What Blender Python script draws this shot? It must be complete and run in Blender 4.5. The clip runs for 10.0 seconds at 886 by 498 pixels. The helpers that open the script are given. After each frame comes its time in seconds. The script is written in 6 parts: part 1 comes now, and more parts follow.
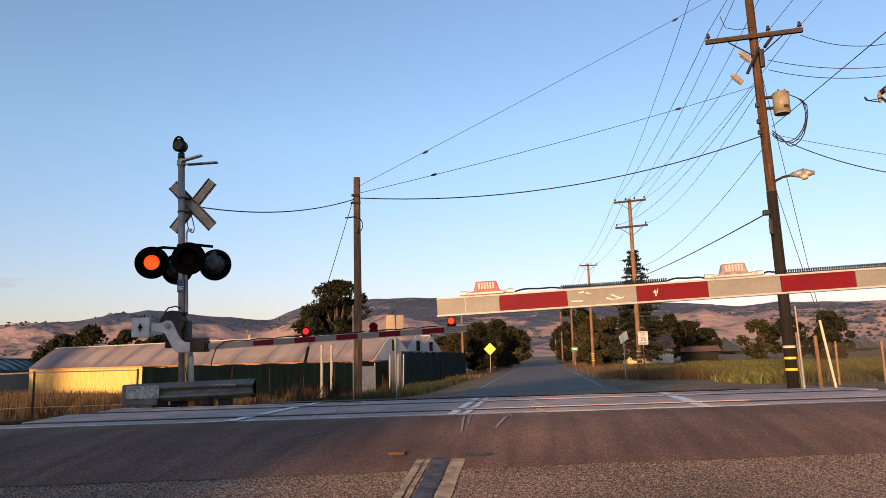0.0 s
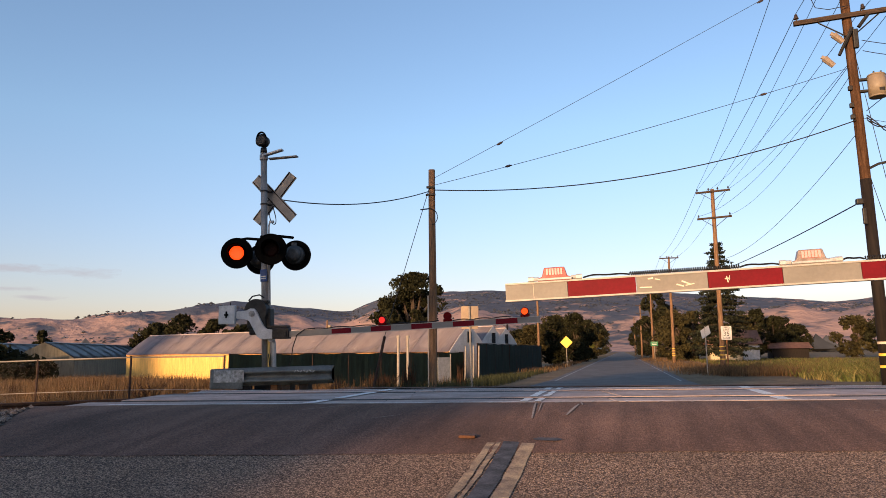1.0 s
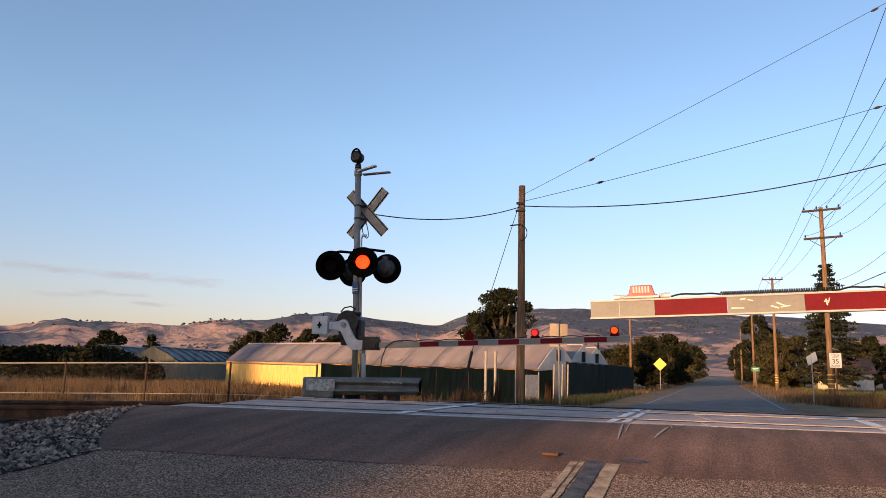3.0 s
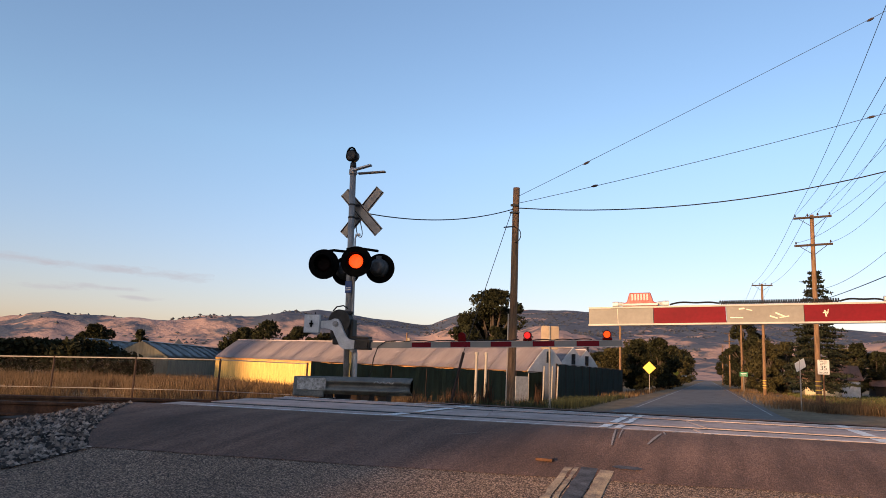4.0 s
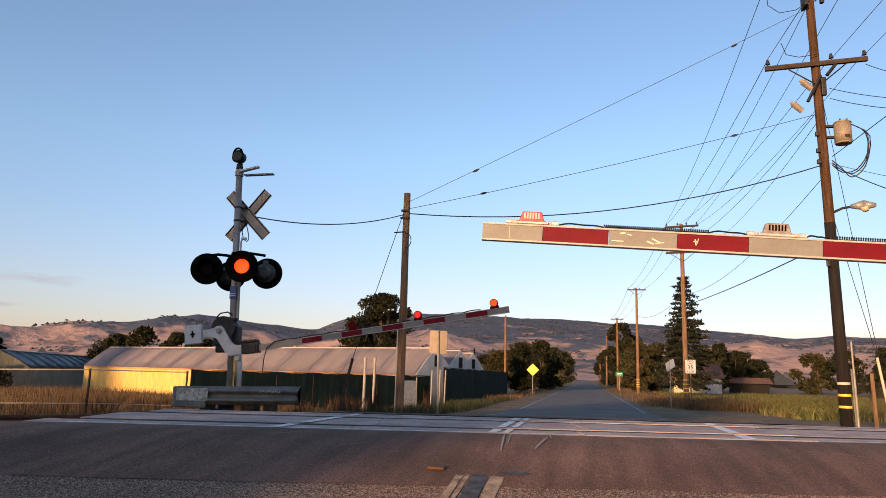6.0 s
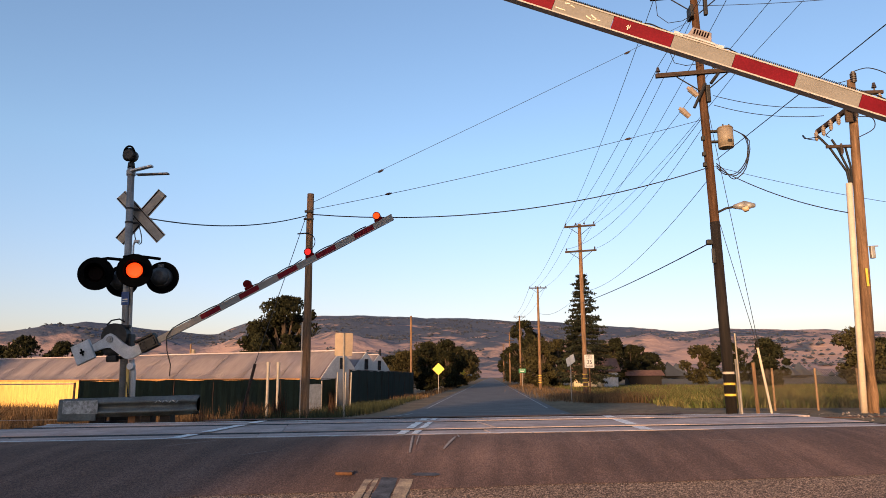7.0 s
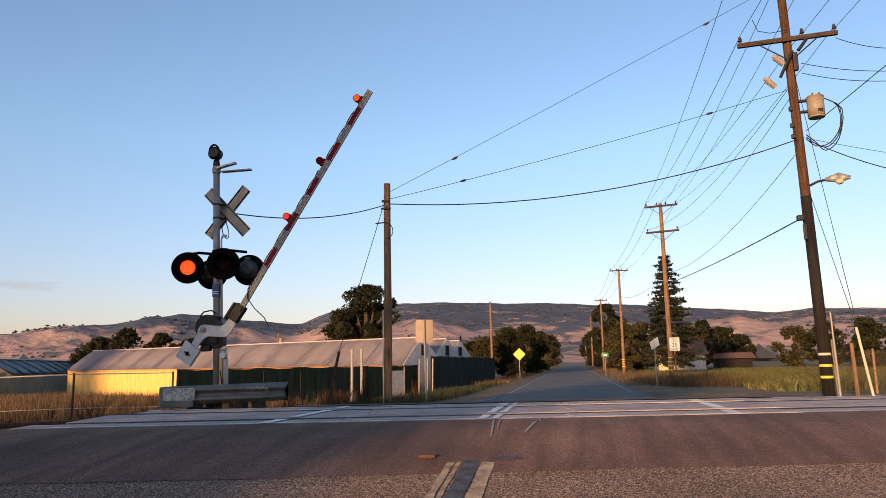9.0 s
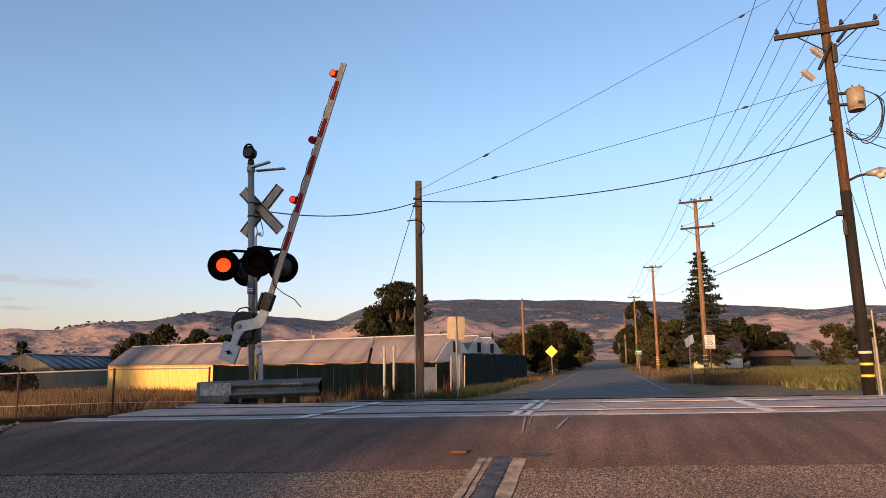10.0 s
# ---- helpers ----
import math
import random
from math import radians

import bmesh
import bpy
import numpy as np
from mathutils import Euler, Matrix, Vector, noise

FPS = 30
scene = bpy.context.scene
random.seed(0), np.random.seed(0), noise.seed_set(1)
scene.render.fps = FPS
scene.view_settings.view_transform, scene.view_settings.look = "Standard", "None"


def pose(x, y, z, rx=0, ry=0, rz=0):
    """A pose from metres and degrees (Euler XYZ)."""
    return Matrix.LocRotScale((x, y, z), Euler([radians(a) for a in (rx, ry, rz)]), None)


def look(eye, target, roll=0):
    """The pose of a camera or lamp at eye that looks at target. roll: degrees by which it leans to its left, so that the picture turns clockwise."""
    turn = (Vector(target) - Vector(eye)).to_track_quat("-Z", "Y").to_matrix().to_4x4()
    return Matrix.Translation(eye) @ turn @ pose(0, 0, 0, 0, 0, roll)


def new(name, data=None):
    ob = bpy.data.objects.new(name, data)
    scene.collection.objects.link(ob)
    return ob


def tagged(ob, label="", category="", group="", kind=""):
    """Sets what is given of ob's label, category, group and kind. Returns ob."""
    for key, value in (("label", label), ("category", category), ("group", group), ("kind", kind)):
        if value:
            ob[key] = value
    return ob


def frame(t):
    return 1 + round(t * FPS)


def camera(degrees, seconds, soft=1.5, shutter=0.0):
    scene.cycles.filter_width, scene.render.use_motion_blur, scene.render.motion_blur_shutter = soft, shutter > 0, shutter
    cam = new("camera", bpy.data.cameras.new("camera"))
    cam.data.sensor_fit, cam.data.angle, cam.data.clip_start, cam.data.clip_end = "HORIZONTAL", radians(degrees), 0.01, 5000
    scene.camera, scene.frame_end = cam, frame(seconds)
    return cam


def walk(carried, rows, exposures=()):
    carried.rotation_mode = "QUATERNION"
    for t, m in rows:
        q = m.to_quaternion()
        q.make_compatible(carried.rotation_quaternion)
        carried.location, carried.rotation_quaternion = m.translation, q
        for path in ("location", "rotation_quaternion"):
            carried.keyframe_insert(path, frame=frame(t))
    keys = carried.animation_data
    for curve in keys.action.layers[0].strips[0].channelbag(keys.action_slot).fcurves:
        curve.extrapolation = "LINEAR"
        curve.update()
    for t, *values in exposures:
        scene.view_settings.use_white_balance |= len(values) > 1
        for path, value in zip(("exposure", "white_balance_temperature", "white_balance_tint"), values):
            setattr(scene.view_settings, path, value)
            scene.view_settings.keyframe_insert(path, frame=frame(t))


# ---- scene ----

# ================= camera and its walk =================
cam = camera(64.33, 10.0, soft=0.8)
walk(cam, [
    (0.0, pose(-0.000, 0.000, 0.900, 98.84, 1.40, 7.99)),
    (0.5, pose(0.022, -0.031, 0.860, 98.43, 1.11, 11.26)),
    (1.0, pose(0.059, -0.081, 0.845, 98.36, 0.51, 14.10)),
    (1.5, pose(0.095, -0.114, 0.840, 98.68, -0.22, 17.01)),
    (2.0, pose(0.096, -0.122, 0.830, 99.20, -0.83, 19.45)),
    (2.5, pose(0.114, -0.134, 0.826, 99.59, -1.20, 21.03)),
    (4.0, pose(0.056, -0.127, 0.858, 99.56, -2.59, 20.33)),
    (4.5, pose(0.020, -0.120, 0.872, 99.80, -3.06, 19.31)),
    (5.0, pose(0.007, -0.130, 0.883, 99.99, -3.16, 17.82)),
    (5.5, pose(0.008, -0.110, 0.892, 100.14, -2.53, 15.22)),
    (6.0, pose(0.010, -0.111, 0.898, 100.20, -1.58, 11.34)),
    (6.2, pose(0.008, -0.079, 0.898, 100.24, -1.15, 9.53)),
    (7.3, pose(-0.017, -0.079, 0.916, 100.31, 0.50, 3.20)),
    (7.5, pose(0.008, -0.093, 0.920, 100.26, 0.58, 3.30)),
    (8.0, pose(0.006, -0.107, 0.917, 99.99, 0.84, 5.06)),
    (8.5, pose(0.002, -0.112, 0.915, 99.61, 0.95, 7.85)),
    (9.0, pose(0.008, -0.109, 0.899, 99.28, 1.00, 10.32)),
    (9.5, pose(0.017, -0.138, 0.897, 99.09, 0.93, 11.99)),
    (10.0, pose(0.020, -0.149, 0.896, 99.07, 0.76, 12.88)),
], exposures=((0.0, 1.22), (2.0, 1.29), (2.7, 1.29), (4.5, 1.26), (6.0, 1.23), (8.0, 1.23), (10.0, 1.27)))

# ================= sky, sun, exposure =================
SUN_EL, SUN_AZ = 8.0, 197.0  # degrees; azimuth clockwise from +y: low, behind the viewer and to the left
world = bpy.data.worlds.new("sky")
scene.world = world
world.use_nodes = True
wn, wl = world.node_tree.nodes, world.node_tree.links
sky = wn.new("ShaderNodeTexSky")
sky.sky_type = "NISHITA"
sky.sun_disc = False
sky.sun_elevation, sky.sun_rotation = radians(SUN_EL), radians(SUN_AZ)
sky.air_density, sky.dust_density, sky.ozone_density = 1.0, 0.7, 1.7
tint = wn.new("ShaderNodeMix")
tint.data_type, tint.blend_type = "RGBA", "MULTIPLY"
tint.inputs["Factor"].default_value = 1.0
wtc, wsep, wramp = wn.new("ShaderNodeTexCoord"), wn.new("ShaderNodeSeparateXYZ"), wn.new("ShaderNodeValToRGB")
wl.new(wtc.outputs["Generated"], wsep.inputs[0])
wl.new(wsep.outputs["Z"], wramp.inputs[0])
# evening haze: rosy towards the horizon all round, clear blue above
wramp.color_ramp.elements[0].position, wramp.color_ramp.elements[0].color = 0.0, (0.76, 0.595, 0.80, 1)
wramp.color_ramp.elements[1].position, wramp.color_ramp.elements[1].color = 0.30, (0.955, 0.935, 1.03, 1)
wl.new(wramp.outputs[0], tint.inputs["B"])
wl.new(sky.outputs[0], tint.inputs["A"])
wl.new(tint.outputs["Result"], wn["Background"].inputs[0])
wn["Background"].inputs[1].default_value = 0.12
sun = new("sun", bpy.data.lights.new("sun", "SUN"))
sun.data.energy, sun.data.angle, sun.data.color = 3.6, radians(2.8), (1.0, 0.60, 0.30)
_sd = Vector((math.sin(radians(SUN_AZ)) * math.cos(radians(SUN_EL)), math.cos(radians(SUN_AZ)) * math.cos(radians(SUN_EL)), math.sin(radians(SUN_EL))))
sun.matrix_world = look(_sd * 50, (0, 0, 0))


# ================= materials =================
def mat(name, base, rough=0.6, metal=0.0, vary=0.25, scale=8.0, bump=0.0, bump_scale=60.0, base2=None, fine=True, stretch=None, spec=0.3, island=0.0, rnd=0.0, glow=0.0, glow_col=None, trans=0.0):
    """Base colour broken up by coarse and fine noise, with optional relief."""
    m = bpy.data.materials.new(name)
    m.use_nodes = True
    n, l = m.node_tree.nodes, m.node_tree.links
    b = n["Principled BSDF"]
    b.inputs["Roughness"].default_value, b.inputs["Metallic"].default_value = rough, metal
    b.inputs["Specular IOR Level"].default_value = spec
    tc = n.new("ShaderNodeTexCoord")
    src = tc.outputs["Object"]
    if stretch:
        mp = n.new("ShaderNodeMapping")
        mp.inputs["Scale"].default_value = stretch
        l.new(src, mp.inputs[0])
        src = mp.outputs[0]
    a = n.new("ShaderNodeTexNoise")
    a.inputs["Scale"].default_value, a.inputs["Detail"].default_value = scale, 5.0
    l.new(src, a.inputs["Vector"])
    ramp = n.new("ShaderNodeValToRGB")
    c2 = base2 or tuple(c * (1 - vary) for c in base)
    c1 = base if base2 else tuple(min(1, c * (1 + vary * 0.5)) for c in base)
    ramp.color_ramp.elements[0].position, ramp.color_ramp.elements[1].position = 0.33, 0.67
    ramp.color_ramp.elements[0].color, ramp.color_ramp.elements[1].color = (*c2, 1), (*c1, 1)
    l.new(a.outputs["Fac"], ramp.inputs[0])
    col = ramp.outputs[0]
    if fine:
        f = n.new("ShaderNodeTexNoise")
        f.inputs["Scale"].default_value, f.inputs["Detail"].default_value = scale * 9, 3.0
        l.new(src, f.inputs["Vector"])
        hs = n.new("ShaderNodeMapRange")
        hs.inputs["From Min"].default_value, hs.inputs["From Max"].default_value = 0.3, 0.7
        hs.inputs["To Min"].default_value, hs.inputs["To Max"].default_value = 1 - vary * 0.7, 1 + vary * 0.5
        l.new(f.outputs["Fac"], hs.inputs["Value"])
        mx = n.new("ShaderNodeMix")
        mx.data_type, mx.blend_type = "RGBA", "MULTIPLY"
        mx.inputs["Factor"].default_value = 1.0
        l.new(col, mx.inputs["A"])
        l.new(hs.outputs[0], mx.inputs["B"])
        col = mx.outputs["Result"]
    if island or rnd:
        g = n.new("ShaderNodeNewGeometry") if island else n.new("ShaderNodeObjectInfo")
        mr = n.new("ShaderNodeMapRange")
        k = island or rnd
        mr.inputs["To Min"].default_value, mr.inputs["To Max"].default_value = 1 - k, 1 + k
        l.new(g.outputs["Random Per Island" if island else "Random"], mr.inputs["Value"])
        mx = n.new("ShaderNodeMix")
        mx.data_type, mx.blend_type = "RGBA", "MULTIPLY"
        mx.inputs["Factor"].default_value = 1.0
        l.new(col, mx.inputs["A"])
        l.new(mr.outputs[0], mx.inputs["B"])
        col = mx.outputs["Result"]
    l.new(col, b.inputs["Base Color"])
    if bump:
        bn = n.new("ShaderNodeTexNoise")
        bn.inputs["Scale"].default_value, bn.inputs["Detail"].default_value = bump_scale, 4.0
        l.new(src, bn.inputs["Vector"])
        bp = n.new("ShaderNodeBump")
        bp.inputs["Strength"].default_value, bp.inputs["Distance"].default_value = bump, 0.02
        l.new(bn.outputs["Fac"], bp.inputs["Height"])
        l.new(bp.outputs[0], b.inputs["Normal"])
    if trans:
        tr = n.new("ShaderNodeBsdfTranslucent")
        l.new(col, tr.inputs["Color"])
        ms = n.new("ShaderNodeMixShader")
        ms.inputs[0].default_value = trans
        l.new(b.outputs[0], ms.inputs[1])
        l.new(tr.outputs[0], ms.inputs[2])
        l.new(ms.outputs[0], n["Material Output"].inputs[0])
    if glow:
        b.inputs["Emission Color"].default_value = (*(glow_col or base), 1)
        b.inputs["Emission Strength"].default_value = glow
    return m


M = {}
M["galv"] = mat("galvanised_steel", (0.27, 0.26, 0.25), 0.55, 0.35, 0.25, 5, 0.1, 80)
M["galv_pale"] = mat("pale_galvanised_steel", (0.44, 0.45, 0.46), 0.5, 0.15, 0.2, 6, 0.08, 60)
M["flaked"] = mat("flaking_white_paint", (0.52, 0.50, 0.47), 0.6, 0, 0.6, 16, 0.4, 40, base2=(0.20, 0.19, 0.17))
M["guardrail"] = mat("weathered_guardrail", (0.15, 0.155, 0.145), 0.6, 0.15, 0.3, 4, 0.1, 50)
M["black"] = mat("black_enamel", (0.003, 0.003, 0.003), 0.7, 0, 0.3, 8, spec=0.03)
M["rubber"] = mat("black_rubber", (0.012, 0.012, 0.013), 0.7, 0, 0.3, 20)
M["housing"] = mat("dull_grey_housing", (0.075, 0.072, 0.070), 0.6, 0.1, 0.4, 10, 0.1, 40)
M["darkmetal"] = mat("dark_cast_metal", (0.024, 0.023, 0.022), 0.55, 0.3, 0.4, 10, 0.15, 40)
M["alu"] = mat("grey_reflective_sheet", (0.19, 0.182, 0.168), 0.5, 0.0, 0.10, 7, spec=0.2)
M["alu_rim"] = mat("white_aluminium_edge", (0.36, 0.345, 0.32), 0.45, 0.0, 0.15, 12)
M["red"] = mat("red_reflective_sheet", (0.130, 0.0035, 0.010), 0.6, 0.0, 0.15, 6, spec=0.12)
M["scratch"] = mat("scraped_sheet", (0.70, 0.62, 0.50), 0.6, 0, 0.2, 30)
M["signback"] = mat("bare_aluminium_sign_back", (0.22, 0.20, 0.175), 0.5, 0.3, 0.25, 6)
# lighter, warmer copy of signback with sunlight put into its colour
M["signback_sun"] = mat("sunlit_tan_sign_back", (0.29, 0.215, 0.15), 0.6, 0.05, 0.15, 5)
M["white"] = mat("white_paint", (0.60, 0.58, 0.54), 0.5, 0, 0.12, 6)
# red glow of the always-lit lamp is put into its housing's colour
M["led_glow_tint"] = mat("glow_tinted_housing", (0.30, 0.075, 0.07), 0.2, 0.0, 0.3, 30)
M["ledgrey"] = mat("grey_clear_housing", (0.24, 0.20, 0.185), 0.4, 0.0, 0.3, 30)
M["lens_dark"] = mat("unlit_red_lens", (0.005, 0.001, 0.001), 0.4, 0, 0.3, 40, spec=0.03)
M["lens_red"] = mat("red_lens", (0.10, 0.004, 0.005), 0.6, 0, 0.2, 30, spec=0.04)
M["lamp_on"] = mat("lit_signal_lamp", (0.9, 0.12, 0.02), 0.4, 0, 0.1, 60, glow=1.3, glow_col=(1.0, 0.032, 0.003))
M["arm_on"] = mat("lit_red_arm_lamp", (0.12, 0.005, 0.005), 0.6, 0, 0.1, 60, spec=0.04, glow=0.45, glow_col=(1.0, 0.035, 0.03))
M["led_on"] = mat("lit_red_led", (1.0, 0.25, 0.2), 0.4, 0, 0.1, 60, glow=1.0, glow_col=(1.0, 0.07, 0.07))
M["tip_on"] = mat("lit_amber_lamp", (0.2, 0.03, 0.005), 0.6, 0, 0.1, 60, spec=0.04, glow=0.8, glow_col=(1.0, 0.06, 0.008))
M["wood"] = mat("weathered_pole_wood", (0.20, 0.115, 0.062), 0.85, 0, 0.5, 3.0, 0.5, 30, stretch=(6, 6, 0.5))
M["wood_brown"] = mat("brown_pole_wood", (0.085, 0.046, 0.027), 0.9, 0, 0.5, 3.0, 0.5, 30, stretch=(6, 6, 0.5), spec=0.05)
M["wood_dark"] = mat("dark_pole_wood", (0.014, 0.010, 0.008), 0.85, 0, 0.5, 3.0, 0.5, 30, stretch=(6, 6, 0.5))
M["wood_arm"] = mat("crossarm_timber", (0.05, 0.032, 0.022), 0.85, 0, 0.4, 4.0, 0.3, 30, stretch=(0.6, 6, 6))
M["wood_post"] = mat("brown_timber_block", (0.25, 0.11, 0.045), 0.85, 0, 0.4, 6, 0.3, 30)


def chip_material(name, lo, mid, hi, scale, bump, streak=0.0):
    """Stones of mixed grey and tan bound in dark tar, over broad worn patches."""
    m = bpy.data.materials.new(name)
    m.use_nodes = True
    n, l = m.node_tree.nodes, m.node_tree.links
    b = n["Principled BSDF"]
    b.inputs["Roughness"].default_value = 0.92
    b.inputs["Specular IOR Level"].default_value = 0.25
    tc = n.new("ShaderNodeTexCoord")
    vo = n.new("ShaderNodeTexVoronoi")
    vo.inputs["Scale"].default_value = scale
    l.new(tc.outputs["Object"], vo.inputs["Vector"])
    sp = n.new("ShaderNodeSeparateColor")
    l.new(vo.outputs["Color"], sp.inputs[0])
    rp = n.new("ShaderNodeValToRGB")
    rp.color_ramp.elements[0].color, rp.color_ramp.elements[1].color = (*lo, 1), (*hi, 1)
    rp.color_ramp.elements[0].position = 0.1
    k = rp.color_ramp.elements.new(0.62)
    k.color = (*mid, 1)
    l.new(sp.outputs[0], rp.inputs[0])
    big = n.new("ShaderNodeTexNoise")
    big.inputs["Scale"].default_value, big.inputs["Detail"].default_value = 0.8, 6
    l.new(tc.outputs["Object"], big.inputs["Vector"])
    mr = n.new("ShaderNodeMapRange")
    mr.inputs["From Min"].default_value, mr.inputs["From Max"].default_value, mr.inputs["To Min"].default_value, mr.inputs["To Max"].default_value = 0.3, 0.7, 0.70, 1.25
    l.new(big.outputs["Fac"], mr.inputs["Value"])
    mx = n.new("ShaderNodeMix")
    mx.data_type, mx.blend_type = "RGBA", "MULTIPLY"
    mx.inputs["Factor"].default_value = 1.0
    l.new(rp.outputs[0], mx.inputs["A"])
    l.new(mr.outputs[0], mx.inputs["B"])
    col = mx.outputs["Result"]
    if streak:
        # tyre-worn streaks along the road
        mp = n.new("ShaderNodeMapping")
        mp.inputs["Scale"].default_value = (5.0, 0.45, 1.0)
        mp.inputs["Rotation"].default_value = (0, 0, 0.22)
        l.new(tc.outputs["Object"], mp.inputs[0])
        st = n.new("ShaderNodeTexNoise")
        st.inputs["Scale"].default_value, st.inputs["Detail"].default_value = 1.0, 6
        l.new(mp.outputs[0], st.inputs["Vector"])
        sr = n.new("ShaderNodeMapRange")
        sr.inputs["From Min"].default_value, sr.inputs["From Max"].default_value, sr.inputs["To Min"].default_value, sr.inputs["To Max"].default_value = 0.3, 0.7, 1 - streak, 1 + streak
        l.new(st.outputs["Fac"], sr.inputs["Value"])
        mz = n.new("ShaderNodeMix")
        mz.data_type, mz.blend_type = "RGBA", "MULTIPLY"
        mz.inputs["Factor"].default_value = 1.0
        l.new(col, mz.inputs["A"])
        l.new(sr.outputs[0], mz.inputs["B"])
        col = mz.outputs["Result"]
    l.new(col, b.inputs["Base Color"])
    bp = n.new("ShaderNodeBump")
    bp.inputs["Strength"].default_value, bp.inputs["Distance"].default_value, bp.invert = bump, 0.012, True
    l.new(vo.outputs["Distance"], bp.inputs["Height"])
    l.new(bp.outputs[0], b.inputs["Normal"])
    return m


M["asphalt"] = chip_material("old_grey_asphalt", (0.040, 0.027, 0.019), (0.185, 0.120, 0.084), (0.52, 0.365, 0.26), 125, 0.8)
M["asphalt_new"] = chip_material("dark_patched_asphalt", (0.078, 0.044, 0.032), (0.146, 0.080, 0.055), (0.225, 0.132, 0.094), 130, 0.4, 0.30)
M["asphalt_far"] = mat("worn_road_asphalt", (0.105, 0.092, 0.085), 0.85, 0, 0.3, 0.9, 0.2, 80)
M["concrete"] = mat("crossing_concrete", (0.41, 0.315, 0.275), 0.8, 0, 0.28, 2.5, 0.25, 70, rnd=0.06)
M["yellow"] = mat("worn_yellow_line", (0.43, 0.32, 0.20), 0.85, 0, 0.5, 11, 0.4, 90, base2=(0.17, 0.125, 0.095))
M["tar"] = mat("tar_seal", (0.072, 0.077, 0.090), 0.85, 0, 0.5, 9, 0.2, 60, spec=0.15)
M["paint_white"] = mat("worn_white_marking", (0.80, 0.77, 0.73), 0.75, 0, 0.28, 12, 0.2, 70)
M["rust"] = mat("rusty_rail_steel", (0.10, 0.044, 0.021), 0.75, 0.2, 0.45, 6, 0.3, 50)
M["railhead"] = mat("worn_rail_head", (0.07, 0.042, 0.03), 0.7, 0.2, 0.3, 5)
M["tie"] = mat("creosoted_tie", (0.05, 0.036, 0.026), 0.9, 0, 0.5, 6, 0.5, 30)
M["ballast"] = mat("ballast_stone", (0.185, 0.148, 0.122), 0.9, 0, 0.5, 10, 0.2, 60, island=0.95)
M["ground"] = mat("dry_dirt_and_stubble", (0.22, 0.155, 0.090), 0.95, 0, 0.5, 0.5, 0.5, 20, base2=(0.13, 0.095, 0.058), spec=0.08)
M["dry"] = mat("dry_grass", (0.175, 0.108, 0.054), 0.9, 0, 0.35, 0.7, base2=(0.085, 0.056, 0.032), island=0.5, trans=0.25, spec=0.08)
M["weed"] = mat("dark_seed_weed", (0.050, 0.028, 0.018), 0.9, 0, 0.4, 3, island=0.3, spec=0.08)
M["green"] = mat("green_field_plants", (0.078, 0.108, 0.027), 0.9, 0, 0.45, 0.45, base2=(0.155, 0.118, 0.050), island=0.5, trans=0.25, spec=0.08)
M["greengrass"] = mat("dull_green_grass", (0.045, 0.052, 0.028), 0.9, 0, 0.4, 0.5, island=0.4, trans=0.2, spec=0.08)
M["leaf"] = mat("dark_oak_leaves", (0.024, 0.025, 0.012), 0.8, 0, 0.4, 0.6, island=0.5, trans=0.15, spec=0.08)
M["leaf_brown"] = mat("olive_brown_leaves", (0.052, 0.045, 0.020), 0.8, 0, 0.4, 0.5, island=0.5, trans=0.15, spec=0.08)
M["needle"] = mat("conifer_needles", (0.022, 0.026, 0.016), 0.8, 0, 0.4, 0.8, island=0.5, trans=0.1, spec=0.08)
M["bark"] = mat("bark", (0.07, 0.05, 0.035), 0.9, 0, 0.4, 5, 0.4, 20)
M["screen"] = mat("dark_green_windscreen_cloth", (0.013, 0.030, 0.026), 0.8, 0, 0.35, 1.2, 0.3, 8, stretch=(3, 3, 0.4))
M["gh_roof"] = mat("cloudy_greenhouse_sheeting", (0.42, 0.35, 0.34), 0.55, 0, 0.16, 0.5, stretch=(3, 0.4, 0.4))
M["gh_roof_old"] = mat("grey_corrugated_sheeting", (0.25, 0.27, 0.29), 0.45, 0.1, 0.35, 0.6)
M["gh_wall"] = mat("yellow_fibreglass_wall", (0.66, 0.42, 0.12), 0.6, 0, 0.22, 1.5, stretch=(3, 3, 0.5))
M["gh_gable"] = mat("pale_gable_panel", (0.50, 0.48, 0.46), 0.6, 0, 0.18, 1.0)
# cream base darkened to stand for the shade over the old greenhouses
M["gh_old_wall"] = mat("shade_darkened_cream_boards", (0.17, 0.15, 0.105), 0.8, 0, 0.3, 1.5, stretch=(3, 3, 0.5))
# orange of the low sun is put into the eave board's colour
M["gh_timber"] = mat("sunlit_orange_timber", (0.55, 0.28, 0.10), 0.8, 0, 0.3, 3)
M["house_wall"] = mat("cream_house_wall", (0.46, 0.37, 0.23), 0.7, 0, 0.12, 1)
M["house_roof"] = mat("brown_shingle_roof", (0.15, 0.075, 0.05), 0.85, 0, 0.3, 2)
M["glassdark"] = mat("dark_window_glass", (0.02, 0.025, 0.03), 0.1, 0, 0.2, 3)
M["sign_yellow"] = mat("yellow_warning_sign", (0.80, 0.55, 0.06), 0.5, 0, 0.08, 3)
M["sign_green"] = mat("green_street_sign", (0.01, 0.14, 0.06), 0.5, 0, 0.1, 3)
M["sign_black"] = mat("black_lettering", (0.012, 0.012, 0.012), 0.6, 0, 0.1, 10)
M["post_metal"] = mat("pale_metal_post", (0.31, 0.275, 0.235), 0.6, 0.2, 0.2, 6)
M["chain"] = mat("chain_link_wire", (0.30, 0.27, 0.24), 0.6, 0.4, 0.2, 20)
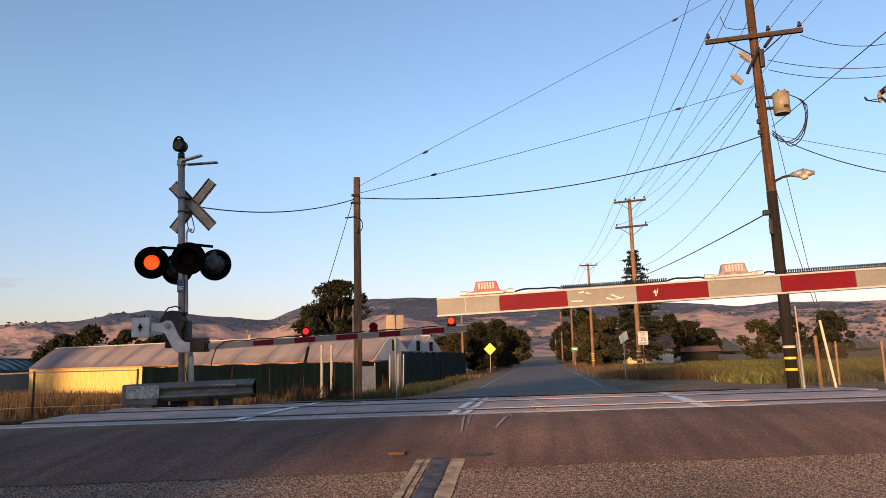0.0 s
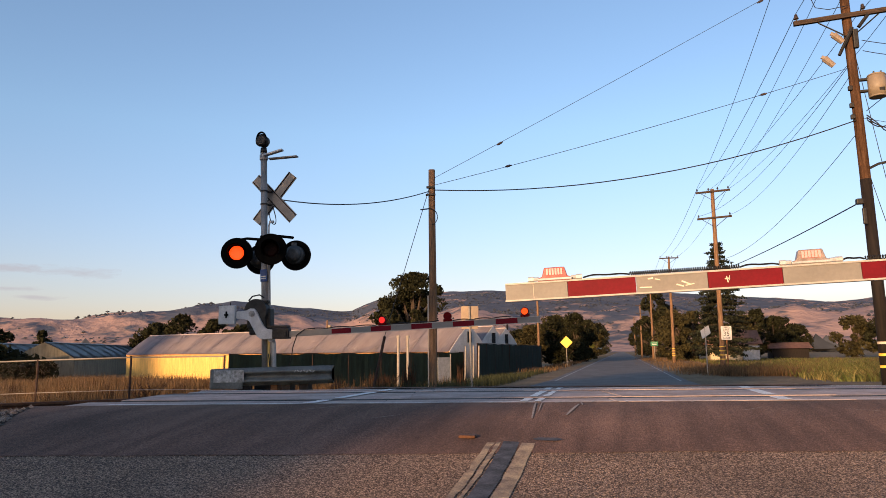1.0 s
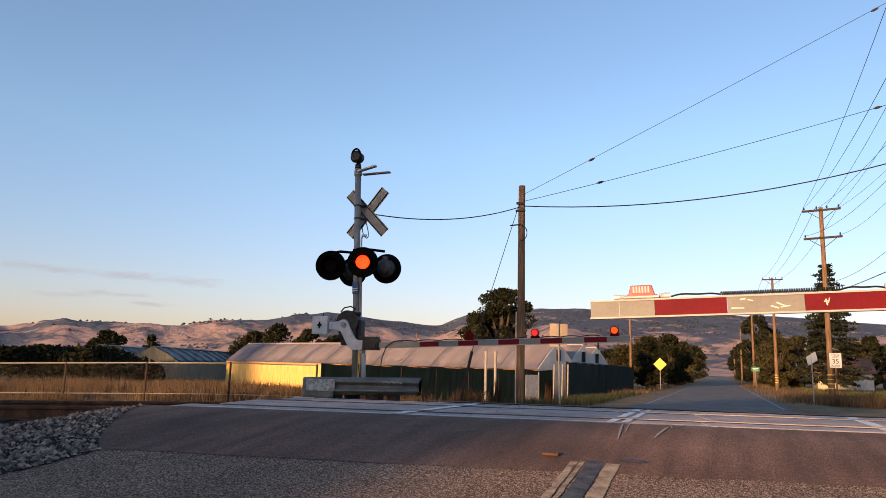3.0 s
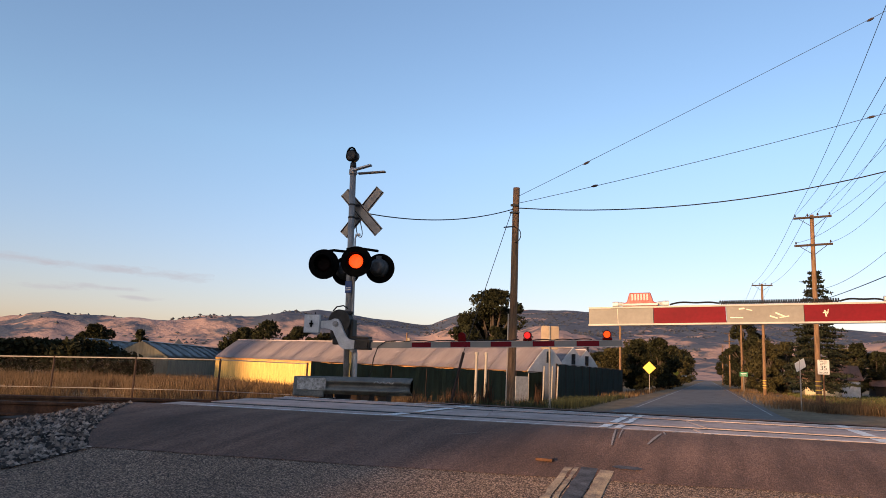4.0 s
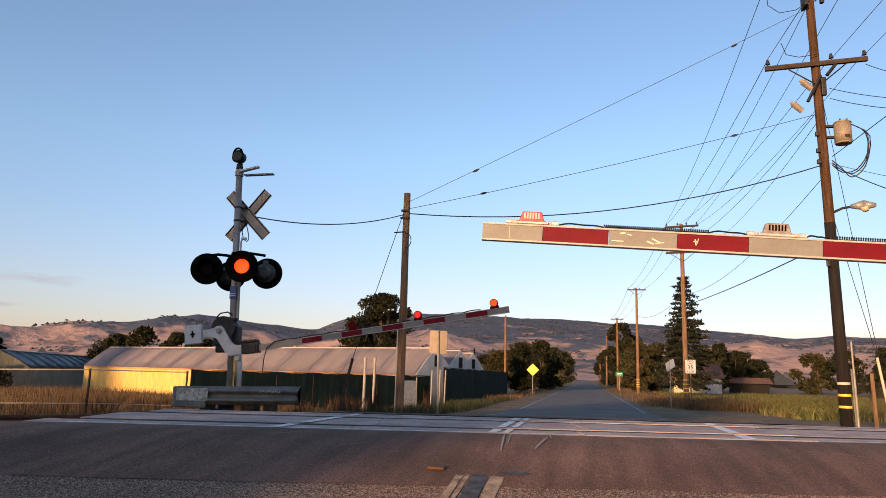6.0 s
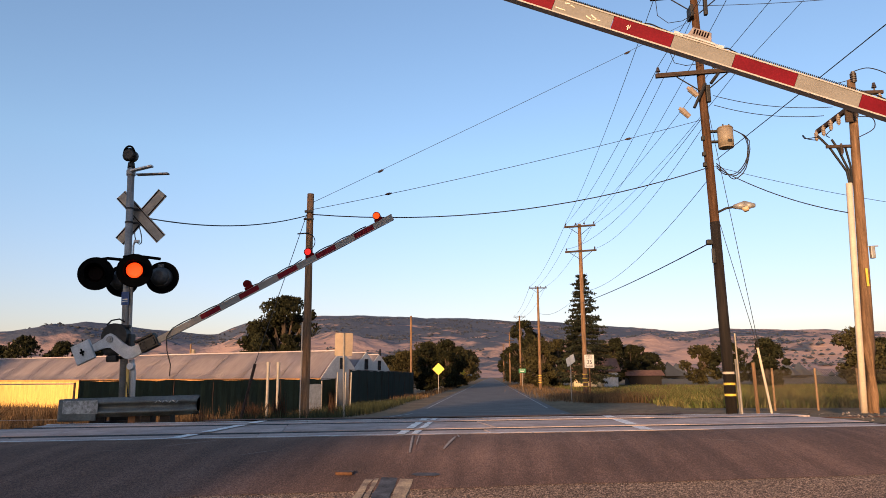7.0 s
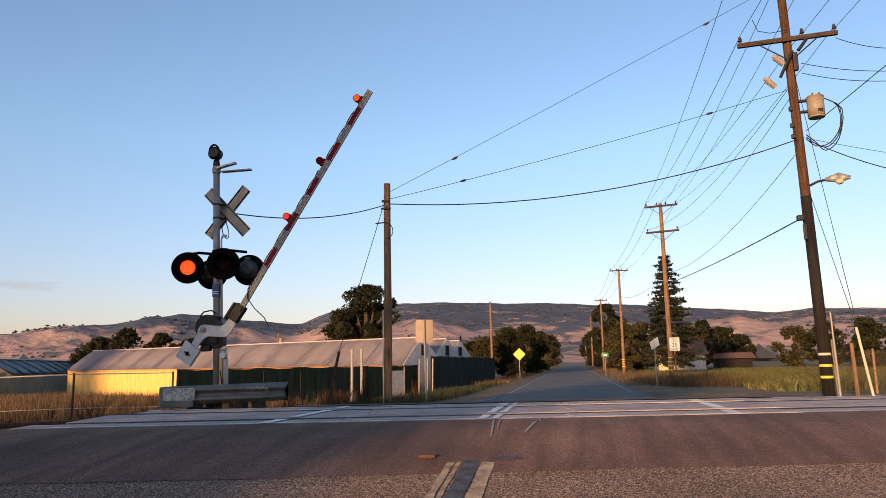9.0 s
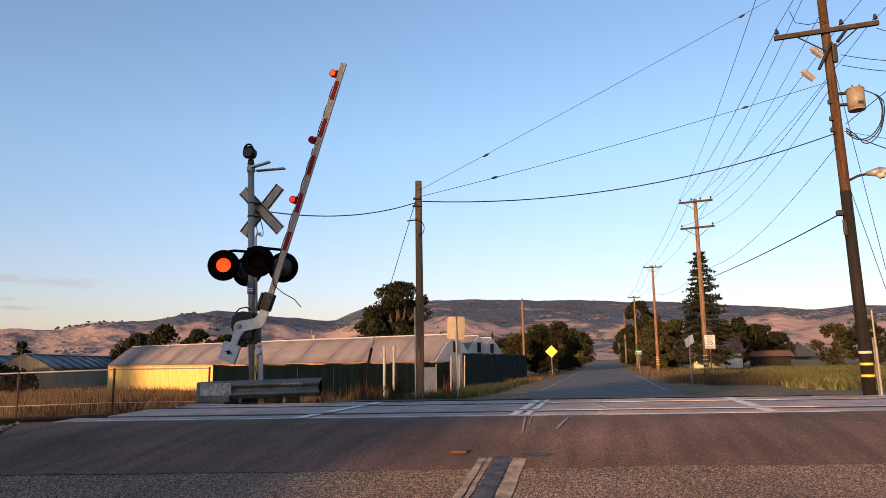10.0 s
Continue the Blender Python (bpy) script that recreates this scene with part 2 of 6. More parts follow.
M["chain_dark"] = mat("shade_brown_wire", (0.075, 0.058, 0.042), 0.7, 0.2, 0.3, 20)
M["tan_post"] = mat("rust_tan_post", (0.24, 0.15, 0.085), 0.75, 0.1, 0.4, 9)
M["fence_rust"] = mat("rusted_fence_post", (0.05, 0.028, 0.02), 0.8, 0.1, 0.4, 12)
M["wire"] = mat("overhead_conductor", (0.030, 0.030, 0.032), 0.6, 0.2, 0.2, 20)
M["insul"] = mat("glazed_insulator", (0.05, 0.038, 0.034), 0.3, 0, 0.2, 15)
M["insul_pale"] = mat("pale_polymer_cutout", (0.26, 0.21, 0.17), 0.5, 0, 0.2, 15)
M["tank"] = mat("cream_transformer_paint", (0.23, 0.185, 0.135), 0.5, 0, 0.12, 5)
M["conduit"] = mat("pale_plastic_conduit", (0.52, 0.43, 0.33), 0.6, 0, 0.12, 3)
M["band_yellow"] = mat("yellow_marker_band", (0.70, 0.45, 0.06), 0.5, 0, 0.15, 10)
M["blue_label"] = mat("blue_notice_plate", (0.03, 0.07, 0.20), 0.5, 0, 0.1, 10)
M["lampglass"] = mat("amber_lamp_refractor", (0.50, 0.38, 0.24), 0.2, 0, 0.1, 10)
M["box_grey"] = mat("grey_cabinet_paint", (0.30, 0.31, 0.32), 0.6, 0.1, 0.2, 4)

# ================= small modelling helpers =================


def rod(bm, p0, p1, r0, r1=None, n=10, caps=True):
    p0, p1 = Vector(p0), Vector(p1)
    d = p1 - p0
    m = Matrix.Translation((p0 + p1) / 2) @ d.to_track_quat("Z", "Y").to_matrix().to_4x4()
    bmesh.ops.create_cone(bm, cap_ends=caps, segments=n, radius1=r0, radius2=r0 if r1 is None else r1, depth=d.length, matrix=m)
    return bm


def block(bm, x, y, z, sx, sy, sz, bevel=0.0, m=None):
    mm = (m or Matrix()) @ Matrix.Translation((x, y, z)) @ Matrix.Diagonal((sx, sy, sz, 1))
    g = bmesh.ops.create_cube(bm, size=1, matrix=mm)
    if bevel:
        ed = list({e for v in g["verts"] for e in v.link_edges})
        bmesh.ops.bevel(bm, geom=ed, offset=bevel, segments=2, affect="EDGES", profile=0.6)
    return bm


def tube(bm, pts, r, n=6, r1=None):
    """A bent round bar through pts."""
    pts = [Vector(p) for p in pts]
    rings = []
    for i, p in enumerate(pts):
        d = (pts[min(i + 1, len(pts) - 1)] - pts[max(i - 1, 0)]).normalized()
        a = d.cross(Vector((0, 0, 1)))
        a = a.normalized() if a.length > 0.05 else d.cross(Vector((0, 1, 0))).normalized()
        b = d.cross(a)
        rr = r if r1 is None else r + (r1 - r) * i / (len(pts) - 1)
        rings.append([bm.verts.new(p + (a * math.cos(2 * math.pi * k / n) + b * math.sin(2 * math.pi * k / n)) * rr) for k in range(n)])
    for u, v in zip(rings, rings[1:]):
        for k in range(n):
            bm.faces.new((u[k], u[(k + 1) % n], v[(k + 1) % n], v[k]))
    bm.faces.new(rings[0][::-1])
    bm.faces.new(rings[-1])
    return bm


def slab(bm, outline, thick, axis="y"):
    """A flat plate of that outline (a list of 2D points), thick along an axis from 0 to thick."""
    def at3(u, v, w):
        return {"y": (u, w, v), "z": (u, v, w), "x": (w, u, v)}[axis]
    a = [bm.verts.new(at3(u, v, 0)) for u, v in outline]
    b = [bm.verts.new(at3(u, v, thick)) for u, v in outline]
    bm.faces.new(a)
    bm.faces.new(b[::-1])
    for i in range(len(a)):
        j = (i + 1) % len(a)
        bm.faces.new((a[j], a[i], b[i], b[j]))
    return bm


def part(name, bm, material, parent=None, label="", smooth=False):
    bmesh.ops.recalc_face_normals(bm, faces=bm.faces)
    me = bpy.data.meshes.new(name)
    bm.to_mesh(me)
    bm.free()
    me.materials.append(M[material] if isinstance(material, str) else material)
    if smooth:
        for p in me.polygons:
            p.use_smooth = len(p.vertices) == 4
    ob = new(name, me)
    ob.parent = parent
    if label:
        tagged(ob, label)
    return ob


def raw(name, verts, faces, material, parent=None):
    me = bpy.data.meshes.new(name)
    me.from_pydata(verts, [], faces)
    me.materials.append(M[material])
    ob = new(name, me)
    ob.parent = parent
    return ob


def thing(name, m, label, category, group="", kind=""):
    ob = new(name)
    ob.matrix_basis = m
    return tagged(ob, label, category, group, kind)


def text_part(name, words, size, m, material, parent, label=""):
    cu = bpy.data.curves.new(name, "FONT")
    cu.body, cu.size, cu.align_x, cu.align_y, cu.extrude = words, size, "CENTER", "CENTER", 0.002
    tmp = bpy.data.objects.new(name, cu)
    me = bpy.data.meshes.new_from_object(tmp)
    bpy.data.objects.remove(tmp)
    bpy.data.curves.remove(cu)
    me.materials.append(M[material])
    ob = new(name, me)
    ob.parent, ob.matrix_basis = parent, m
    return tagged(ob, label)


def step(a, b, x):
    t = np.clip((np.asarray(x, float) - a) / (b - a), 0, 1)
    return t * t * (3 - 2 * t)


# ================= ground =================
SK = 0.23  # skew of the track: y grows by SK per metre of x


def road_z(x, y):
    v = np.asarray(y) - SK * np.asarray(x)
    return 0.33 * step(3.6, 7.4, v) - 0.43 * step(10.4, 15.0, v) - 0.35 * step(15.0, 30.0, y)


def ground_z(x, y):
    x, y = np.asarray(x, float), np.asarray(y, float)
    v = y - SK * x
    near = step(-6.3, -5.8, x) * (1 - step(6.0, 9.0, x))
    hump = 0.33 * step(3.6, 7.4, v) * (1 - step(10.4, 15.0, v))
    bed = 0.02 * step(5.2, 6.9, v) * (1 - step(10.6, 13.0, v))
    far = -0.10 * step(10.6, 14.5, v) - 0.35 * (step(15.0, 30.0, y) * (1 - step(3.0, 5.5, x)) + step(22.0, 34.0, y) * step(3.0, 5.5, x)) * (1 - step(-4.2, -9.5, x))
    left = -0.75 * step(11.0, 15.5, v) * step(-4.2, -9.5, x) - 0.45 * step(24, 45, y) * step(-7.0, -12.0, x)
    return hump * near + bed * (1 - near) + far + left - 0.03


def sheet(name, xs, ys, zf, material, label, category, lift=0.0):
    X, Y = np.meshgrid(xs, ys)
    Z = zf(X, Y) + lift
    w = len(xs)
    faces = [(r * w + c, r * w + c + 1, (r + 1) * w + c + 1, (r + 1) * w + c) for r in range(len(ys) - 1) for c in range(w - 1)]
    ob = raw(name, np.stack([X, Y, Z], -1).reshape(-1, 3).tolist(), faces, material)
    for p in ob.data.polygons:
        p.use_smooth = True
    return tagged(ob, label, category, kind="structure")


_gx = np.concatenate([[-4500, -2000, -900, -400, -200, -120, -80], np.linspace(-60, -12, 25), np.linspace(-11.5, 11.5, 60), np.linspace(12, 60, 25), [80, 120, 200, 400, 900, 2000, 4500]])
_gy = np.concatenate([[-2500, -800, -300, -100, -50, -25, -12, -6, 0], np.linspace(1, 24, 80), np.linspace(25, 70, 30), [80, 100, 130, 170, 240, 350, 550, 900, 1500, 2500, 4500]])
sheet("ground", _gx, _gy, ground_z, "ground", "flat dry dirt and stubble ground reaching to the hills", "ground")


def skewed(name, u0, u1, x0, x1, material, label, category, lift, nx=40, nv=14, edge=None):
    """A strip parallel to the track between the lines y = u + SK x."""
    xs, us = np.linspace(x0, x1, nx), np.linspace(u0, u1, nv)
    X, U = np.meshgrid(xs, us)
    if edge:
        X, U = edge(X, U)
    Y = U + SK * X
    Z = road_z(X, Y) + lift
    f = [(r * nx + c, r * nx + c + 1, (r + 1) * nx + c + 1, (r + 1) * nx + c) for r in range(nv - 1) for c in range(nx - 1)]
    ob = raw(name, np.stack([X, Y, Z], -1).reshape(-1, 3).tolist(), f, material)
    for p in ob.data.polygons:
        p.use_smooth = True
    return tagged(ob, label, category, kind="structure")


def ragged(X, U):
    k = np.array([[noise.noise((float(x) * 1.3, float(u) * 0.5, 3.0)) for x, u in zip(rx, ru)] for rx, ru in zip(X, U)])
    return X, U + 0.05 * k * (U < 5.6)


def apron_edge(X, U):
    """The patch flares to the left towards the viewer and its front edge wavers."""
    t = np.clip((U - 5.2) / 2.3, 0, 1)
    left = -4.45 - 1.45 * t ** 0.8
    X2 = left + (X - X.min()) / (X.max() - X.min()) * (7.5 - left)
    k = np.array([[noise.noise((float(x) * 1.1, 0.0, 3.0)) for x in r] for r in X2])
    return X2, U + 0.06 * k * (t < 0.05)


xs_n = np.linspace(-26, 16, 85)
sheet("road", xs_n, np.concatenate([[-80, -40, -20, -8, -2], np.linspace(0, 6.6, 34)]), lambda X, Y: np.where(Y - SK * X < 5.9, 0.33 * step(3.6, 7.4, Y - SK * X) * step(-6.2, -5.7, X), -0.3) + 0.0 * X, "asphalt", "coarse old grey asphalt before the rail crossing", "road", 0.0)
skewed("road", 5.22, 7.46, -4.8, 7.5, "asphalt_new", "smooth dark asphalt ramp patched up to the rail crossing", "road", 0.004, edge=apron_edge)
_fy = np.concatenate([np.linspace(9.4, 20, 30), [25, 32, 42, 60, 90, 140, 220, 350, 600, 900]])


def far_z(X, Y):
    v = Y - SK * X
    return np.where(v < 10.30, 0.0, road_z(X, Y))


sheet("road", np.linspace(-3.15, 2.75, 12), _fy, far_z, "asphalt_far", "straight worn grey country road running away to the hills", "road", 0.015)
skewed("pavement", 10.33, 13.2, -3.9, 3.2, "asphalt_new", "dark asphalt ramp falling away behind the rail crossing", "pavement", 0.022, nx=30)

# edge lines of the far road
M["paint_old"] = mat("faded_white_marking", (0.30, 0.29, 0.28), 0.8, 0, 0.5, 3, 0.2, 70)
for x0, lab in ((2.42, "thin white edge line along the far road"), (-2.82, "thin faded white edge line along the far road")):
    ys = np.concatenate([np.linspace(14.8, 30, 16), [45, 70, 110, 200, 400]])
    v, f = [], []
    for y in ys:
        z = float(road_z(x0, y)) + 0.024
        v += [(x0 - 0.04, y, z), (x0 + 0.04, y, z)]
    f = [(2 * i, 2 * i + 1, 2 * i + 3, 2 * i + 2) for i in range(len(ys) - 1)]
    tagged(raw("edge_line", v, f, "paint_old"), lab, "road marking", kind="structure")


def strip(name, x0, x1, y0, y1, zf, material, label, n=14, ragged_by=0.0, seed=0.0):
    v, f = [], []
    for i in range(n + 1):
        y = y0 + (y1 - y0) * i / n
        a = ragged_by * noise.noise((y * 9, seed, 0))
        b = ragged_by * noise.noise((y * 9, seed + 5, 0))
        v += [(x0 + a, y, zf(x0, y)), (x1 + b, y, zf(x1, y))]
    f = [(2 * i, 2 * i + 1, 2 * i + 3, 2 * i + 2) for i in range(n)]
    return tagged(raw(name, v, f, material), label, "road marking", kind="structure")


def near_z(x, y):
    return float(0.33 * step(3.6, 7.4, y - SK * x)) + 0.006


strip("centre_line", -0.955, -0.90, -3.0, 5.30, near_z, "yellow", "faded edge of the worn centre stripe", 60, 0.02, 7)
strip("centre_line", -0.885, -0.855, -3.0, 5.33, near_z, "yellow", "worn yellow centre stripe on old asphalt", 60, 0.018, 1)
strip("tar_seam", -0.835, -0.715, -3.0, 5.36, near_z, "tar", "dark sealed seam between the two centre stripes", 60, 0.012, 2)
strip("centre_line", -0.70, -0.60, -3.0, 5.34, near_z, "yellow", "worn yellow centre stripe on old asphalt", 60, 0.012, 3)

# gouges, seams and a lost pavement marker
M["gouge"] = mat("pale_gouge", (0.30, 0.25, 0.22), 0.9, 0, 0.4, 30)


def scar(pts, w, material, label, name="road_scar"):
    v, f = [], []
    for i, (x, y) in enumerate(pts):
        k = w * (0.45 + 0.55 * math.sin(math.pi * (i + 0.6) / (len(pts) + 0.2)))
        z = float(road_z(x, y)) + 0.0105
        v += [(x - k, y, z), (x + k, y, z)]
    f = [(2 * i, 2 * i + 1, 2 * i + 3, 2 * i + 2) for i in range(len(pts) - 1)]
    return tagged(raw(name, v, f, material), label, "road scar", kind="structure")


for x0, y0, x1, y1, w in ((-0.72, 6.15, -0.80, 7.15, 0.010), (-0.70, 6.5, -0.74, 7.2, 0.006), (-0.44, 6.35, -0.37, 7.05, 0.014), (-0.33, 7.0, -0.36, 7.25, 0.008), (-2.9, 6.2, -2.6, 6.6, 0.008), (-2.1, 5.9, -1.9, 6.1, 0.007), (2.0, 7.15, 2.5, 7.0, 0.010), (-3.4, 5.9, -3.1, 6.0, 0.010), (1.1, 6.9, 1.3, 7.1, 0.006)):
    scar([(x0 + (x1 - x0) * t, y0 + (y1 - y0) * t) for t in np.linspace(0, 1, 7)], w, "gouge", "pale gouge scraped into dark asphalt")
for k in range(9):
    x = -1.6 + 0.33 * k
    scar([(x, 7.5 + SK * x - 0.20), (x + 0.04, 7.5 + SK * x - 0.12), (x + 0.03, 7.5 + SK * x - 0.06)], 0.014, "gouge", "scuff beside the crossing panels")
scar([(-0.52 + 0.0 * t, 5.42 + 0.09 * t) for t in np.linspace(0, 1, 6)], 0.11, "tar", "dark tar blot at the edge of the patch")
bm = bmesh.new()
block(bm, -1.13, 5.42, float(road_z(-1.13, 5.42)) + 0.012, 0.13, 0.09, 0.022, 0.006)
tagged(part("pavement_marker", bm, "rust"), "worn tan pavement marker beside the centre line", "pavement marker")
for x0, x1, ph in ((-0.55, -0.35, 0.0), (-1.9, -1.75, 1.0), (0.5, 0.62, 2.0)):
    scar([(x0 + (x1 - x0) * t + 0.12 * math.sin(6 * t + ph), 15.0 + 40 * t) for t in np.linspace(0, 1, 24)], 0.05, "tar", "dark sealed crack along the far road")

# ================= rail crossing =================
TK = Matrix.Rotation(math.atan(SK), 4, "Z")
crossing = thing("rail_crossing", Matrix.Translation((0, 8.9, 0)) @ TK, "pale concrete panel crossing with sunk rails", "rail crossing", kind="structure")


def track_z(x):
    return 0.33 - 0.028 * max(0.0, -5.0 - x)


def panel_mesh(w, d):
    bm = bmesh.new()
    block(bm, 0, 0, 0, w, d, 0.12, 0.012)
    bmesh.ops.recalc_face_normals(bm, faces=bm.faces)
    me = bpy.data.meshes.new("panel")
    bm.to_mesh(me)
    bm.free()
    me.materials.append(M["concrete"])
    return me


for v0, v1 in ((-1.38, -0.865), (-0.57, 0.57), (0.865, 1.38)):
    me = panel_mesh(2.414, v1 - v0)
    for k in range(4):
        ob = new("panel", me)
        ob.parent = crossing
        ob.matrix_basis = Matrix.Translation((-3.72 + 2.42 * k + 0.10 * (v0 + v1), (v0 + v1) / 2, 0.275 + 0.003 * ((k * 7) % 3 - 1)))
    ob = new("panel", panel_mesh(0.90, v1 - v0))
    ob.parent = crossing
    ob.matrix_basis = Matrix.Translation((-5.385 + 0.10 * (v0 + v1), (v0 + v1) / 2, 0.272))


def rail_profile(bm, x0, x1, v, zt):
    """A flat-bottomed rail, its head at zt."""
    prof = [(-0.07, -0.17), (0.07, -0.17), (0.07, -0.155), (0.012, -0.135), (0.012, -0.045), (0.036, -0.035), (0.036, -0.006), (0.028, 0.0), (-0.028, 0.0), (-0.036, -0.006), (-0.036, -0.035), (-0.012, -0.045), (-0.012, -0.135), (-0.07, -0.155)]
    xs = [x0 + (x1 - x0) * i / 8 for i in range(9)]
    rows = [[bm.verts.new((x, v + a, track_z(x) + zt + b)) for a, b in prof] for x in xs]
    n = len(prof)
    for r, q in zip(rows, rows[1:]):
        for i in range(n):
            bm.faces.new((r[i], r[(i + 1) % n], q[(i + 1) % n], q[i]))
    return bm


for v0, v1 in ((-0.862, -0.757), (-0.678, -0.573), (0.573, 0.678), (0.757, 0.862)):
    part("flangeway_filler", block(bmesh.new(), -0.54, (v0 + v1) / 2, 0.268, 10.5, v1 - v0, 0.12, 0.006), "rubber", crossing, "black rubber filler beside the rail")
track = thing("railway_track", Matrix.Translation((0, 8.9, 0)) @ TK, "single rusty railway track on dark timber ties", "railway track", kind="structure")
for v in (-0.7175, 0.7175):
    part("rail", rail_profile(bmesh.new(), -70, 60, v, -0.020), "rust", track, "rust-brown steel rail")
    bm = bmesh.new()
    for x0 in np.linspace(-70, 57, 24):
        x1 = x0 + (130 / 23.5)
        vs = [bm.verts.new((x, v + a, track_z(x) - 0.0175)) for x, a in ((x0, -0.024), (x1, -0.024), (x1, 0.024), (x0, 0.024))]
        bm.faces.new(vs)
    part("rail_head", bm, "railhead", track, "worn shiny rail head")
me = panel_mesh(0.22, 2.55)
me.materials[0] = M["tie"]
for k in range(44):
    x = -5.2 - 0.55 * k if k < 34 else 5.6 + 0.55 * (k - 34)
    ob = new("tie", me)
    ob.parent = track
    ob.matrix_basis = Matrix.Translation((x, 0, track_z(x) - 0.235)) @ Matrix.Rotation(0.02 * ((k * 5) % 3 - 1), 4, "Z")

# painted lines over the crossing
for x0, x1, lab in ((-3.17, -3.05, "worn white stripe across the crossing panels"), (-0.99, -0.90, "worn white stripe across the crossing panels"), (-0.84, -0.77, "worn white stripe across the crossing panels"), (1.60, 1.74, "worn white stripe across the crossing panels")):
    c = 8.9 + SK * (x0 + x1) / 2
    for a, b in ((-1.37, -0.87), (-0.56, 0.56), (0.87, 1.37)):
        strip("crossing_stripe", x0, x1, c + a * 1.026, c + b * 1.026, lambda x, y: 0.3425, "paint_white", lab, 8, 0.02, x0)
for a, b, lab in ((-1.375, -1.31, "faded white line along the panel edge"), (1.28, 1.375, "white line along the far panel edge"), (0.87, 0.91, "pale worn line beside the far rail")):
    bm = bmesh.new()
    for i in range(26):
        x0, x1 = -5.6 + 0.4 * i, -5.6 + 0.4 * (i + 1)
        w = 0.006 * ((i * 5) % 4)
        bm.faces.new([bm.verts.new((x, y, 0.3385)) for x, y in ((x0, a + w), (x1, a + w), (x1, b - w * 0.5), (x0, b - w * 0.5))])
    ln = part("panel_line", bm, "paint_white", crossing, lab)

# ================= times shared by gates and lamps =================
LIFT = [(0.0, 0.0), (5.55, 0.0), (5.7, 1.7), (5.8, 3.5), (6.0, 7.0), (6.2, 10.6), (6.6, 17.9), (7.0, 25.1), (7.3, 30.5), (7.5, 33.9), (8.0, 41.6), (8.5, 48.8), (9.0, 56.1), (9.5, 63.0), (10.0, 70.1)]
LEFT_ON = [(0.0, 0.07), (0.75, 1.27), (1.97, 2.47), (3.17, 3.65), (4.37, 4.95), (5.27, 5.43), (6.08, 6.68), (7.37, 7.97), (8.65, 9.17), (9.87, 10.0)]
RIGHT_ON = [(0.17, 0.67), (1.37, 1.87), (2.57, 3.1), (3.7, 4.3), (4.98, 5.2), (5.47, 6.03), (6.73, 7.33), (8.03, 8.55), (9.25, 9.83)]
keyed = []  # (object, rows), keyed at the end


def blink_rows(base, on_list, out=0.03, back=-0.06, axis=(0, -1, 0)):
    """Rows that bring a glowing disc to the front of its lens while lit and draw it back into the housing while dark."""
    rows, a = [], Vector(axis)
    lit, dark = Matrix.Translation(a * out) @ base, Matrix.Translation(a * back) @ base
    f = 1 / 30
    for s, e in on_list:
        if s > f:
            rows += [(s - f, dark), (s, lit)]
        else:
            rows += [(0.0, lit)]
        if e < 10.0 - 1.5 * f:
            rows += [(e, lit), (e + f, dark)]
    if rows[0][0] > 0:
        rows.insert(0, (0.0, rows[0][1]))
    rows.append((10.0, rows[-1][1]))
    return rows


# ================= crossing signals with gates =================
def lens_disc(bm, r, d=0.02, n=20, y=0.0):
    return rod(bm, (0, y, 0), (0, y - d, 0), r, r * 0.8, n)


def signal_light(parent, m, on_list=None):
    """Round black backboard with a hood, a housing behind, and a red lens that looks along -y."""
    bm = bmesh.new()
    rod(bm, (0, 0.012, 0), (0, -0.012, 0), 0.305, n=36)
    rod(bm, (0, -0.012, 0), (0, -0.022, 0), 0.305, 0.292, n=36, caps=False)
    light = part("signal_light", bm, "black", parent, "round black backboard of a flashing signal", smooth=True)
    light.matrix_basis = m
    bm = bmesh.new()
    rod(bm, (0, 0.01, 0), (0, 0.20, 0), 0.195, 0.17, 20)
    rod(bm, (0, 0.20, 0), (0, 0.27, 0), 0.17, 0.09, 20)
    block(bm, 0, 0.11, 0.19, 0.10, 0.08, 0.10, 0.01)
    part("housing", bm, "housing", light, "dull grey lamp housing", smooth=True)
    bm = bmesh.new()
    n, L = 22, 0.30
    outer, inner = [], []
    for k in range(n + 1):
        a = radians(-35 + 250 * k / n)
        l = L * (0.55 + 0.45 * max(0.0, math.sin(a)))
        for r, store in ((0.178, outer), (0.170, inner)):
            store.append((bm.verts.new((r * math.cos(a), -0.012, r * math.sin(a))), bm.verts.new((r * math.cos(a), -0.012 - l, r * math.sin(a) - 0.02))))
    for k in range(n):
        bm.faces.new((outer[k][0], outer[k + 1][0], outer[k + 1][1], outer[k][1]))
        bm.faces.new((inner[k][0], inner[k][1], inner[k + 1][1], inner[k + 1][0]))
        bm.faces.new((outer[k][1], outer[k + 1][1], inner[k + 1][1], inner[k][1]))
    part("hood", bm, "black", light, "black sheet hood over the lens", smooth=True)
    part("lens", lens_disc(bmesh.new(), 0.150, 0.015, y=-0.014), "lens_dark", light, "dark red glass lens")
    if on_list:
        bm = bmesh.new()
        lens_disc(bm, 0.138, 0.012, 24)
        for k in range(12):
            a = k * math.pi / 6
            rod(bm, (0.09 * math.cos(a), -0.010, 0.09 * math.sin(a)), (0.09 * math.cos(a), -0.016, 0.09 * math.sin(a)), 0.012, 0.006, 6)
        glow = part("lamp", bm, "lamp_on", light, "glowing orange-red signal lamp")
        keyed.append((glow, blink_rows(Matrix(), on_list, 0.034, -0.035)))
    return light


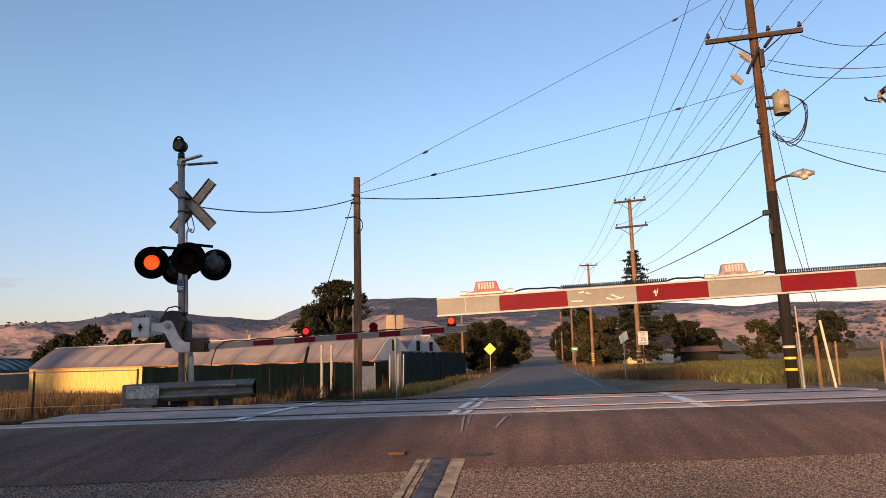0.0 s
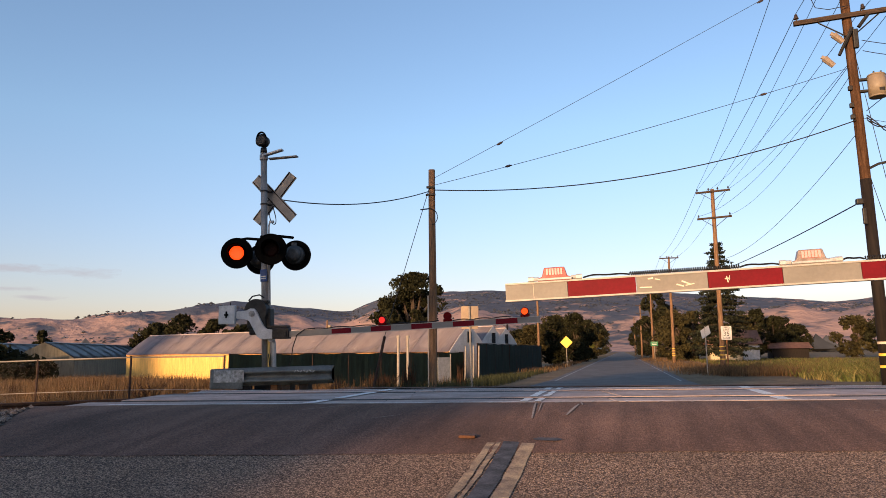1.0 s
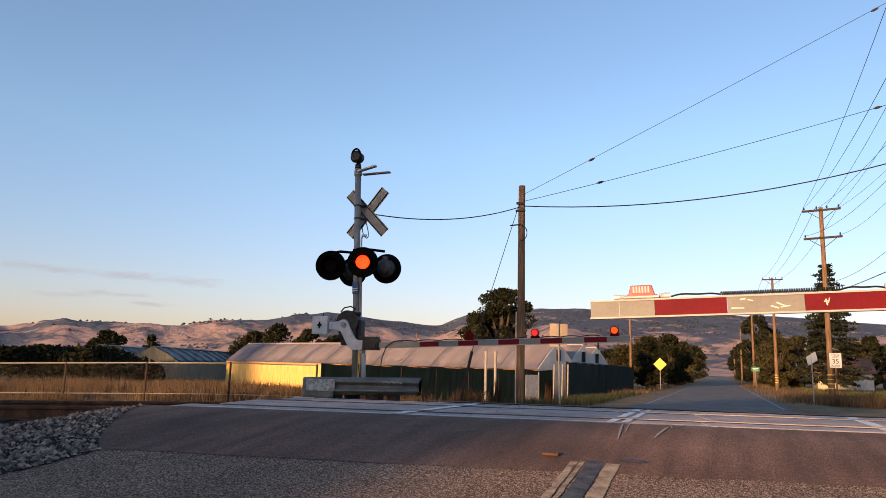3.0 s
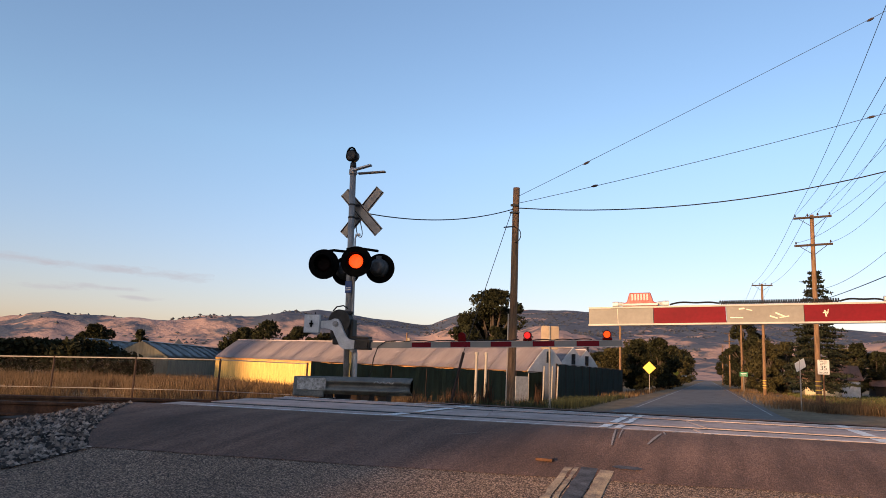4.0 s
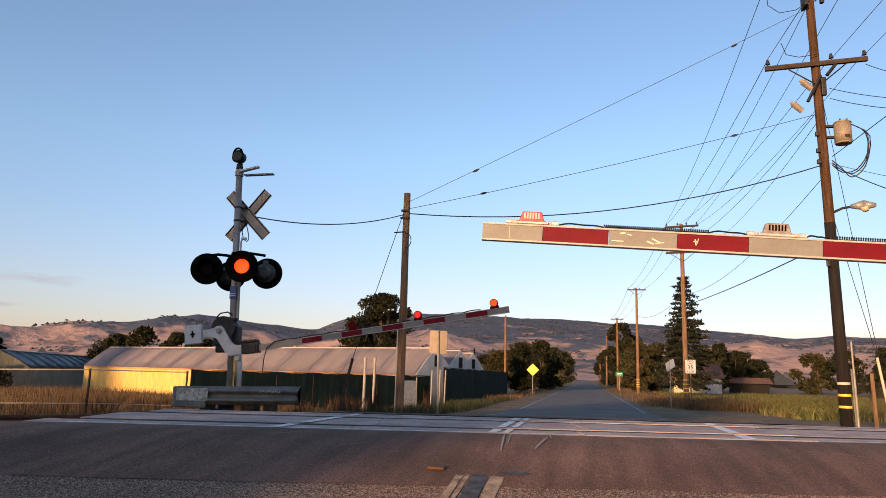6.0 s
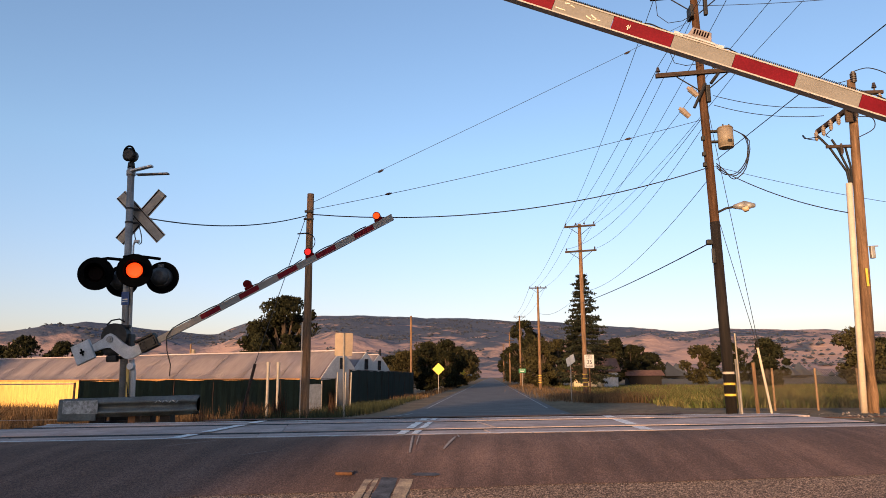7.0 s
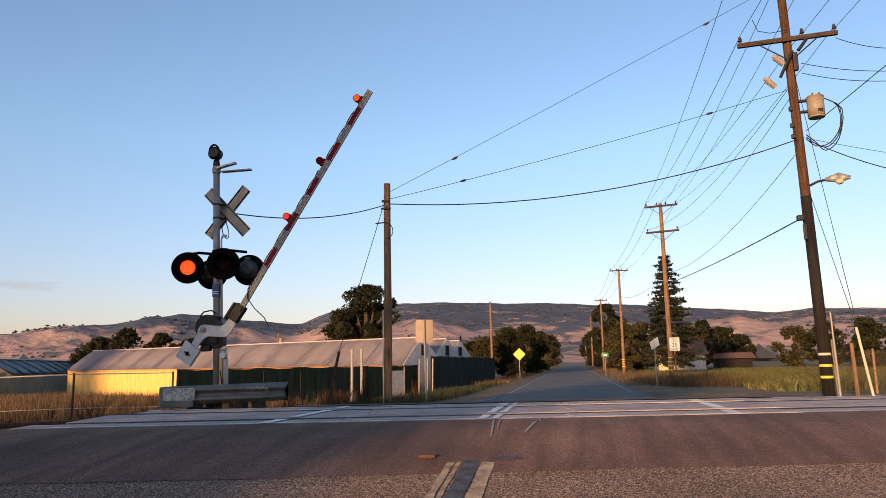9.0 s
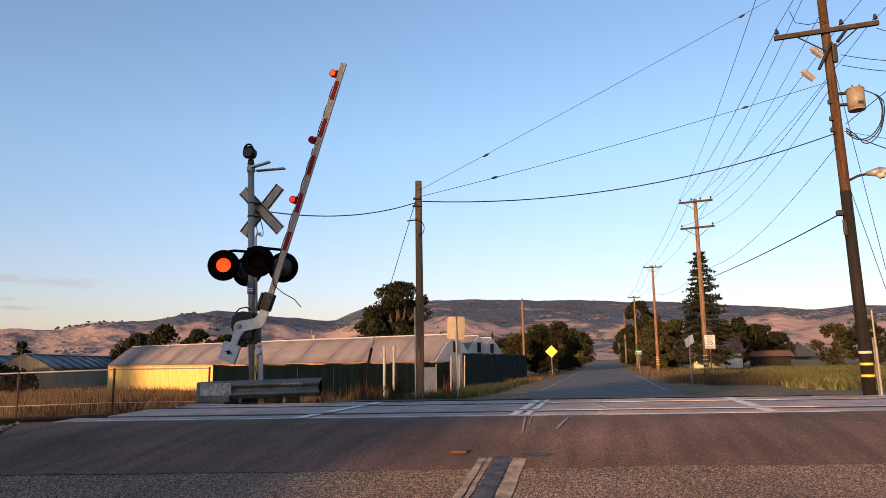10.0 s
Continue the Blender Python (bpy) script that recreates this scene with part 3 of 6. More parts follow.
def arm_stripes(arm, p0, p1, first, step_m, n, h, d, plain_to):
    """Alternating sheeted panels from the tip inwards, with a pale rim above and below."""
    p0, p1 = Vector(p0), Vector(p1)
    L = (p1 - p0).length
    u = (p1 - p0).normalized()
    rot = Matrix.Rotation(-math.atan2(u.z, u.x), 4, "Y")
    a, b = L, L - first
    k = 0
    while b > plain_to + 0.05 and k < n:
        bm = block(bmesh.new(), 0, 0, 0, a - b - 0.003, d, h - 0.016)
        st = part("red_panel" if k % 2 else "grey_panel", bm, "red" if k % 2 else "alu", arm, "red reflective panel" if k % 2 else "grey-white reflective panel")
        st.matrix_basis = Matrix.Translation(p0 + u * (a + b) / 2) @ rot
        a, b = b, b - step_m
        k += 1
    bm = block(bmesh.new(), 0, 0, 0, a, d * 0.9, h)
    part("root_tube", bm, "alu", arm, "plain grey inner length of the arm").matrix_basis = Matrix.Translation(p0 + u * a / 2) @ rot
    for s in (1, -1):
        bm = block(bmesh.new(), 0, 0, 0, L - a, d + 0.012, 0.010)
        part("rim", bm, "alu_rim", arm, "thin white rim of the arm").matrix_basis = Matrix.Translation(p0 + u * (L + a) / 2 + Vector((0, 0, s * (h / 2 - 0.004)))) @ rot
    return p0, u, L, rot


def gate_lever(parent, m):
    """Counterweighted lever and clamp, turning about the origin; the arm runs along +x."""
    bm = bmesh.new()
    outline = [(-0.34, 0.055), (-0.12, 0.06), (-0.05, 0.105), (0.04, 0.10), (0.10, 0.03), (0.17, -0.12), (0.24, -0.25), (0.30, -0.300), (0.46, -0.305), (0.46, -0.47), (0.36, -0.49), (0.19, -0.485), (0.11, -0.43), (0.03, -0.28), (-0.05, -0.13), (-0.14, -0.095), (-0.34, -0.085)]
    slab(bm, outline, 0.05)
    bmesh.ops.bevel(bm, geom=[e for e in bm.edges], offset=0.008, segments=2, affect="EDGES")
    lever = part("gate_arm", bm, "galv_pale", parent, "grey cast lever carrying the striped gate arm")
    lever.matrix_basis = m
    bm = bmesh.new()
    rod(bm, (0, 0.09, 0), (0, -0.03, 0), 0.055, n=20)
    rod(bm, (0, -0.03, 0), (0, -0.05, 0), 0.032, n=6)
    part("pivot_bolt", bm, "galv", lever)
    bm = bmesh.new()
    block(bm, -0.52, -0.01, -0.01, 0.35, 0.07, 0.36, 0.012)
    part("counterweight", bm, "galv_pale", lever, "pale square counterweight plate")
    bm = bmesh.new()
    block(bm, -0.52, -0.055, -0.01, 0.022, 0.03, 0.13, 0.004)
    block(bm, -0.52, -0.055, -0.01, 0.08, 0.03, 0.035, 0.004)
    part("slot_bolt", bm, "black", lever)
    part("weight_stud", rod(bmesh.new(), (-0.47, 0, 0.16), (-0.47, 0, 0.23), 0.008, n=6), "black", lever)
    bm = bmesh.new()
    block(bm, 0.62, 0.03, -0.385, 0.33, 0.14, 0.20, 0.01)
    block(bm, 0.58, 0.03, -0.255, 0.36, 0.17, 0.045, 0.008)
    block(bm, 0.72, -0.05, -0.40, 0.07, 0.04, 0.10, 0.006)
    for x in (0.49, 0.57, 0.74):
        for z in (-0.33, -0.44):
            rod(bm, (x, -0.03, z), (x, -0.055, z), 0.014, n=6)
    part("arm_clamp", bm, "darkmetal", lever, "dark cast clamp that grips the arm")
    return lever


def round_arm_light(arm, p, rot, on_list=None, tip=False):
    bm = bmesh.new()
    block(bm, 0, 0, -0.075, 0.16, 0.05, 0.05, 0.01)
    rod(bm, (0, 0.035, 0), (0, -0.03, 0), 0.072, n=18)
    body = part("arm_light", bm, "lens_red", arm, "small round red light on the gate arm")
    body.matrix_basis = Matrix.Translation(p) @ rot
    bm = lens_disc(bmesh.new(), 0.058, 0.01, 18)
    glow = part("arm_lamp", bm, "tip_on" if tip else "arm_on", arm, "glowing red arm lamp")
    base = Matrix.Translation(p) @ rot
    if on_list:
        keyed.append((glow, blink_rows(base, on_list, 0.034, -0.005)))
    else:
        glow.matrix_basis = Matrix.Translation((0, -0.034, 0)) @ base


def led_arm_light(arm, p, rot, on_list=None):
    """Clear trapezoid housing with six upright light bars and a cable gland at each end."""
    m = Matrix.Translation(p) @ rot
    bm = bmesh.new()
    slab(bm, [(-0.105, 0), (0.105, 0), (0.10, 0.022), (0.078, 0.028), (0.062, 0.084), (-0.062, 0.084), (-0.078, 0.028), (-0.10, 0.022)], 0.05)
    bmesh.ops.translate(bm, verts=bm.verts, vec=(0, -0.025, 0))
    bmesh.ops.bevel(bm, geom=[e for e in bm.edges], offset=0.004, segments=1, affect="EDGES")
    part("arm_light", bm, "ledgrey" if on_list else "led_glow_tint", arm, "clear plastic warning light on the gate arm").matrix_basis = m
    bm = bmesh.new()
    block(bm, 0, 0, 0.012, 0.21, 0.062, 0.014, 0.004)
    for s in (1, -1):
        rod(bm, (s * 0.10, 0, 0.018), (s * 0.135, 0, 0.018), 0.013, n=8)
        rod(bm, (s * 0.13, 0, 0.018), (s * 0.165, 0, 0.018), 0.017, n=6)
    part("light_base", bm, "galv_pale", arm, "grey metal light base with cable glands").matrix_basis = m
    bm = bmesh.new()
    for k in range(6):
        block(bm, -0.044 + 0.0175 * k, 0, 0.056, 0.0105, 0.053, 0.036, 0.002)
    part("dark_bars", bm, "lens_dark", arm).matrix_basis = m
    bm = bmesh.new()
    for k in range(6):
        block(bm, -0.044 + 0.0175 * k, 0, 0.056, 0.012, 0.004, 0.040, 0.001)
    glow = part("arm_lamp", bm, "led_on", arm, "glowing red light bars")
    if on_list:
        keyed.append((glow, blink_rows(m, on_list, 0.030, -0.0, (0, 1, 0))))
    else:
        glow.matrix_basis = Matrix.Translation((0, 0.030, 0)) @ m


def cord(arm, p, u, w, s0, s1, coil, name="cord"):
    """A cable along the arm's top, wound as a spring where coil is set."""
    pts = []
    n = 760 if coil else 14
    turns = (s1 - s0) / 0.0125
    for i in range(n + 1):
        t = i / n
        q = p + u * (s0 + (s1 - s0) * t)
        if coil:
            a = 2 * math.pi * turns * t
            q = q + w * (0.016 + 0.0105 * math.sin(a)) + Vector((0, 0.0105 * math.cos(a), 0))
        else:
            q = q + w * (0.010 + 0.012 * math.sin(math.pi * t) + 0.004 * math.sin(9 * t)) + Vector((0, 0.010 * math.sin(5 * t), 0))
        pts.append(q)
    return part(name, tube(bmesh.new(), pts, 0.0040 if coil else 0.0052, 4), "rubber", arm, "black coiled cord" if coil else "black cable")


def signal_mast(x, y, z, turn, lean, seen):
    """Mast, bell, crossbuck, two pairs of lights, gate mechanism. seen: with every fitting."""
    s = thing("crossing_signal", pose(x, y, z, 0, lean, turn), "grey steel crossing signal with black flashing lights and a striped gate", "crossing signal", "gated crossing signals")
    part("mast", rod(bmesh.new(), (0, 0, -0.05), (0, 0, 4.74), 0.068, 0.064, 20), "galv", s, "grey galvanised steel mast", smooth=True)
    bm = bmesh.new()
    block(bm, 0, 0, -0.28, 0.85, 0.75, 0.46, 0.02)
    part("foundation", bm, "concrete", s)
    bm = bmesh.new()
    block(bm, 0, 0, 0.0, 0.55, 0.5, 0.08, 0.01)
    for a in (-0.2, 0.2):
        for b in (-0.18, 0.18):
            rod(bm, (a, b, -0.04), (a, b, 0.12), 0.02, n=6)
    block(bm, 0, 0, 0.10, 0.32, 0.3, 0.14, 0.03)
    part("base_casting", bm, "darkmetal", s)
    # bell
    bm = bmesh.new()
    rod(bm, (0, 0, 4.72), (0, 0, 4.83), 0.07, 0.06, 14)
    rod(bm, (0, 0.05, 4.965), (0, -0.09, 4.965), 0.115, 0.115, 20)
    rod(bm, (0, -0.09, 4.965), (0, -0.13, 4.965), 0.135, 0.09, 20)
    rod(bm, (0, 0.05, 4.965), (0, 0.12, 4.965), 0.10, 0.05, 16)
    part("bell", bm, "darkmetal", s, "round dark electric crossing bell", smooth=True)
    bm = bmesh.new()
    tube(bm, [(0.10 * math.cos(a), -0.10, 4.985 + 0.145 * math.sin(a)) for a in np.linspace(-0.6, 3.6, 14)], 0.02, 6)
    part("bell_hood", bm, "black", s)
    # side arms near the top: two sheet arms seen from below
    bm = bmesh.new()
    block(bm, 0, 0, 0, 0.42, 0.10, 0.035, 0.008, Matrix.Translation((0.27, -0.12, 4.665)) @ Matrix.Rotation(radians(-10), 4, "Y"))
    part("sign_arm", bm, "galv_pale", s)
    bm = bmesh.new()
    block(bm, 0, 0, 0, 0.62, 0.10, 0.03, 0.008, Matrix.Translation((0.38, 0.10, 4.61)) @ Matrix.Rotation(radians(1.5), 4, "Y"))
    rod(bm, (0, 0, 4.58), (0, 0, 4.68), 0.082, n=16)
    part("sign_arm", bm, "galv", s)
    # crossbuck seen from behind
    for ang in (48, -48):
        bm = bmesh.new()
        block(bm, 0, 0, 0, 1.22, 0.012, 0.225)
        bl = part("crossbuck_blade", bm, "signback", s, "bare metal back of a crossbuck blade")
        mm = Matrix.Translation((0.145, 0.15 + (0.02 if ang > 0 else 0.0), 3.80)) @ Matrix.Rotation(radians(-ang), 4, "Y")
        bl.matrix_basis = mm
        for k in (1, -1):
            part("blade_channel", block(bmesh.new(), 0, -0.012, k * 0.088, 1.215, 0.012, 0.014), "black", bl)
    for zz in (3.66, 3.93):
        bm = rod(bmesh.new(), (0, 0, zz - 0.015), (0, 0, zz + 0.015), 0.075, n=16)
        block(bm, 0.08, 0.08, zz, 0.10, 0.08, 0.03, 0.005)
        part("bracket", bm, "darkmetal", s)
    part("cable_loop", tube(bmesh.new(), [(0.16 + 0.07 * math.sin(t * 5), 0.05, 3.62 - 0.36 * math.sin(math.pi * t) * 0.9 - 0.10 * t) for t in np.linspace(0, 1, 14)], 0.009, 6), "rubber", s)
    bm = bmesh.new()
    tube(bm, [(0.10, 0.0, 2.95), (0.10, 0.0, 3.22), (0.12, 0.0, 3.28), (0.18, 0.0, 3.29)], 0.018, 8)
    block(bm, 0.16, 0, 3.29, 0.10, 0.05, 0.05, 0.01)
    part("conduit_elbow", bm, "galv_pale", s)
    # lights
    if seen:
        rz = 22
        for lx, on in ((-0.455, LEFT_ON), (0.325, RIGHT_ON)):
            signal_light(s, pose(lx, -0.26 - 0.10 * (lx > 0), 2.675, 0, 0, rz), on)
        for lx, dz in ((-0.25, -0.05), (0.53, -0.03)):
            signal_light(s, pose(lx, 0.30, 2.655 + dz, 0, 0, 190))
    bm = bmesh.new()
    tube(bm, [(-0.45, -0.18, 2.95), (-0.30, -0.14, 2.97), (-0.1, -0.05, 2.95), (0.05, 0.05, 2.95), (0.35, -0.10, 2.97), (0.55, 0.15, 2.96)], 0.028, 8)
    rod(bm, (0, 0, 2.85), (0, 0, 3.02), 0.085, n=16)
    part("light_crossarm", bm, "black", s)
    bm = bmesh.new()
    block(bm, 0.02, -0.075, 2.22, 0.14, 0.02, 0.24, 0.004)
    part("notice_plate", bm, "blue_label", s, "small blue notice plate with pale print")
    bm = bmesh.new()
    for zz in (2.16, 2.20):
        block(bm, 0.02, -0.088, zz, 0.11, 0.004, 0.02)
    part("print_bar", bm, "white", s)
    # gate mechanism
    bm = bmesh.new()
    rod(bm, (-0.10, -0.03, 1.52), (-0.10, -0.20, 1.52), 0.24, n=22)
    block(bm, -0.10, -0.12, 1.36, 0.40, 0.15, 0.34, 0.05)
    block(bm, 0.10, -0.02, 1.36, 0.14, 0.2, 0.42, 0.03)
    block(bm, -0.15, -0.12, 1.13, 0.2, 0.12, 0.12, 0.03)
    part("mechanism_housing", bm, "darkmetal", s, "dark gate mechanism housing")
    for zz in (1.15, 1.70):
        bm = rod(bmesh.new(), (0, 0, zz - 0.03), (0, 0, zz + 0.03), 0.085, n=16)
        block(bm, 0.06, -0.07, zz, 0.14, 0.08, 0.05, 0.01)
        part("clamp_band", bm, "darkmetal", s)
    bm = bmesh.new()
    tube(bm, [(-0.28, -0.12, 1.74), (-0.2, -0.12, 1.82), (-0.05, -0.12, 1.84), (0.05, -0.12, 1.78)], 0.014, 6)
    part("lifting_handle", bm, "darkmetal", s)
    part("conduit", tube(bmesh.new(), [(0.155, 0.03, 0.0), (0.155, 0.03, 0.9), (0.13, 0.03, 1.1)], 0.055, 12), "galv_pale", s, "pale steel conduit beside the mast", smooth=True)
    part("conduit", tube(bmesh.new(), [(0.10, -0.01, 1.6), (0.095, -0.01, 2.85)], 0.03, 10), "galv", s)
    # sunlit edge of the conduit, added as a separate yellow piece
    part("sunlit_strip", block(bmesh.new(), 0.098, -0.04, 0.52, 0.045, 0.02, 1.0, 0.004), "gh_wall", s, "yellow strip standing for sunlight on the conduit")
    bm = bmesh.new()
    rod(bm, (0.20, -0.09, 0.98), (0.20, -0.17, 0.98), 0.07, 0.06, 16)
    rod(bm, (0.20, -0.05, 0.98), (0.20, -0.10, 0.98), 0.05, n=12)
    part("round_fitting", bm, "galv_pale", s, "small pale round lamp fitting")
    part("cable", tube(bmesh.new(), [(0.12, -0.1, 0.7), (0.16, -0.12, 0.45), (0.28, -0.12, 0.30), (0.10, -0.1, 0.2)], 0.010, 6), "rubber", s)
    return s


# far gate, beyond the track
far_sig = signal_mast(-6.61, 12.45, 0.15, 0, -2.2, True)
FP = (-0.14, -0.25, 1.47)
arm_far = gate_lever(far_sig, Matrix.Translation(FP) @ Matrix.Rotation(radians(2.2), 4, "Y"))
p, u, L, rot = arm_stripes(arm_far, (0.76, 0.03, -0.395), (5.51, 0.03, -0.21), 0.387, 0.387, 10, 0.112, 0.045, 0.5)
w = Vector((-u.z, 0, u.x))
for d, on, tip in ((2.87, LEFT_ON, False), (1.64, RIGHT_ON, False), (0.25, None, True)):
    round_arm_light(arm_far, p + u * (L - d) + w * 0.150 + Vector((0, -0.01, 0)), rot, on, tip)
for a, b in ((0.35, 1.75), (1.95, 2.95), (3.2, 4.25)):
    pts = [p + u * (a + (b - a) * t) + w * (0.062 + 0.018 * abs(math.sin(9 * t + a))) + Vector((0, -0.01, 0)) for t in np.linspace(0, 1, 24)]
    part("cord", tube(bmesh.new(), pts, 0.010, 5), "rubber", arm_far, "black cable along the arm")
part("hanging_cable", tube(bmesh.new(), [p + Vector(q) for q in ((0.55, -0.03, 0.09), (0.35, -0.04, 0.08), (0.2, -0.05, -0.02), (0.12, -0.05, -0.25), (0.08, -0.03, -0.50), (-0.02, 0, -0.68))], 0.009, 6), "rubber", arm_far)
NEAR_LIFT = [(0.0, 0.0), (5.55, 0.0), (5.7, 1.3), (5.8, 2.7), (6.0, 5.8), (6.2, 9.0), (6.6, 16.0), (7.0, 23.4), (7.3, 28.9), (7.5, 32.0), (8.0, 39.8), (8.5, 47.0), (9.0, 54.4), (9.5, 61.5), (10.0, 68.4)]
keyed.append((arm_far, [(t, Matrix.Translation(FP) @ Matrix.Rotation(radians(2.2 - a), 4, "Y")) for t, a in LIFT]))

# near gate, on this side of the track
near_sig = signal_mast(5.26, 4.08, 0.13, 180, 0.0, False)
NP = (-0.14, -0.25, 1.47)
arm_near = gate_lever(near_sig, Matrix.Translation(NP))
p, u, L, rot = arm_stripes(arm_near, (0.76, 0.03, -0.215), (6.03, 0.03, -0.39), 0.385, 0.406, 12, 0.112, 0.045, 0.85)
w = Vector((-u.z, 0, u.x))
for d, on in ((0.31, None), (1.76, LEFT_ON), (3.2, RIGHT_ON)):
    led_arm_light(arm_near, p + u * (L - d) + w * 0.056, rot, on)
top = p + w * 0.056
for a, b, coil in ((0.48, 0.76, 0), (0.76, 1.38, 1), (1.38, 1.60, 0), (1.92, 2.04, 0), (2.04, 2.85, 1), (2.85, 3.04, 0)):
    cord(arm_near, top, -u, w, -(L - a), -(L - b), coil)
# scrapes in the sheeting
for x0, z0, x1, z1, t in ((0.86, 0.030, 0.89, 0.034, 0.004), (0.90, 0.028, 0.93, 0.020, 0.003), (0.81, -0.018, 0.88, -0.020, 0.003), (1.02, -0.012, 1.06, -0.026, 0.004), (1.05, 0.006, 1.10, -0.018, 0.004), (1.07, -0.022, 1.12, -0.014, 0.003), (1.300, 0.016, 1.306, -0.02, 0.0035), (1.318, 0.022, 1.312, -0.008, 0.002), (1.290, 0.002, 1.318, 0.005, 0.003), (0.175, 0.045, 0.177, -0.045, 0.001)):
    a, b = p + u * (L - x0) + w * z0, p + u * (L - x1) + w * z1
    d = (b - a).normalized()
    q = d.cross(Vector((0, 1, 0))) * t
    o = Vector((0, 0.0255, 0))
    bm = bmesh.new()
    bm.faces.new([bm.verts.new(v + o) for v in (a + q, b + q, b - q, a - q)])
    part("scrape", bm, "scratch", arm_near, "pale scrape in the reflective sheet")
keyed.append((arm_near, [(t, Matrix.Translation(NP) @ Matrix.Rotation(radians(-a), 4, "Y")) for t, a in NEAR_LIFT]))


# ================= guardrail by the far signal =================
def guardrail(x0, y0, x1, y1, z, posts):
    g = thing("guardrail", Matrix(), "short weathered steel guardrail on timber blocks before the signal", "guardrail")
    prof = [(0.165 - 0.0206 * k, -0.055 + 0.060 * math.cos(2 * math.pi * (0.165 - 0.0206 * k) / 0.165)) for k in range(17)]
    path = []
    n = 26
    for i in range(n + 1):
        t = i / n
        bend = 0.30 * max(0.0, (t - 0.72) / 0.28) ** 2
        flare = 0.18 * max(0.0, (0.22 - t) / 0.22) ** 2
        path.append(Vector((x0 + (x1 - x0) * t, y0 + (y1 - y0) * t + bend - flare, z + 0.05 * t)))
    bm = bmesh.new()
    rows = []
    for i, q in enumerate(path):
        sq = 1 - 0.55 * max(0.0, (i - n + 2) / 2) if i > n - 2 else 1
        row = [bm.verts.new(q + Vector((0, b, a * (0.85 if sq < 1 else 1)))) for a, b in prof] + [bm.verts.new(q + Vector((0, b + 0.012, a))) for a, b in reversed(prof)]
        rows.append(row)
    m = len(rows[0])
    for r, q in zip(rows, rows[1:]):
        for k in range(m):
            bm.faces.new((r[k], r[(k + 1) % m], q[(k + 1) % m], q[k]))
    bm.faces.new(rows[0])
    bm.faces.new(rows[-1][::-1])
    part("rail_beam", bm, "guardrail", g, "weathered grey corrugated steel beam", smooth=True)
    a, b = path[0], path[7]
    bm = bmesh.new()
    block(bm, 0, 0, 0, (b - a).length * 0.97, 0.10, 0.37, 0.03, Matrix.Translation((a + b) / 2 + Vector((-0.05, -0.07, -0.03))) @ Matrix.Rotation(math.atan2(b.y - a.y, b.x - a.x), 4, "Z"))
    part("end_shoe", bm, "guardrail", g, "boxed end of the guardrail")
    bm = bmesh.new()
    block(bm, 0, -0.124, 0.0, 0.54, 0.006, 0.22, 0.0025, Matrix.Translation((a + b) / 2 + Vector((-0.02, 0.0, 0.02))) @ Matrix.Rotation(math.atan2(b.y - a.y, b.x - a.x), 4, "Z"))
    part("paint_patch", bm, "flaked", g, "patch of flaking white paint")
    bm = bmesh.new()
    for i in range(7):
        q = path[19] + Vector((0.06 * i, -0.118, 0.085 if i % 2 else 0.075))
        block(bm, 0, 0, 0, 0.05, 0.003, 0.014, 0, Matrix.Translation(q) @ Matrix.Rotation(0.7 * (1 if i % 2 else -1), 4, "Y"))
    part("paint_scribble", bm, "galv_pale", g, "faint pale paint scribble")
    for t, wd, mt in posts:
        q = path[int(t * n)]
        zz = float(ground_z(q.x, q.y + 0.2)) - 0.1
        bm = bmesh.new()
        block(bm, q.x, q.y + 0.16, (zz + z + 0.08) / 2, wd, 0.22, z + 0.08 - zz, 0.01)
        part("post", bm, mt, g, "timber guardrail post")
    return g


guardrail(-7.24, 11.85, -5.12, 11.95, 0.42, ((0.2, 0.15, "tie"), (0.52, 0.13, "wood_post"), (0.63, 0.16, "tie"), (0.80, 0.18, "tie")))


# ================= poles and wires =================
def utility_pole(x, y, z0, z1, r0, r1, lean, label, material="wood", bands=()):
    """lean: how far the top stands off to +x."""
    s = thing("utility_pole", Matrix.Translation((x, y, 0)), label, "utility pole", "utility poles")
    bm = bmesh.new()
    pts = [(lean * t + 0.012 * math.sin(5 * t), 0, z0 - 0.3 + (z1 - z0 + 0.3) * t) for t in np.linspace(0, 1, 10)]
    tube(bm, pts, r0, 14, r1)
    part("shaft", bm, material, s, smooth=True)
    for zb, col in bands:
        bm = bmesh.new()
        t = (zb - z0) / (z1 - z0)
        rod(bm, (lean * t, 0, zb - 0.03), (lean * t, 0, zb + 0.03), r0 + 0.006, n=16)
        part("marker_band", bm, col, s)
    s["top"] = (x + lean, y, z1)
    return s


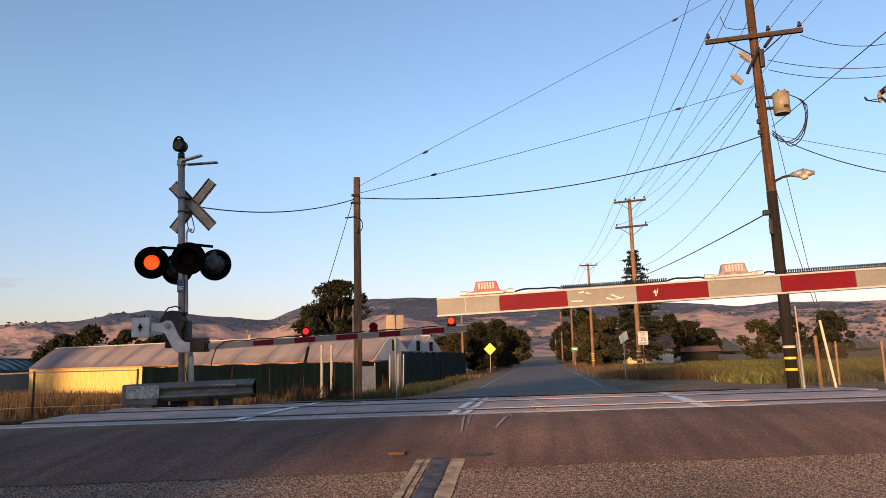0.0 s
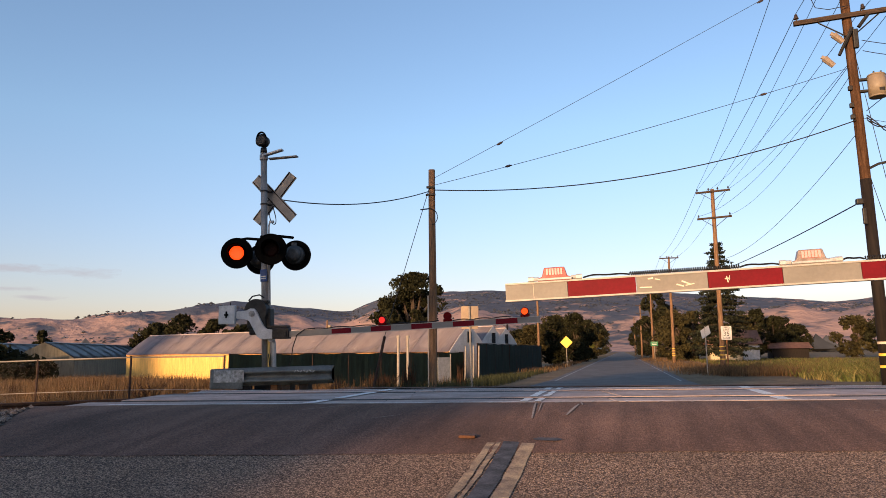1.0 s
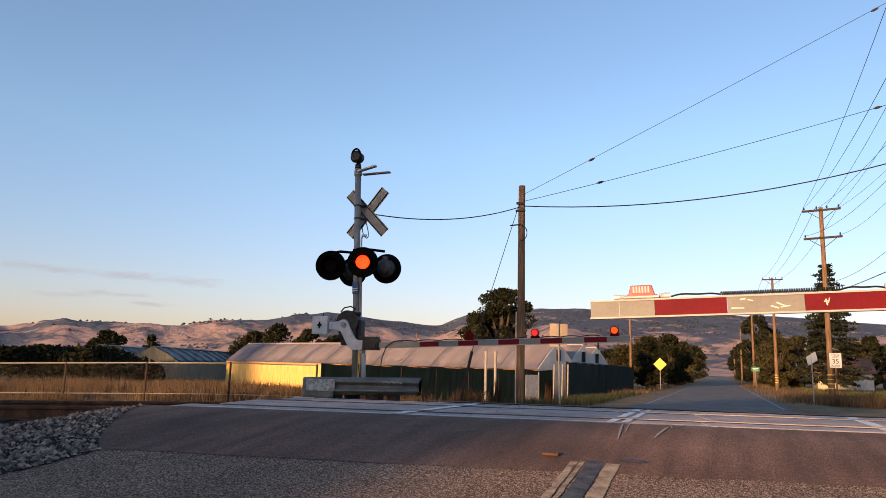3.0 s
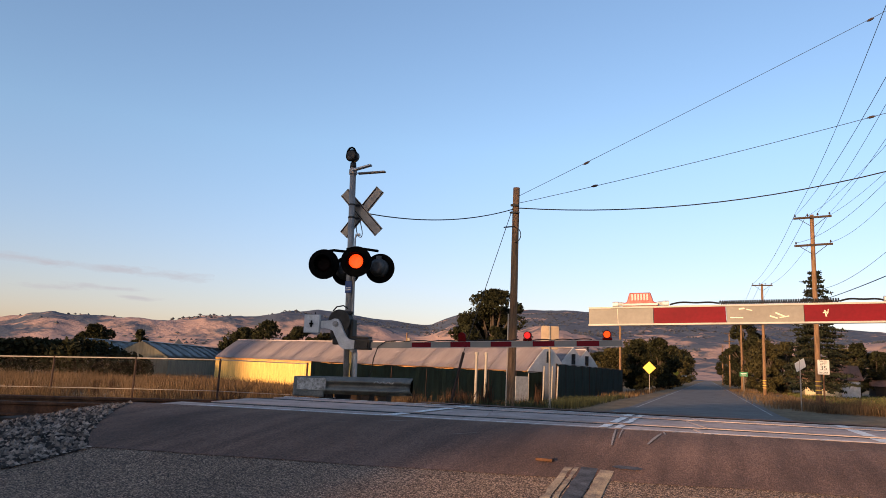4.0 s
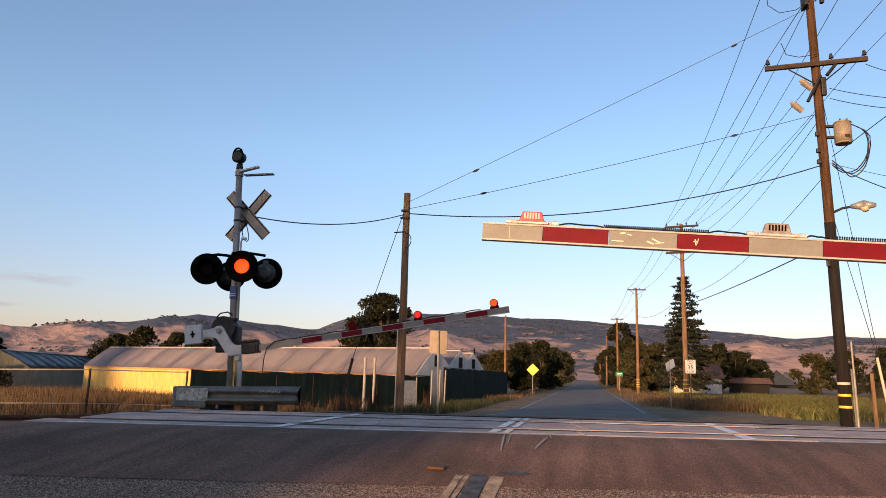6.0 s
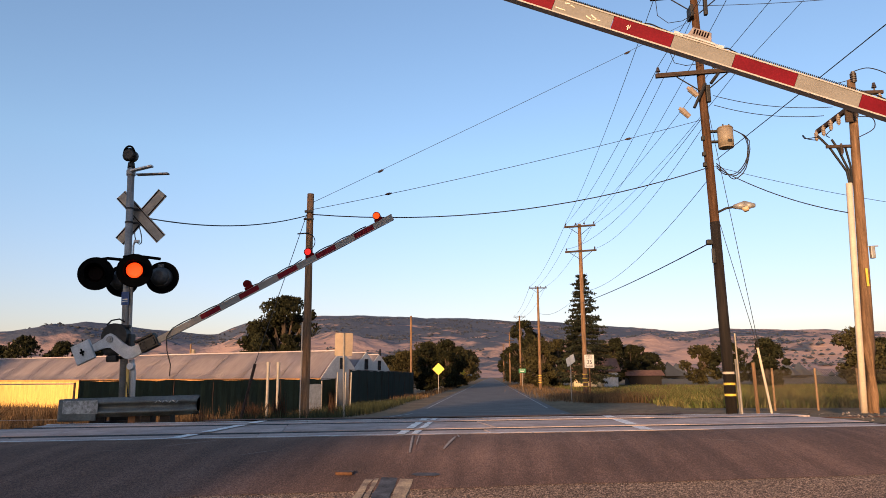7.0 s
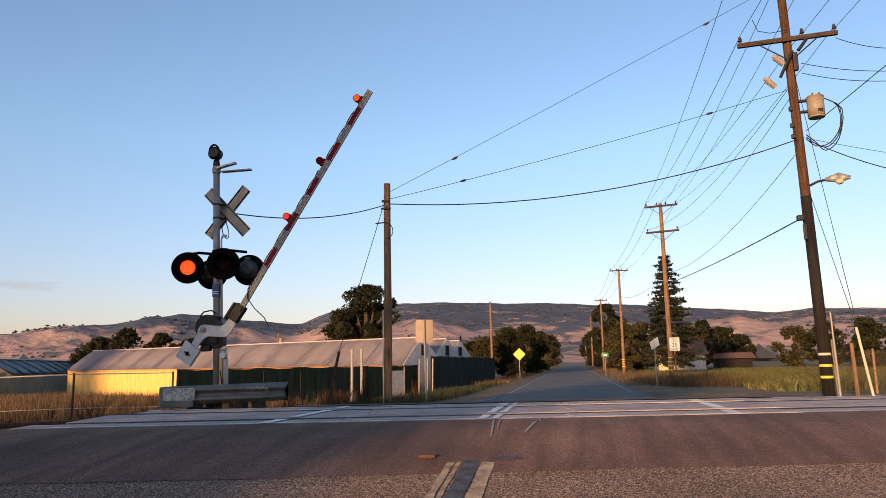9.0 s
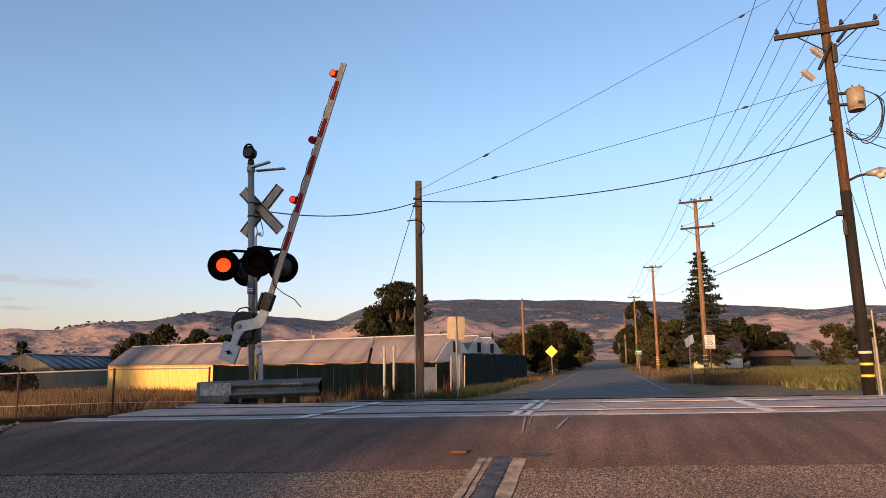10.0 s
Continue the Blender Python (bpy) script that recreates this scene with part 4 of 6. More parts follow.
def crossarm(s, x, z, half0, half1, ins=(), y=-0.14, braces=True, turn=0.0, thick=0.10):
    bm = bmesh.new()
    block(bm, (half1 - half0) / 2, 0, 0, half0 + half1, thick, thick * 1.2, 0.008)
    arm = part("crossarm", bm, "wood_arm", s, "timber crossarm")
    arm.matrix_basis = Matrix.Translation((x, y, z)) @ Matrix.Rotation(turn, 4, "Z") @ Matrix.Rotation(radians(-3) if turn == 0 and half0 > 1 else 0, 4, "Y")
    if braces:
        bm = bmesh.new()
        for sx in (-1, 1):
            tube(bm, [(sx * 0.06, 0.05, -0.55), (sx * min(half0, 0.7), 0.02, -0.07)], 0.018, 5)
        part("brace", bm, "darkmetal", arm)
    for i in ins:
        bm = bmesh.new()
        rod(bm, (i, 0, 0.05), (i, 0, 0.13), 0.018, n=6)
        for k, r in enumerate((0.062, 0.05, 0.04)):
            rod(bm, (i, 0, 0.12 + 0.045 * k), (i, 0, 0.155 + 0.045 * k), r, r * 0.8, 10)
        part("insulator", bm, "insul", arm, "brown glazed insulator")
    return arm


def wire(p0, p1, sag=0.3, r=0.012, label="thin black overhead wire", n=18, mt="wire"):
    p0, p1 = Vector(p0), Vector(p1)
    pts = [p0.lerp(p1, t) - Vector((0, 0, 4 * sag * t * (1 - t))) for t in np.linspace(0, 1, n)]
    return tagged(part("overhead_wire", tube(bmesh.new(), pts, r, 4), mt), label, "wire", "overhead wires")


def wire_bead(p, d, label="small dark strain insulator on a guy wire"):
    d = Vector(d).normalized()
    q = Vector(p)
    bm = bmesh.new()
    rod(bm, q - d * 0.09, q + d * 0.09, 0.018, n=8)
    rod(bm, q - d * 0.05, q + d * 0.05, 0.032, n=8)
    return tagged(part("strain_insulator", bm, "insul"), label, "insulator", "strain insulators")


# pole by the road on this side of the field
P1 = utility_pole(6.18, 19.0, -0.12, 13.2, 0.140, 0.098, -0.20, "tall brown wooden utility pole with a crossarm, transformer and street lamp", "wood_brown", ((0.98, "conduit"), (0.70, "band_yellow"), (0.42, "band_yellow")))
bm = bmesh.new()
rod(bm, (0.0, 0, -0.3), (-0.07, 0, 5.0), 0.145, 0.129, 14)
part("dark_butt", bm, "wood_dark", P1, "darker lower length of the pole", smooth=True)
crossarm(P1, -0.15, 9.26, 1.28, 1.22, (-1.2, 0.36, 1.16))
crossarm(P1, -0.17, 11.62, 1.28, 1.22, (-1.2, 0.36, 1.16))
bm = bmesh.new()
tube(bm, [(0.05, -0.2, 8.9), (0.28, -0.2, 9.2)], 0.05, 6)
tube(bm, [(-0.45, -0.2, 8.2), (-0.1, -0.2, 8.9)], 0.045, 6)
block(bm, -0.03, -0.14, 8.62, 0.12, 0.12, 0.5, 0.02)
part("equipment_bracket", bm, "darkmetal", P1)
bm = bmesh.new()
block(bm, -0.34, -0.1, 11.08, 0.09, 0.4, 0.36, 0.02)
part("top_hardware", bm, "darkmetal", P1)
bm = bmesh.new()
block(bm, 0.06, -0.2, 11.25, 0.10, 0.12, 0.6, 0.02)
part("top_hardware", bm, "darkmetal", P1)
part("jumper", tube(bmesh.new(), [(-1.3, -0.15, 11.5), (-1.28, -0.18, 11.0), (-1.0, -0.2, 10.75), (-0.6, -0.2, 10.8), (-0.3, -0.15, 11.0)], 0.010, 5), "rubber", P1)
part("jumper", tube(bmesh.new(), [(-1.0, -0.15, 9.9), (-0.9, -0.18, 9.55), (-0.6, -0.2, 9.45), (-0.15, -0.2, 9.5)], 0.010, 5), "rubber", P1)
for x, z in ((-0.46, 8.62), (-0.72, 8.02)):
    bm = bmesh.new()
    rod(bm, (x - 0.10, -0.25, z + 0.12), (x + 0.12, -0.2, z - 0.08), 0.085, 0.07, 8)
    rod(bm, (x - 0.16, -0.25, z + 0.16), (x - 0.06, -0.25, z + 0.10), 0.05, n=8)
    part("fuse_cutout", bm, "insul_pale", P1, "pale fuse cutout")
bm = bmesh.new()
rod(bm, (0.36, -0.1, 7.08), (0.36, -0.1, 7.60), 0.205, n=24)
rod(bm, (0.36, -0.1, 7.60), (0.36, -0.1, 7.64), 0.218, 0.19, 24)
rod(bm, (0.36, -0.1, 7.05), (0.36, -0.1, 7.08), 0.19, 0.205, 24)
part("transformer", bm, "tank", P1, "cream cylindrical transformer tank", smooth=True)
for z in (7.25, 7.55):
    part("transformer_mount", block(bmesh.new(), 0.12, -0.05, z, 0.3, 0.10, 0.06, 0.01), "darkmetal", P1)
for x in (0.28, 0.44):
    part("bushing", rod(bmesh.new(), (x, -0.18, 7.60), (x, -0.2, 7.70), 0.03, 0.02, 8), "darkmetal", P1)
part("rating_plate", block(bmesh.new(), 0.40, -0.306, 7.2, 0.12, 0.01, 0.08), "darkmetal", P1)
for k in range(3):
    a = 0.16 * k
    pts = [(0.56, -0.15, 7.55), (0.85 + 0.05 * k, -0.2, 7.3 - a * 0.3), (0.86 - 0.03 * k, -0.2, 6.75 - a), (0.60 - 0.06 * k, -0.15, 6.35 - 0.1 * k), (0.28, -0.1, 6.30 + 0.05 * k), (0.06, -0.1, 6.5 + 0.06 * k)]
    q = [Vector(c) for c in pts]
    sm = []
    for i in range(len(q) - 1):
        for t in (0, 0.33, 0.66):
            i0, i3 = q[max(i - 1, 0)], q[min(i + 2, len(q) - 1)]
            sm.append(0.5 * ((2 * q[i]) + (q[i + 1] - i0) * t + (2 * i0 - 5 * q[i] + 4 * q[i + 1] - i3) * t * t + (3 * q[i] - i0 - 3 * q[i + 1] + i3) * t ** 3))
    part("service_loop", tube(bmesh.new(), sm + [q[-1]], 0.015, 5), "rubber", P1, "black looped service cable")
bm = bmesh.new()
tube(bm, [(0.02, -0.08, 5.26), (0.2, -0.15, 5.34), (0.42, -0.25, 5.36)], 0.032, 8)
part("lamp_bracket", bm, "darkmetal", P1)
bm = bmesh.new()
rod(bm, (0.36, -0.24, 5.36), (0.62, -0.36, 5.36), 0.05, 0.13, 14)
rod(bm, (0.62, -0.36, 5.36), (0.86, -0.47, 5.33), 0.13, 0.05, 14)
part("lamp_head", bm, "galv", P1, "cobra-head street lamp", smooth=True)
bm = bmesh.new()
rod(bm, (0.64, -0.37, 5.30), (0.66, -0.38, 5.20), 0.12, 0.06, 14)
part("lamp_refractor", bm, "lampglass", P1, "glass refractor under the lamp", smooth=True)
bm = bmesh.new()
block(bm, -0.30, -0.15, 4.42, 0.16, 0.16, 0.14, 0.03)
block(bm, -0.22, -0.18, 4.05, 0.09, 0.08, 0.40, 0.02)
part("clamp_box", bm, "darkmetal", P1, "dark cable clamp and small box on the pole")
for z in (7.35, 6.9, 6.6):
    part("pole_fitting", block(bmesh.new(), -0.24, -0.08, z, 0.10, 0.10, 0.12, 0.02), "darkmetal", P1)
part("riser_conduit", tube(bmesh.new(), [(0.235, -0.06, -0.2), (0.20, -0.06, 2.0)], 0.022, 8), "post_metal", P1, "pale thin riser pipe up the pole")

# pole with the pale riser and the pothead rack
P2 = utility_pole(8.64, 17.0, -0.1, 8.1, 0.135, 0.092, 0.40, "wooden riser pole with a pale conduit and cable terminations", "wood")
part("riser_conduit", tube(bmesh.new(), [(-0.20, -0.05, -0.2), (-0.09, -0.05, 2.5), (0.04, -0.05, 5.45)], 0.072, 12), "conduit", P2, "pale plastic riser conduit", smooth=True)
bm = bmesh.new()
tube(bm, [(0.06, -0.05, 5.4), (0.02, -0.05, 5.75), (-0.35, -0.1, 6.35), (-0.60, -0.1, 6.65)], 0.028, 6)
tube(bm, [(0.08, -0.05, 5.4), (0.06, -0.05, 5.8), (-0.15, -0.1, 6.30), (-0.28, -0.1, 6.55)], 0.028, 6)
tube(bm, [(0.10, -0.05, 5.4), (0.12, -0.05, 5.9), (0.02, -0.1, 6.35)], 0.028, 6)
part("riser_cable", bm, "rubber", P2, "black riser cables fanning out")
crossarm(P2, 0.30, 7.72, 0.3, 0.75, (0.55,), y=-0.12, braces=False, thick=0.07)
bm = bmesh.new()
block(bm, 0.16, 0.50, 7.30, 0.09, 2.0, 0.11, 0.008)
block(bm, 0.20, -0.12, 7.12, 0.22, 0.06, 0.30, 0.01)
part("crossarm", bm, "wood_arm", P2, "timber termination arm along the road")
crossarm(P2, 0.0, 6.35, 0.45, 0.15, (), y=-0.15, braces=False, thick=0.06)
for x, y, z, mt in ((0.06, 1.35, 7.22, "insul_pale"), (0.06, 0.95, 7.22, "insul_pale"), (0.06, 0.55, 7.22, "insul_pale"), (0.06, 0.15, 7.22, "insul_pale"), (0.24, -0.35, 7.22, "insul"), (0.95, -0.14, 7.62, "insul_pale"), (-0.10, -0.16, 6.36, "insul")):
    bm = bmesh.new()
    for k in range(4):
        rod(bm, (x, y, z - 0.05 * k), (x, y, z - 0.05 * k - 0.035), 0.055, 0.042, 8)
    rod(bm, (x, y, z + 0.06), (x, y, z - 0.22), 0.026, n=6)
    part("termination", bm, mt, P2, "ribbed cable termination")


def smooth_path(pts, m=6):
    """Points of a rounded curve through pts."""
    q = [Vector(c) for c in pts]
    out = []
    for i in range(len(q) - 1):
        i0, i3 = q[max(i - 1, 0)], q[min(i + 2, len(q) - 1)]
        for j in range(m):
            t = j / m
            out.append(0.5 * ((2 * q[i]) + (q[i + 1] - i0) * t + (2 * i0 - 5 * q[i] + 4 * q[i + 1] - i3) * t * t + (3 * q[i] - i0 - 3 * q[i + 1] + i3) * t ** 3))
    return out + [q[-1]]


bm = bmesh.new()
rod(bm, (0.40, -0.1, 8.0), (0.40, -0.1, 8.28), 0.05, n=8)
for k in range(4):
    rod(bm, (0.40, -0.1, 8.02 + 0.06 * k), (0.40, -0.1, 8.05 + 0.06 * k), 0.075, n=10)
part("top_insulator", bm, "insul", P2)
for pts in ([(0.4, -0.1, 8.28), (0.75, -0.2, 8.32), (1.15, -0.3, 8.05), (1.18, -0.3, 7.65), (0.97, -0.15, 7.42)], [(0.06, 1.35, 7.02), (-0.35, 1.0, 6.95), (-0.72, 0.4, 6.85), (-0.85, 0.0, 6.62), (-0.60, -0.1, 6.62)], [(0.06, 0.55, 7.02), (-0.2, 0.3, 6.80), (-0.3, -0.05, 6.62)], [(0.24, -0.35, 7.02), (0.62, -0.3, 7.0), (0.66, -0.25, 6.75), (0.30, -0.2, 6.55)]):
    part("jumper", tube(bmesh.new(), smooth_path(pts), 0.012, 5), "rubber", P2)
bm = bmesh.new()
block(bm, 0.36, -0.12, 3.75, 0.10, 0.10, 0.30, 0.02)
rod(bm, (0.15, 0, 3.90), (0.52, -0.1, 3.90), 0.015, n=6)
part("pole_fitting", bm, "galv", P2)
part("number_bar", block(bmesh.new(), 0.16, -0.15, 3.15, 0.05, 0.02, 0.42), "band_yellow", P2)

# the bare pole across the track
P3 = utility_pole(-4.63, 17.5, -0.25, 5.64, 0.108, 0.088, 0.02, "short bare wooden pole with a pale strip up its side", "wood")
part("ground_strip", block(bmesh.new(), -0.095, -0.06, 1.0, 0.03, 0.03, 2.6, 0.005), "conduit", P3, "pale ground-wire strip")
bm = bmesh.new()
rod(bm, (-0.30, -0.02, 4.58), (0.02, -0.1, 4.58), 0.018, n=6)
part("step_iron", bm, "darkmetal", P3)
part("cable_loop", tube(bmesh.new(), [(0.02 + 0.16 * math.sin(t), -0.1, 4.35 + 0.2 * math.cos(t)) for t in np.linspace(0, math.pi, 12)], 0.012, 5), "rubber", P3)
part("pole_hardware", block(bmesh.new(), 0.0, -0.1, 5.15, 0.22, 0.06, 0.06, 0.01), "darkmetal", P3)
part("pole_hardware", block(bmesh.new(), 0.0, -0.1, 4.95, 0.26, 0.05, 0.05, 0.01), "darkmetal", P3)

# poles down the right side of the far road
def line_pole(x, y, z1, half, second=True):
    s = utility_pole(x, y, -0.5, z1, 0.15 + 0.0004 * y, 0.11, 0.04, "brown wooden utility pole with crossarms beside the road", "wood", ((1.05, "band_yellow"), (0.80, "band_yellow"), (0.55, "band_yellow"), (0.30, "band_yellow")) if y < 100 else ())
    crossarm(s, 0.04, z1 - 0.18, half, half, (-half + 0.1, half - 0.1, -0.25, 0.3), y=-0.13)
    if second:
        crossarm(s, 0.04, z1 - 1.85, half, half, (-half + 0.1, half - 0.1), y=-0.13)
    return s


line_pole(5.98, 46.0, 10.85, 1.02)
line_pole(5.45, 80.0, 11.0, 1.0, False)
line_pole(4.9, 118.0, 10.9, 1.0, False)
line_pole(4.3, 160.0, 10.8, 1.0)
line_pole(3.9, 215.0, 10.6, 1.0, False)
utility_pole(-8.4, 75.0, -0.4, 7.4, 0.14, 0.10, 0.0, "slim wooden pole behind the hedge by the road", "wood")
s = utility_pole(-47.5, 110.0, -1.3, 6.4, 0.16, 0.12, 0.0, "far wooden pole with a small transformer", "wood")
part("transformer", rod(bmesh.new(), (0.5, -0.1, 4.6), (0.5, -0.1, 5.5), 0.32, n=14), "tank", s)
utility_pole(-15.6, 100.0, -1.0, 4.9, 0.14, 0.10, 0.0, "far dark wooden pole beyond the greenhouses", "wood_dark")

# wires between them
wire((-4.55, 17.45, 5.40), (5.95, 18.9, 10.89), 0.03, 0.006, "thin guy wire from the bare pole up to the tall pole")
wire((-4.55, 17.45, 5.21), (5.95, 18.9, 7.88), 0.09, 0.007, "thin span wire from the bare pole to the tall pole")
for t, (a, b) in ((0.165, ((-4.55, 17.45, 5.40), (5.95, 18.9, 10.89))), (0.81, ((-4.55, 17.45, 5.40), (5.95, 18.9, 10.89))), (0.185, ((-4.55, 17.45, 5.20), (5.95, 18.9, 7.86))), (0.80, ((-4.55, 17.45, 5.20), (5.95, 18.9, 7.86)))):
    a, b = Vector(a), Vector(b)
    wire_bead(a.lerp(b, t) - Vector((0, 0, 4 * 0.06 * t * (1 - t))), b - a)
wire((-4.55, 17.45, 5.08), (6.0, 18.9, 6.50), 0.54, 0.014, "twisted black service cable between two poles")
wire((-4.7, 17.45, 5.05), (-6.62, 12.6, 3.95), 0.22, 0.012, "black cable from the bare pole to the crossing signal")
# away along the road
for x0, z0, x1, z1, sg in ((4.82, 9.44, 5.04, 10.75, 0.45), (6.40, 9.46, 5.75, 10.75, 0.5), (7.15, 9.46, 6.9, 10.75, 0.5), (4.96, 11.85, 5.06, 10.85, 0.45), (6.35, 11.85, 6.25, 10.85, 0.45), (7.1, 11.85, 6.9, 10.85, 0.5)):
    wire((x0, 18.9, z0), (x1, 45.9, z1), sg, 0.010)
wire((6.0, 18.9, 8.0), (5.1, 45.9, 9.15), 0.8, 0.010)
wire((5.95, 18.9, 7.66), (6.9, 45.9, 9.15), 0.65, 0.009)
wire((5.95, 18.9, 6.12), (6.0, 45.9, 6.35), 0.72, 0.010)
wire((5.85, 18.85, 4.38), (6.0, 45.9, 5.62), 0.12, 0.018, "thick black cable running on to the next pole")
for x0, x1 in ((5.06, 4.55), (5.7, 5.3), (6.9, 6.35)):
    wire((x0, 45.9, 10.8), (x1, 79.9, 10.95), 0.6, 0.012)
    wire((x1, 79.9, 10.95), (x1 - 0.55, 117.9, 10.85), 0.6, 0.014)
wire((6.0, 45.9, 6.35), (5.45, 79.9, 8.0), 0.7, 0.012)
# towards the viewer, over the shoulder
wire((6.45, 18.9, 9.46), (7.8, -28.0, 9.8), 0.35, 0.009)
wire((7.2, 18.9, 9.46), (8.6, -28.0, 9.8), 0.35, 0.009)
wire((4.82, 18.9, 9.46), (5.9, -28.0, 9.8), 0.35, 0.009)
wire((6.25, 18.9, 6.72), (7.6, -10.0, 6.6), 0.10, 0.012, "black guy cable rising to the side")
# between the tall pole and the riser pole
wire((7.2, 18.9, 9.20), (9.05, 16.9, 8.10), 0.30, 0.009)
wire((6.3, 18.9, 8.58), (8.47, 16.9, 7.38), 0.14, 0.009)
wire((6.3, 18.9, 8.30), (8.24, 16.9, 7.16), 0.14, 0.009)
wire((6.3, 18.9, 6.45), (8.55, 16.9, 4.72), 0.16, 0.012)
wire((6.2, 18.95, 6.55), (16.0, 20.5, 5.2), 0.25, 0.007)
for z0 in (11.3, 11.7):
    wire((6.1, 18.9, z0), (20.0, 16.0, z0 + 0.4), 0.6, 0.009)
# pole guys
wire((6.96, 18.9, 1.60), (6.05, 18.95, 8.9), 0.0, 0.008, "thin steel guy wire")
wire((6.92, 18.9, 1.65), (6.15, 18.95, 5.3), 0.0, 0.008, "thin steel guy wire")
tagged(part("guy_guard", tube(bmesh.new(), [(7.16, 18.9, -0.2), (6.92, 18.9, 1.62)], 0.032, 8), "conduit"), "white plastic guard on a pole's guy wire", "guy guard", "guy guards")
wire((-4.66, 17.45, 5.2), (-5.60, 16.5, 1.2), 0.0, 0.009, "thin steel guy wire")
tagged(part("guy_guard", tube(bmesh.new(), [(-5.93, 16.3, -0.6), (-5.58, 16.5, 1.25)], 0.035, 8), "fence_rust"), "dark weathered guard on the bare pole's guy wire", "guy guard", "guy guards")


# ================= signs and posts =================
def sign_post(x, y, z0, z1, name, label, cat, r=0.03, mt="post_metal", lean=0.0):
    s = thing(name, Matrix.Translation((x, y, 0)), label, cat, "road signs")
    part("post", rod(bmesh.new(), (lean, 0, z0 - 0.2), (0, 0, z1), r, n=8), mt, s)
    return s


def rounded(w, h, r, n=4):
    out = []
    for cx, cy, a0 in ((w / 2 - r, h / 2 - r, 0), (-w / 2 + r, h / 2 - r, 90), (-w / 2 + r, -h / 2 + r, 180), (w / 2 - r, -h / 2 + r, 270)):
        out += [(cx + r * math.cos(radians(a0 + 90 * k / n)), cy + r * math.sin(radians(a0 + 90 * k / n))) for k in range(n + 1)]
    return out


s = sign_post(6.22, 45.6, -0.5, 2.3, "speed_limit_sign", "white speed limit sign on a banded post before the utility pole", "road sign", 0.045, "wood_post")
pl = part("plate", slab(bmesh.new(), rounded(0.60, 0.82, 0.04), 0.012), "white", s, "white sign plate with black lettering")
pl.matrix_basis = Matrix.Translation((0, -0.07, 1.86))
up = Matrix.Rotation(radians(90), 4, "X")
for words, z, sz in (("SPEED", 0.32, 0.145), ("LIMIT", 0.18, 0.145), ("35", -0.06, 0.36), ("RADAR", -0.31, 0.13)):
    text_part("lettering", words, sz, Matrix.Translation((0, -0.006, z)) @ up, "sign_black", pl)
s = sign_post(4.42, 40.0, -0.5, 2.1, "road_sign", "white sign plate turned sideways on a thin post", "road sign")
pl = part("plate", slab(bmesh.new(), rounded(0.80, 0.46, 0.04), 0.012), "white", s)
pl.matrix_basis = pose(0, -0.04, 1.80, 0, -20, -62)


def diamond(x, y, z, size, z0, label):
    s = sign_post(x, y, z0, z + 0.1, "warning_sign", label, "road sign")
    pl = part("plate", slab(bmesh.new(), rounded(size, size, 0.05), 0.012), "sign_yellow", s, "yellow diamond plate")
    pl.matrix_basis = Matrix.Translation((0, -0.05, z)) @ Matrix.Rotation(radians(45), 4, "Y")
    return s


diamond(-4.58, 62.5, 1.63, 0.76, -0.6, "yellow diamond warning sign on a thin post beside the road")
diamond(-4.4, 112.0, 1.65, 0.72, -0.6, "far yellow diamond warning sign beside the road")
s = sign_post(-3.9, 128.0, -0.5, 1.9, "road_sign", "small far white sign beside the road", "road sign")
part("plate", slab(bmesh.new(), rounded(1.1, 0.7, 0.05), 0.012), "white", s).matrix_basis = Matrix.Translation((0, -0.05, 1.5))
s = sign_post(3.85, 88.0, -0.5, 1.95, "road_sign", "small green street sign on a post beside the road", "road sign")
pl = part("plate", slab(bmesh.new(), rounded(0.85, 0.5, 0.04), 0.012), "sign_green", s)
pl.matrix_basis = Matrix.Translation((0, -0.05, 1.66))
part("print_bar", block(block(bmesh.new(), 0, -0.006, 0.08, 0.6, 0.006, 0.06), 0, -0.006, -0.08, 0.45, 0.006, 0.06), "white", pl)
s = sign_post(-4.97, 23.7, -0.45, 2.42, "road_sign", "sunlit bare back of a rectangular road sign", "road sign", 0.035, lean=0.06)
pl = part("plate", slab(bmesh.new(), rounded(0.61, 0.78, 0.05), 0.012), "signback_sun", s, "bare metal back of the sign plate")
pl.matrix_basis = pose(0, 0.04, 2.03, 0, 1.5, 0)
for x, y in ((-8.9, 28.0), (-8.55, 28.2)):
    s = thing("metal_post", Matrix.Translation((x, y, 0)), "pale capped steel post by the screened fence", "post", "pale steel posts")
    part("post", rod(bmesh.new(), (0, 0, -1.2), (0, 0, 1.45), 0.055, n=10), "post_metal", s)
    part("cap", rod(bmesh.new(), (0, 0, 1.45), (0, 0, 1.56), 0.085, 0.07, 10), "post_metal", s)
for x, y, z1, r, mt in ((6.62, 19.6, 1.35, 0.05, "post_metal"), (6.98, 19.4, 1.25, 0.045, "wood")):
    tagged(part("metal_post", rod(bmesh.new(), (x, y, -0.2), (x - 0.03, y, z1), r, n=8), mt), "weathered post beside the tall utility pole", "post", "posts by the pole")
s = thing("utility_cabinet", Matrix.Translation((10.25, 17.6, 0)), "grey metal utility cabinet beside the riser pole", "cabinet")
part("body", block(bmesh.new(), 0, 0, 0.75, 0.9, 0.7, 1.7, 0.02), "box_grey", s)
part("door", block(bmesh.new(), 0, -0.36, 0.75, 0.78, 0.03, 1.5, 0.01), "box_grey", s)
part("handle", block(bmesh.new(), 0.28, -0.385, 0.8, 0.03, 0.03, 0.16, 0.005), "darkmetal", s)


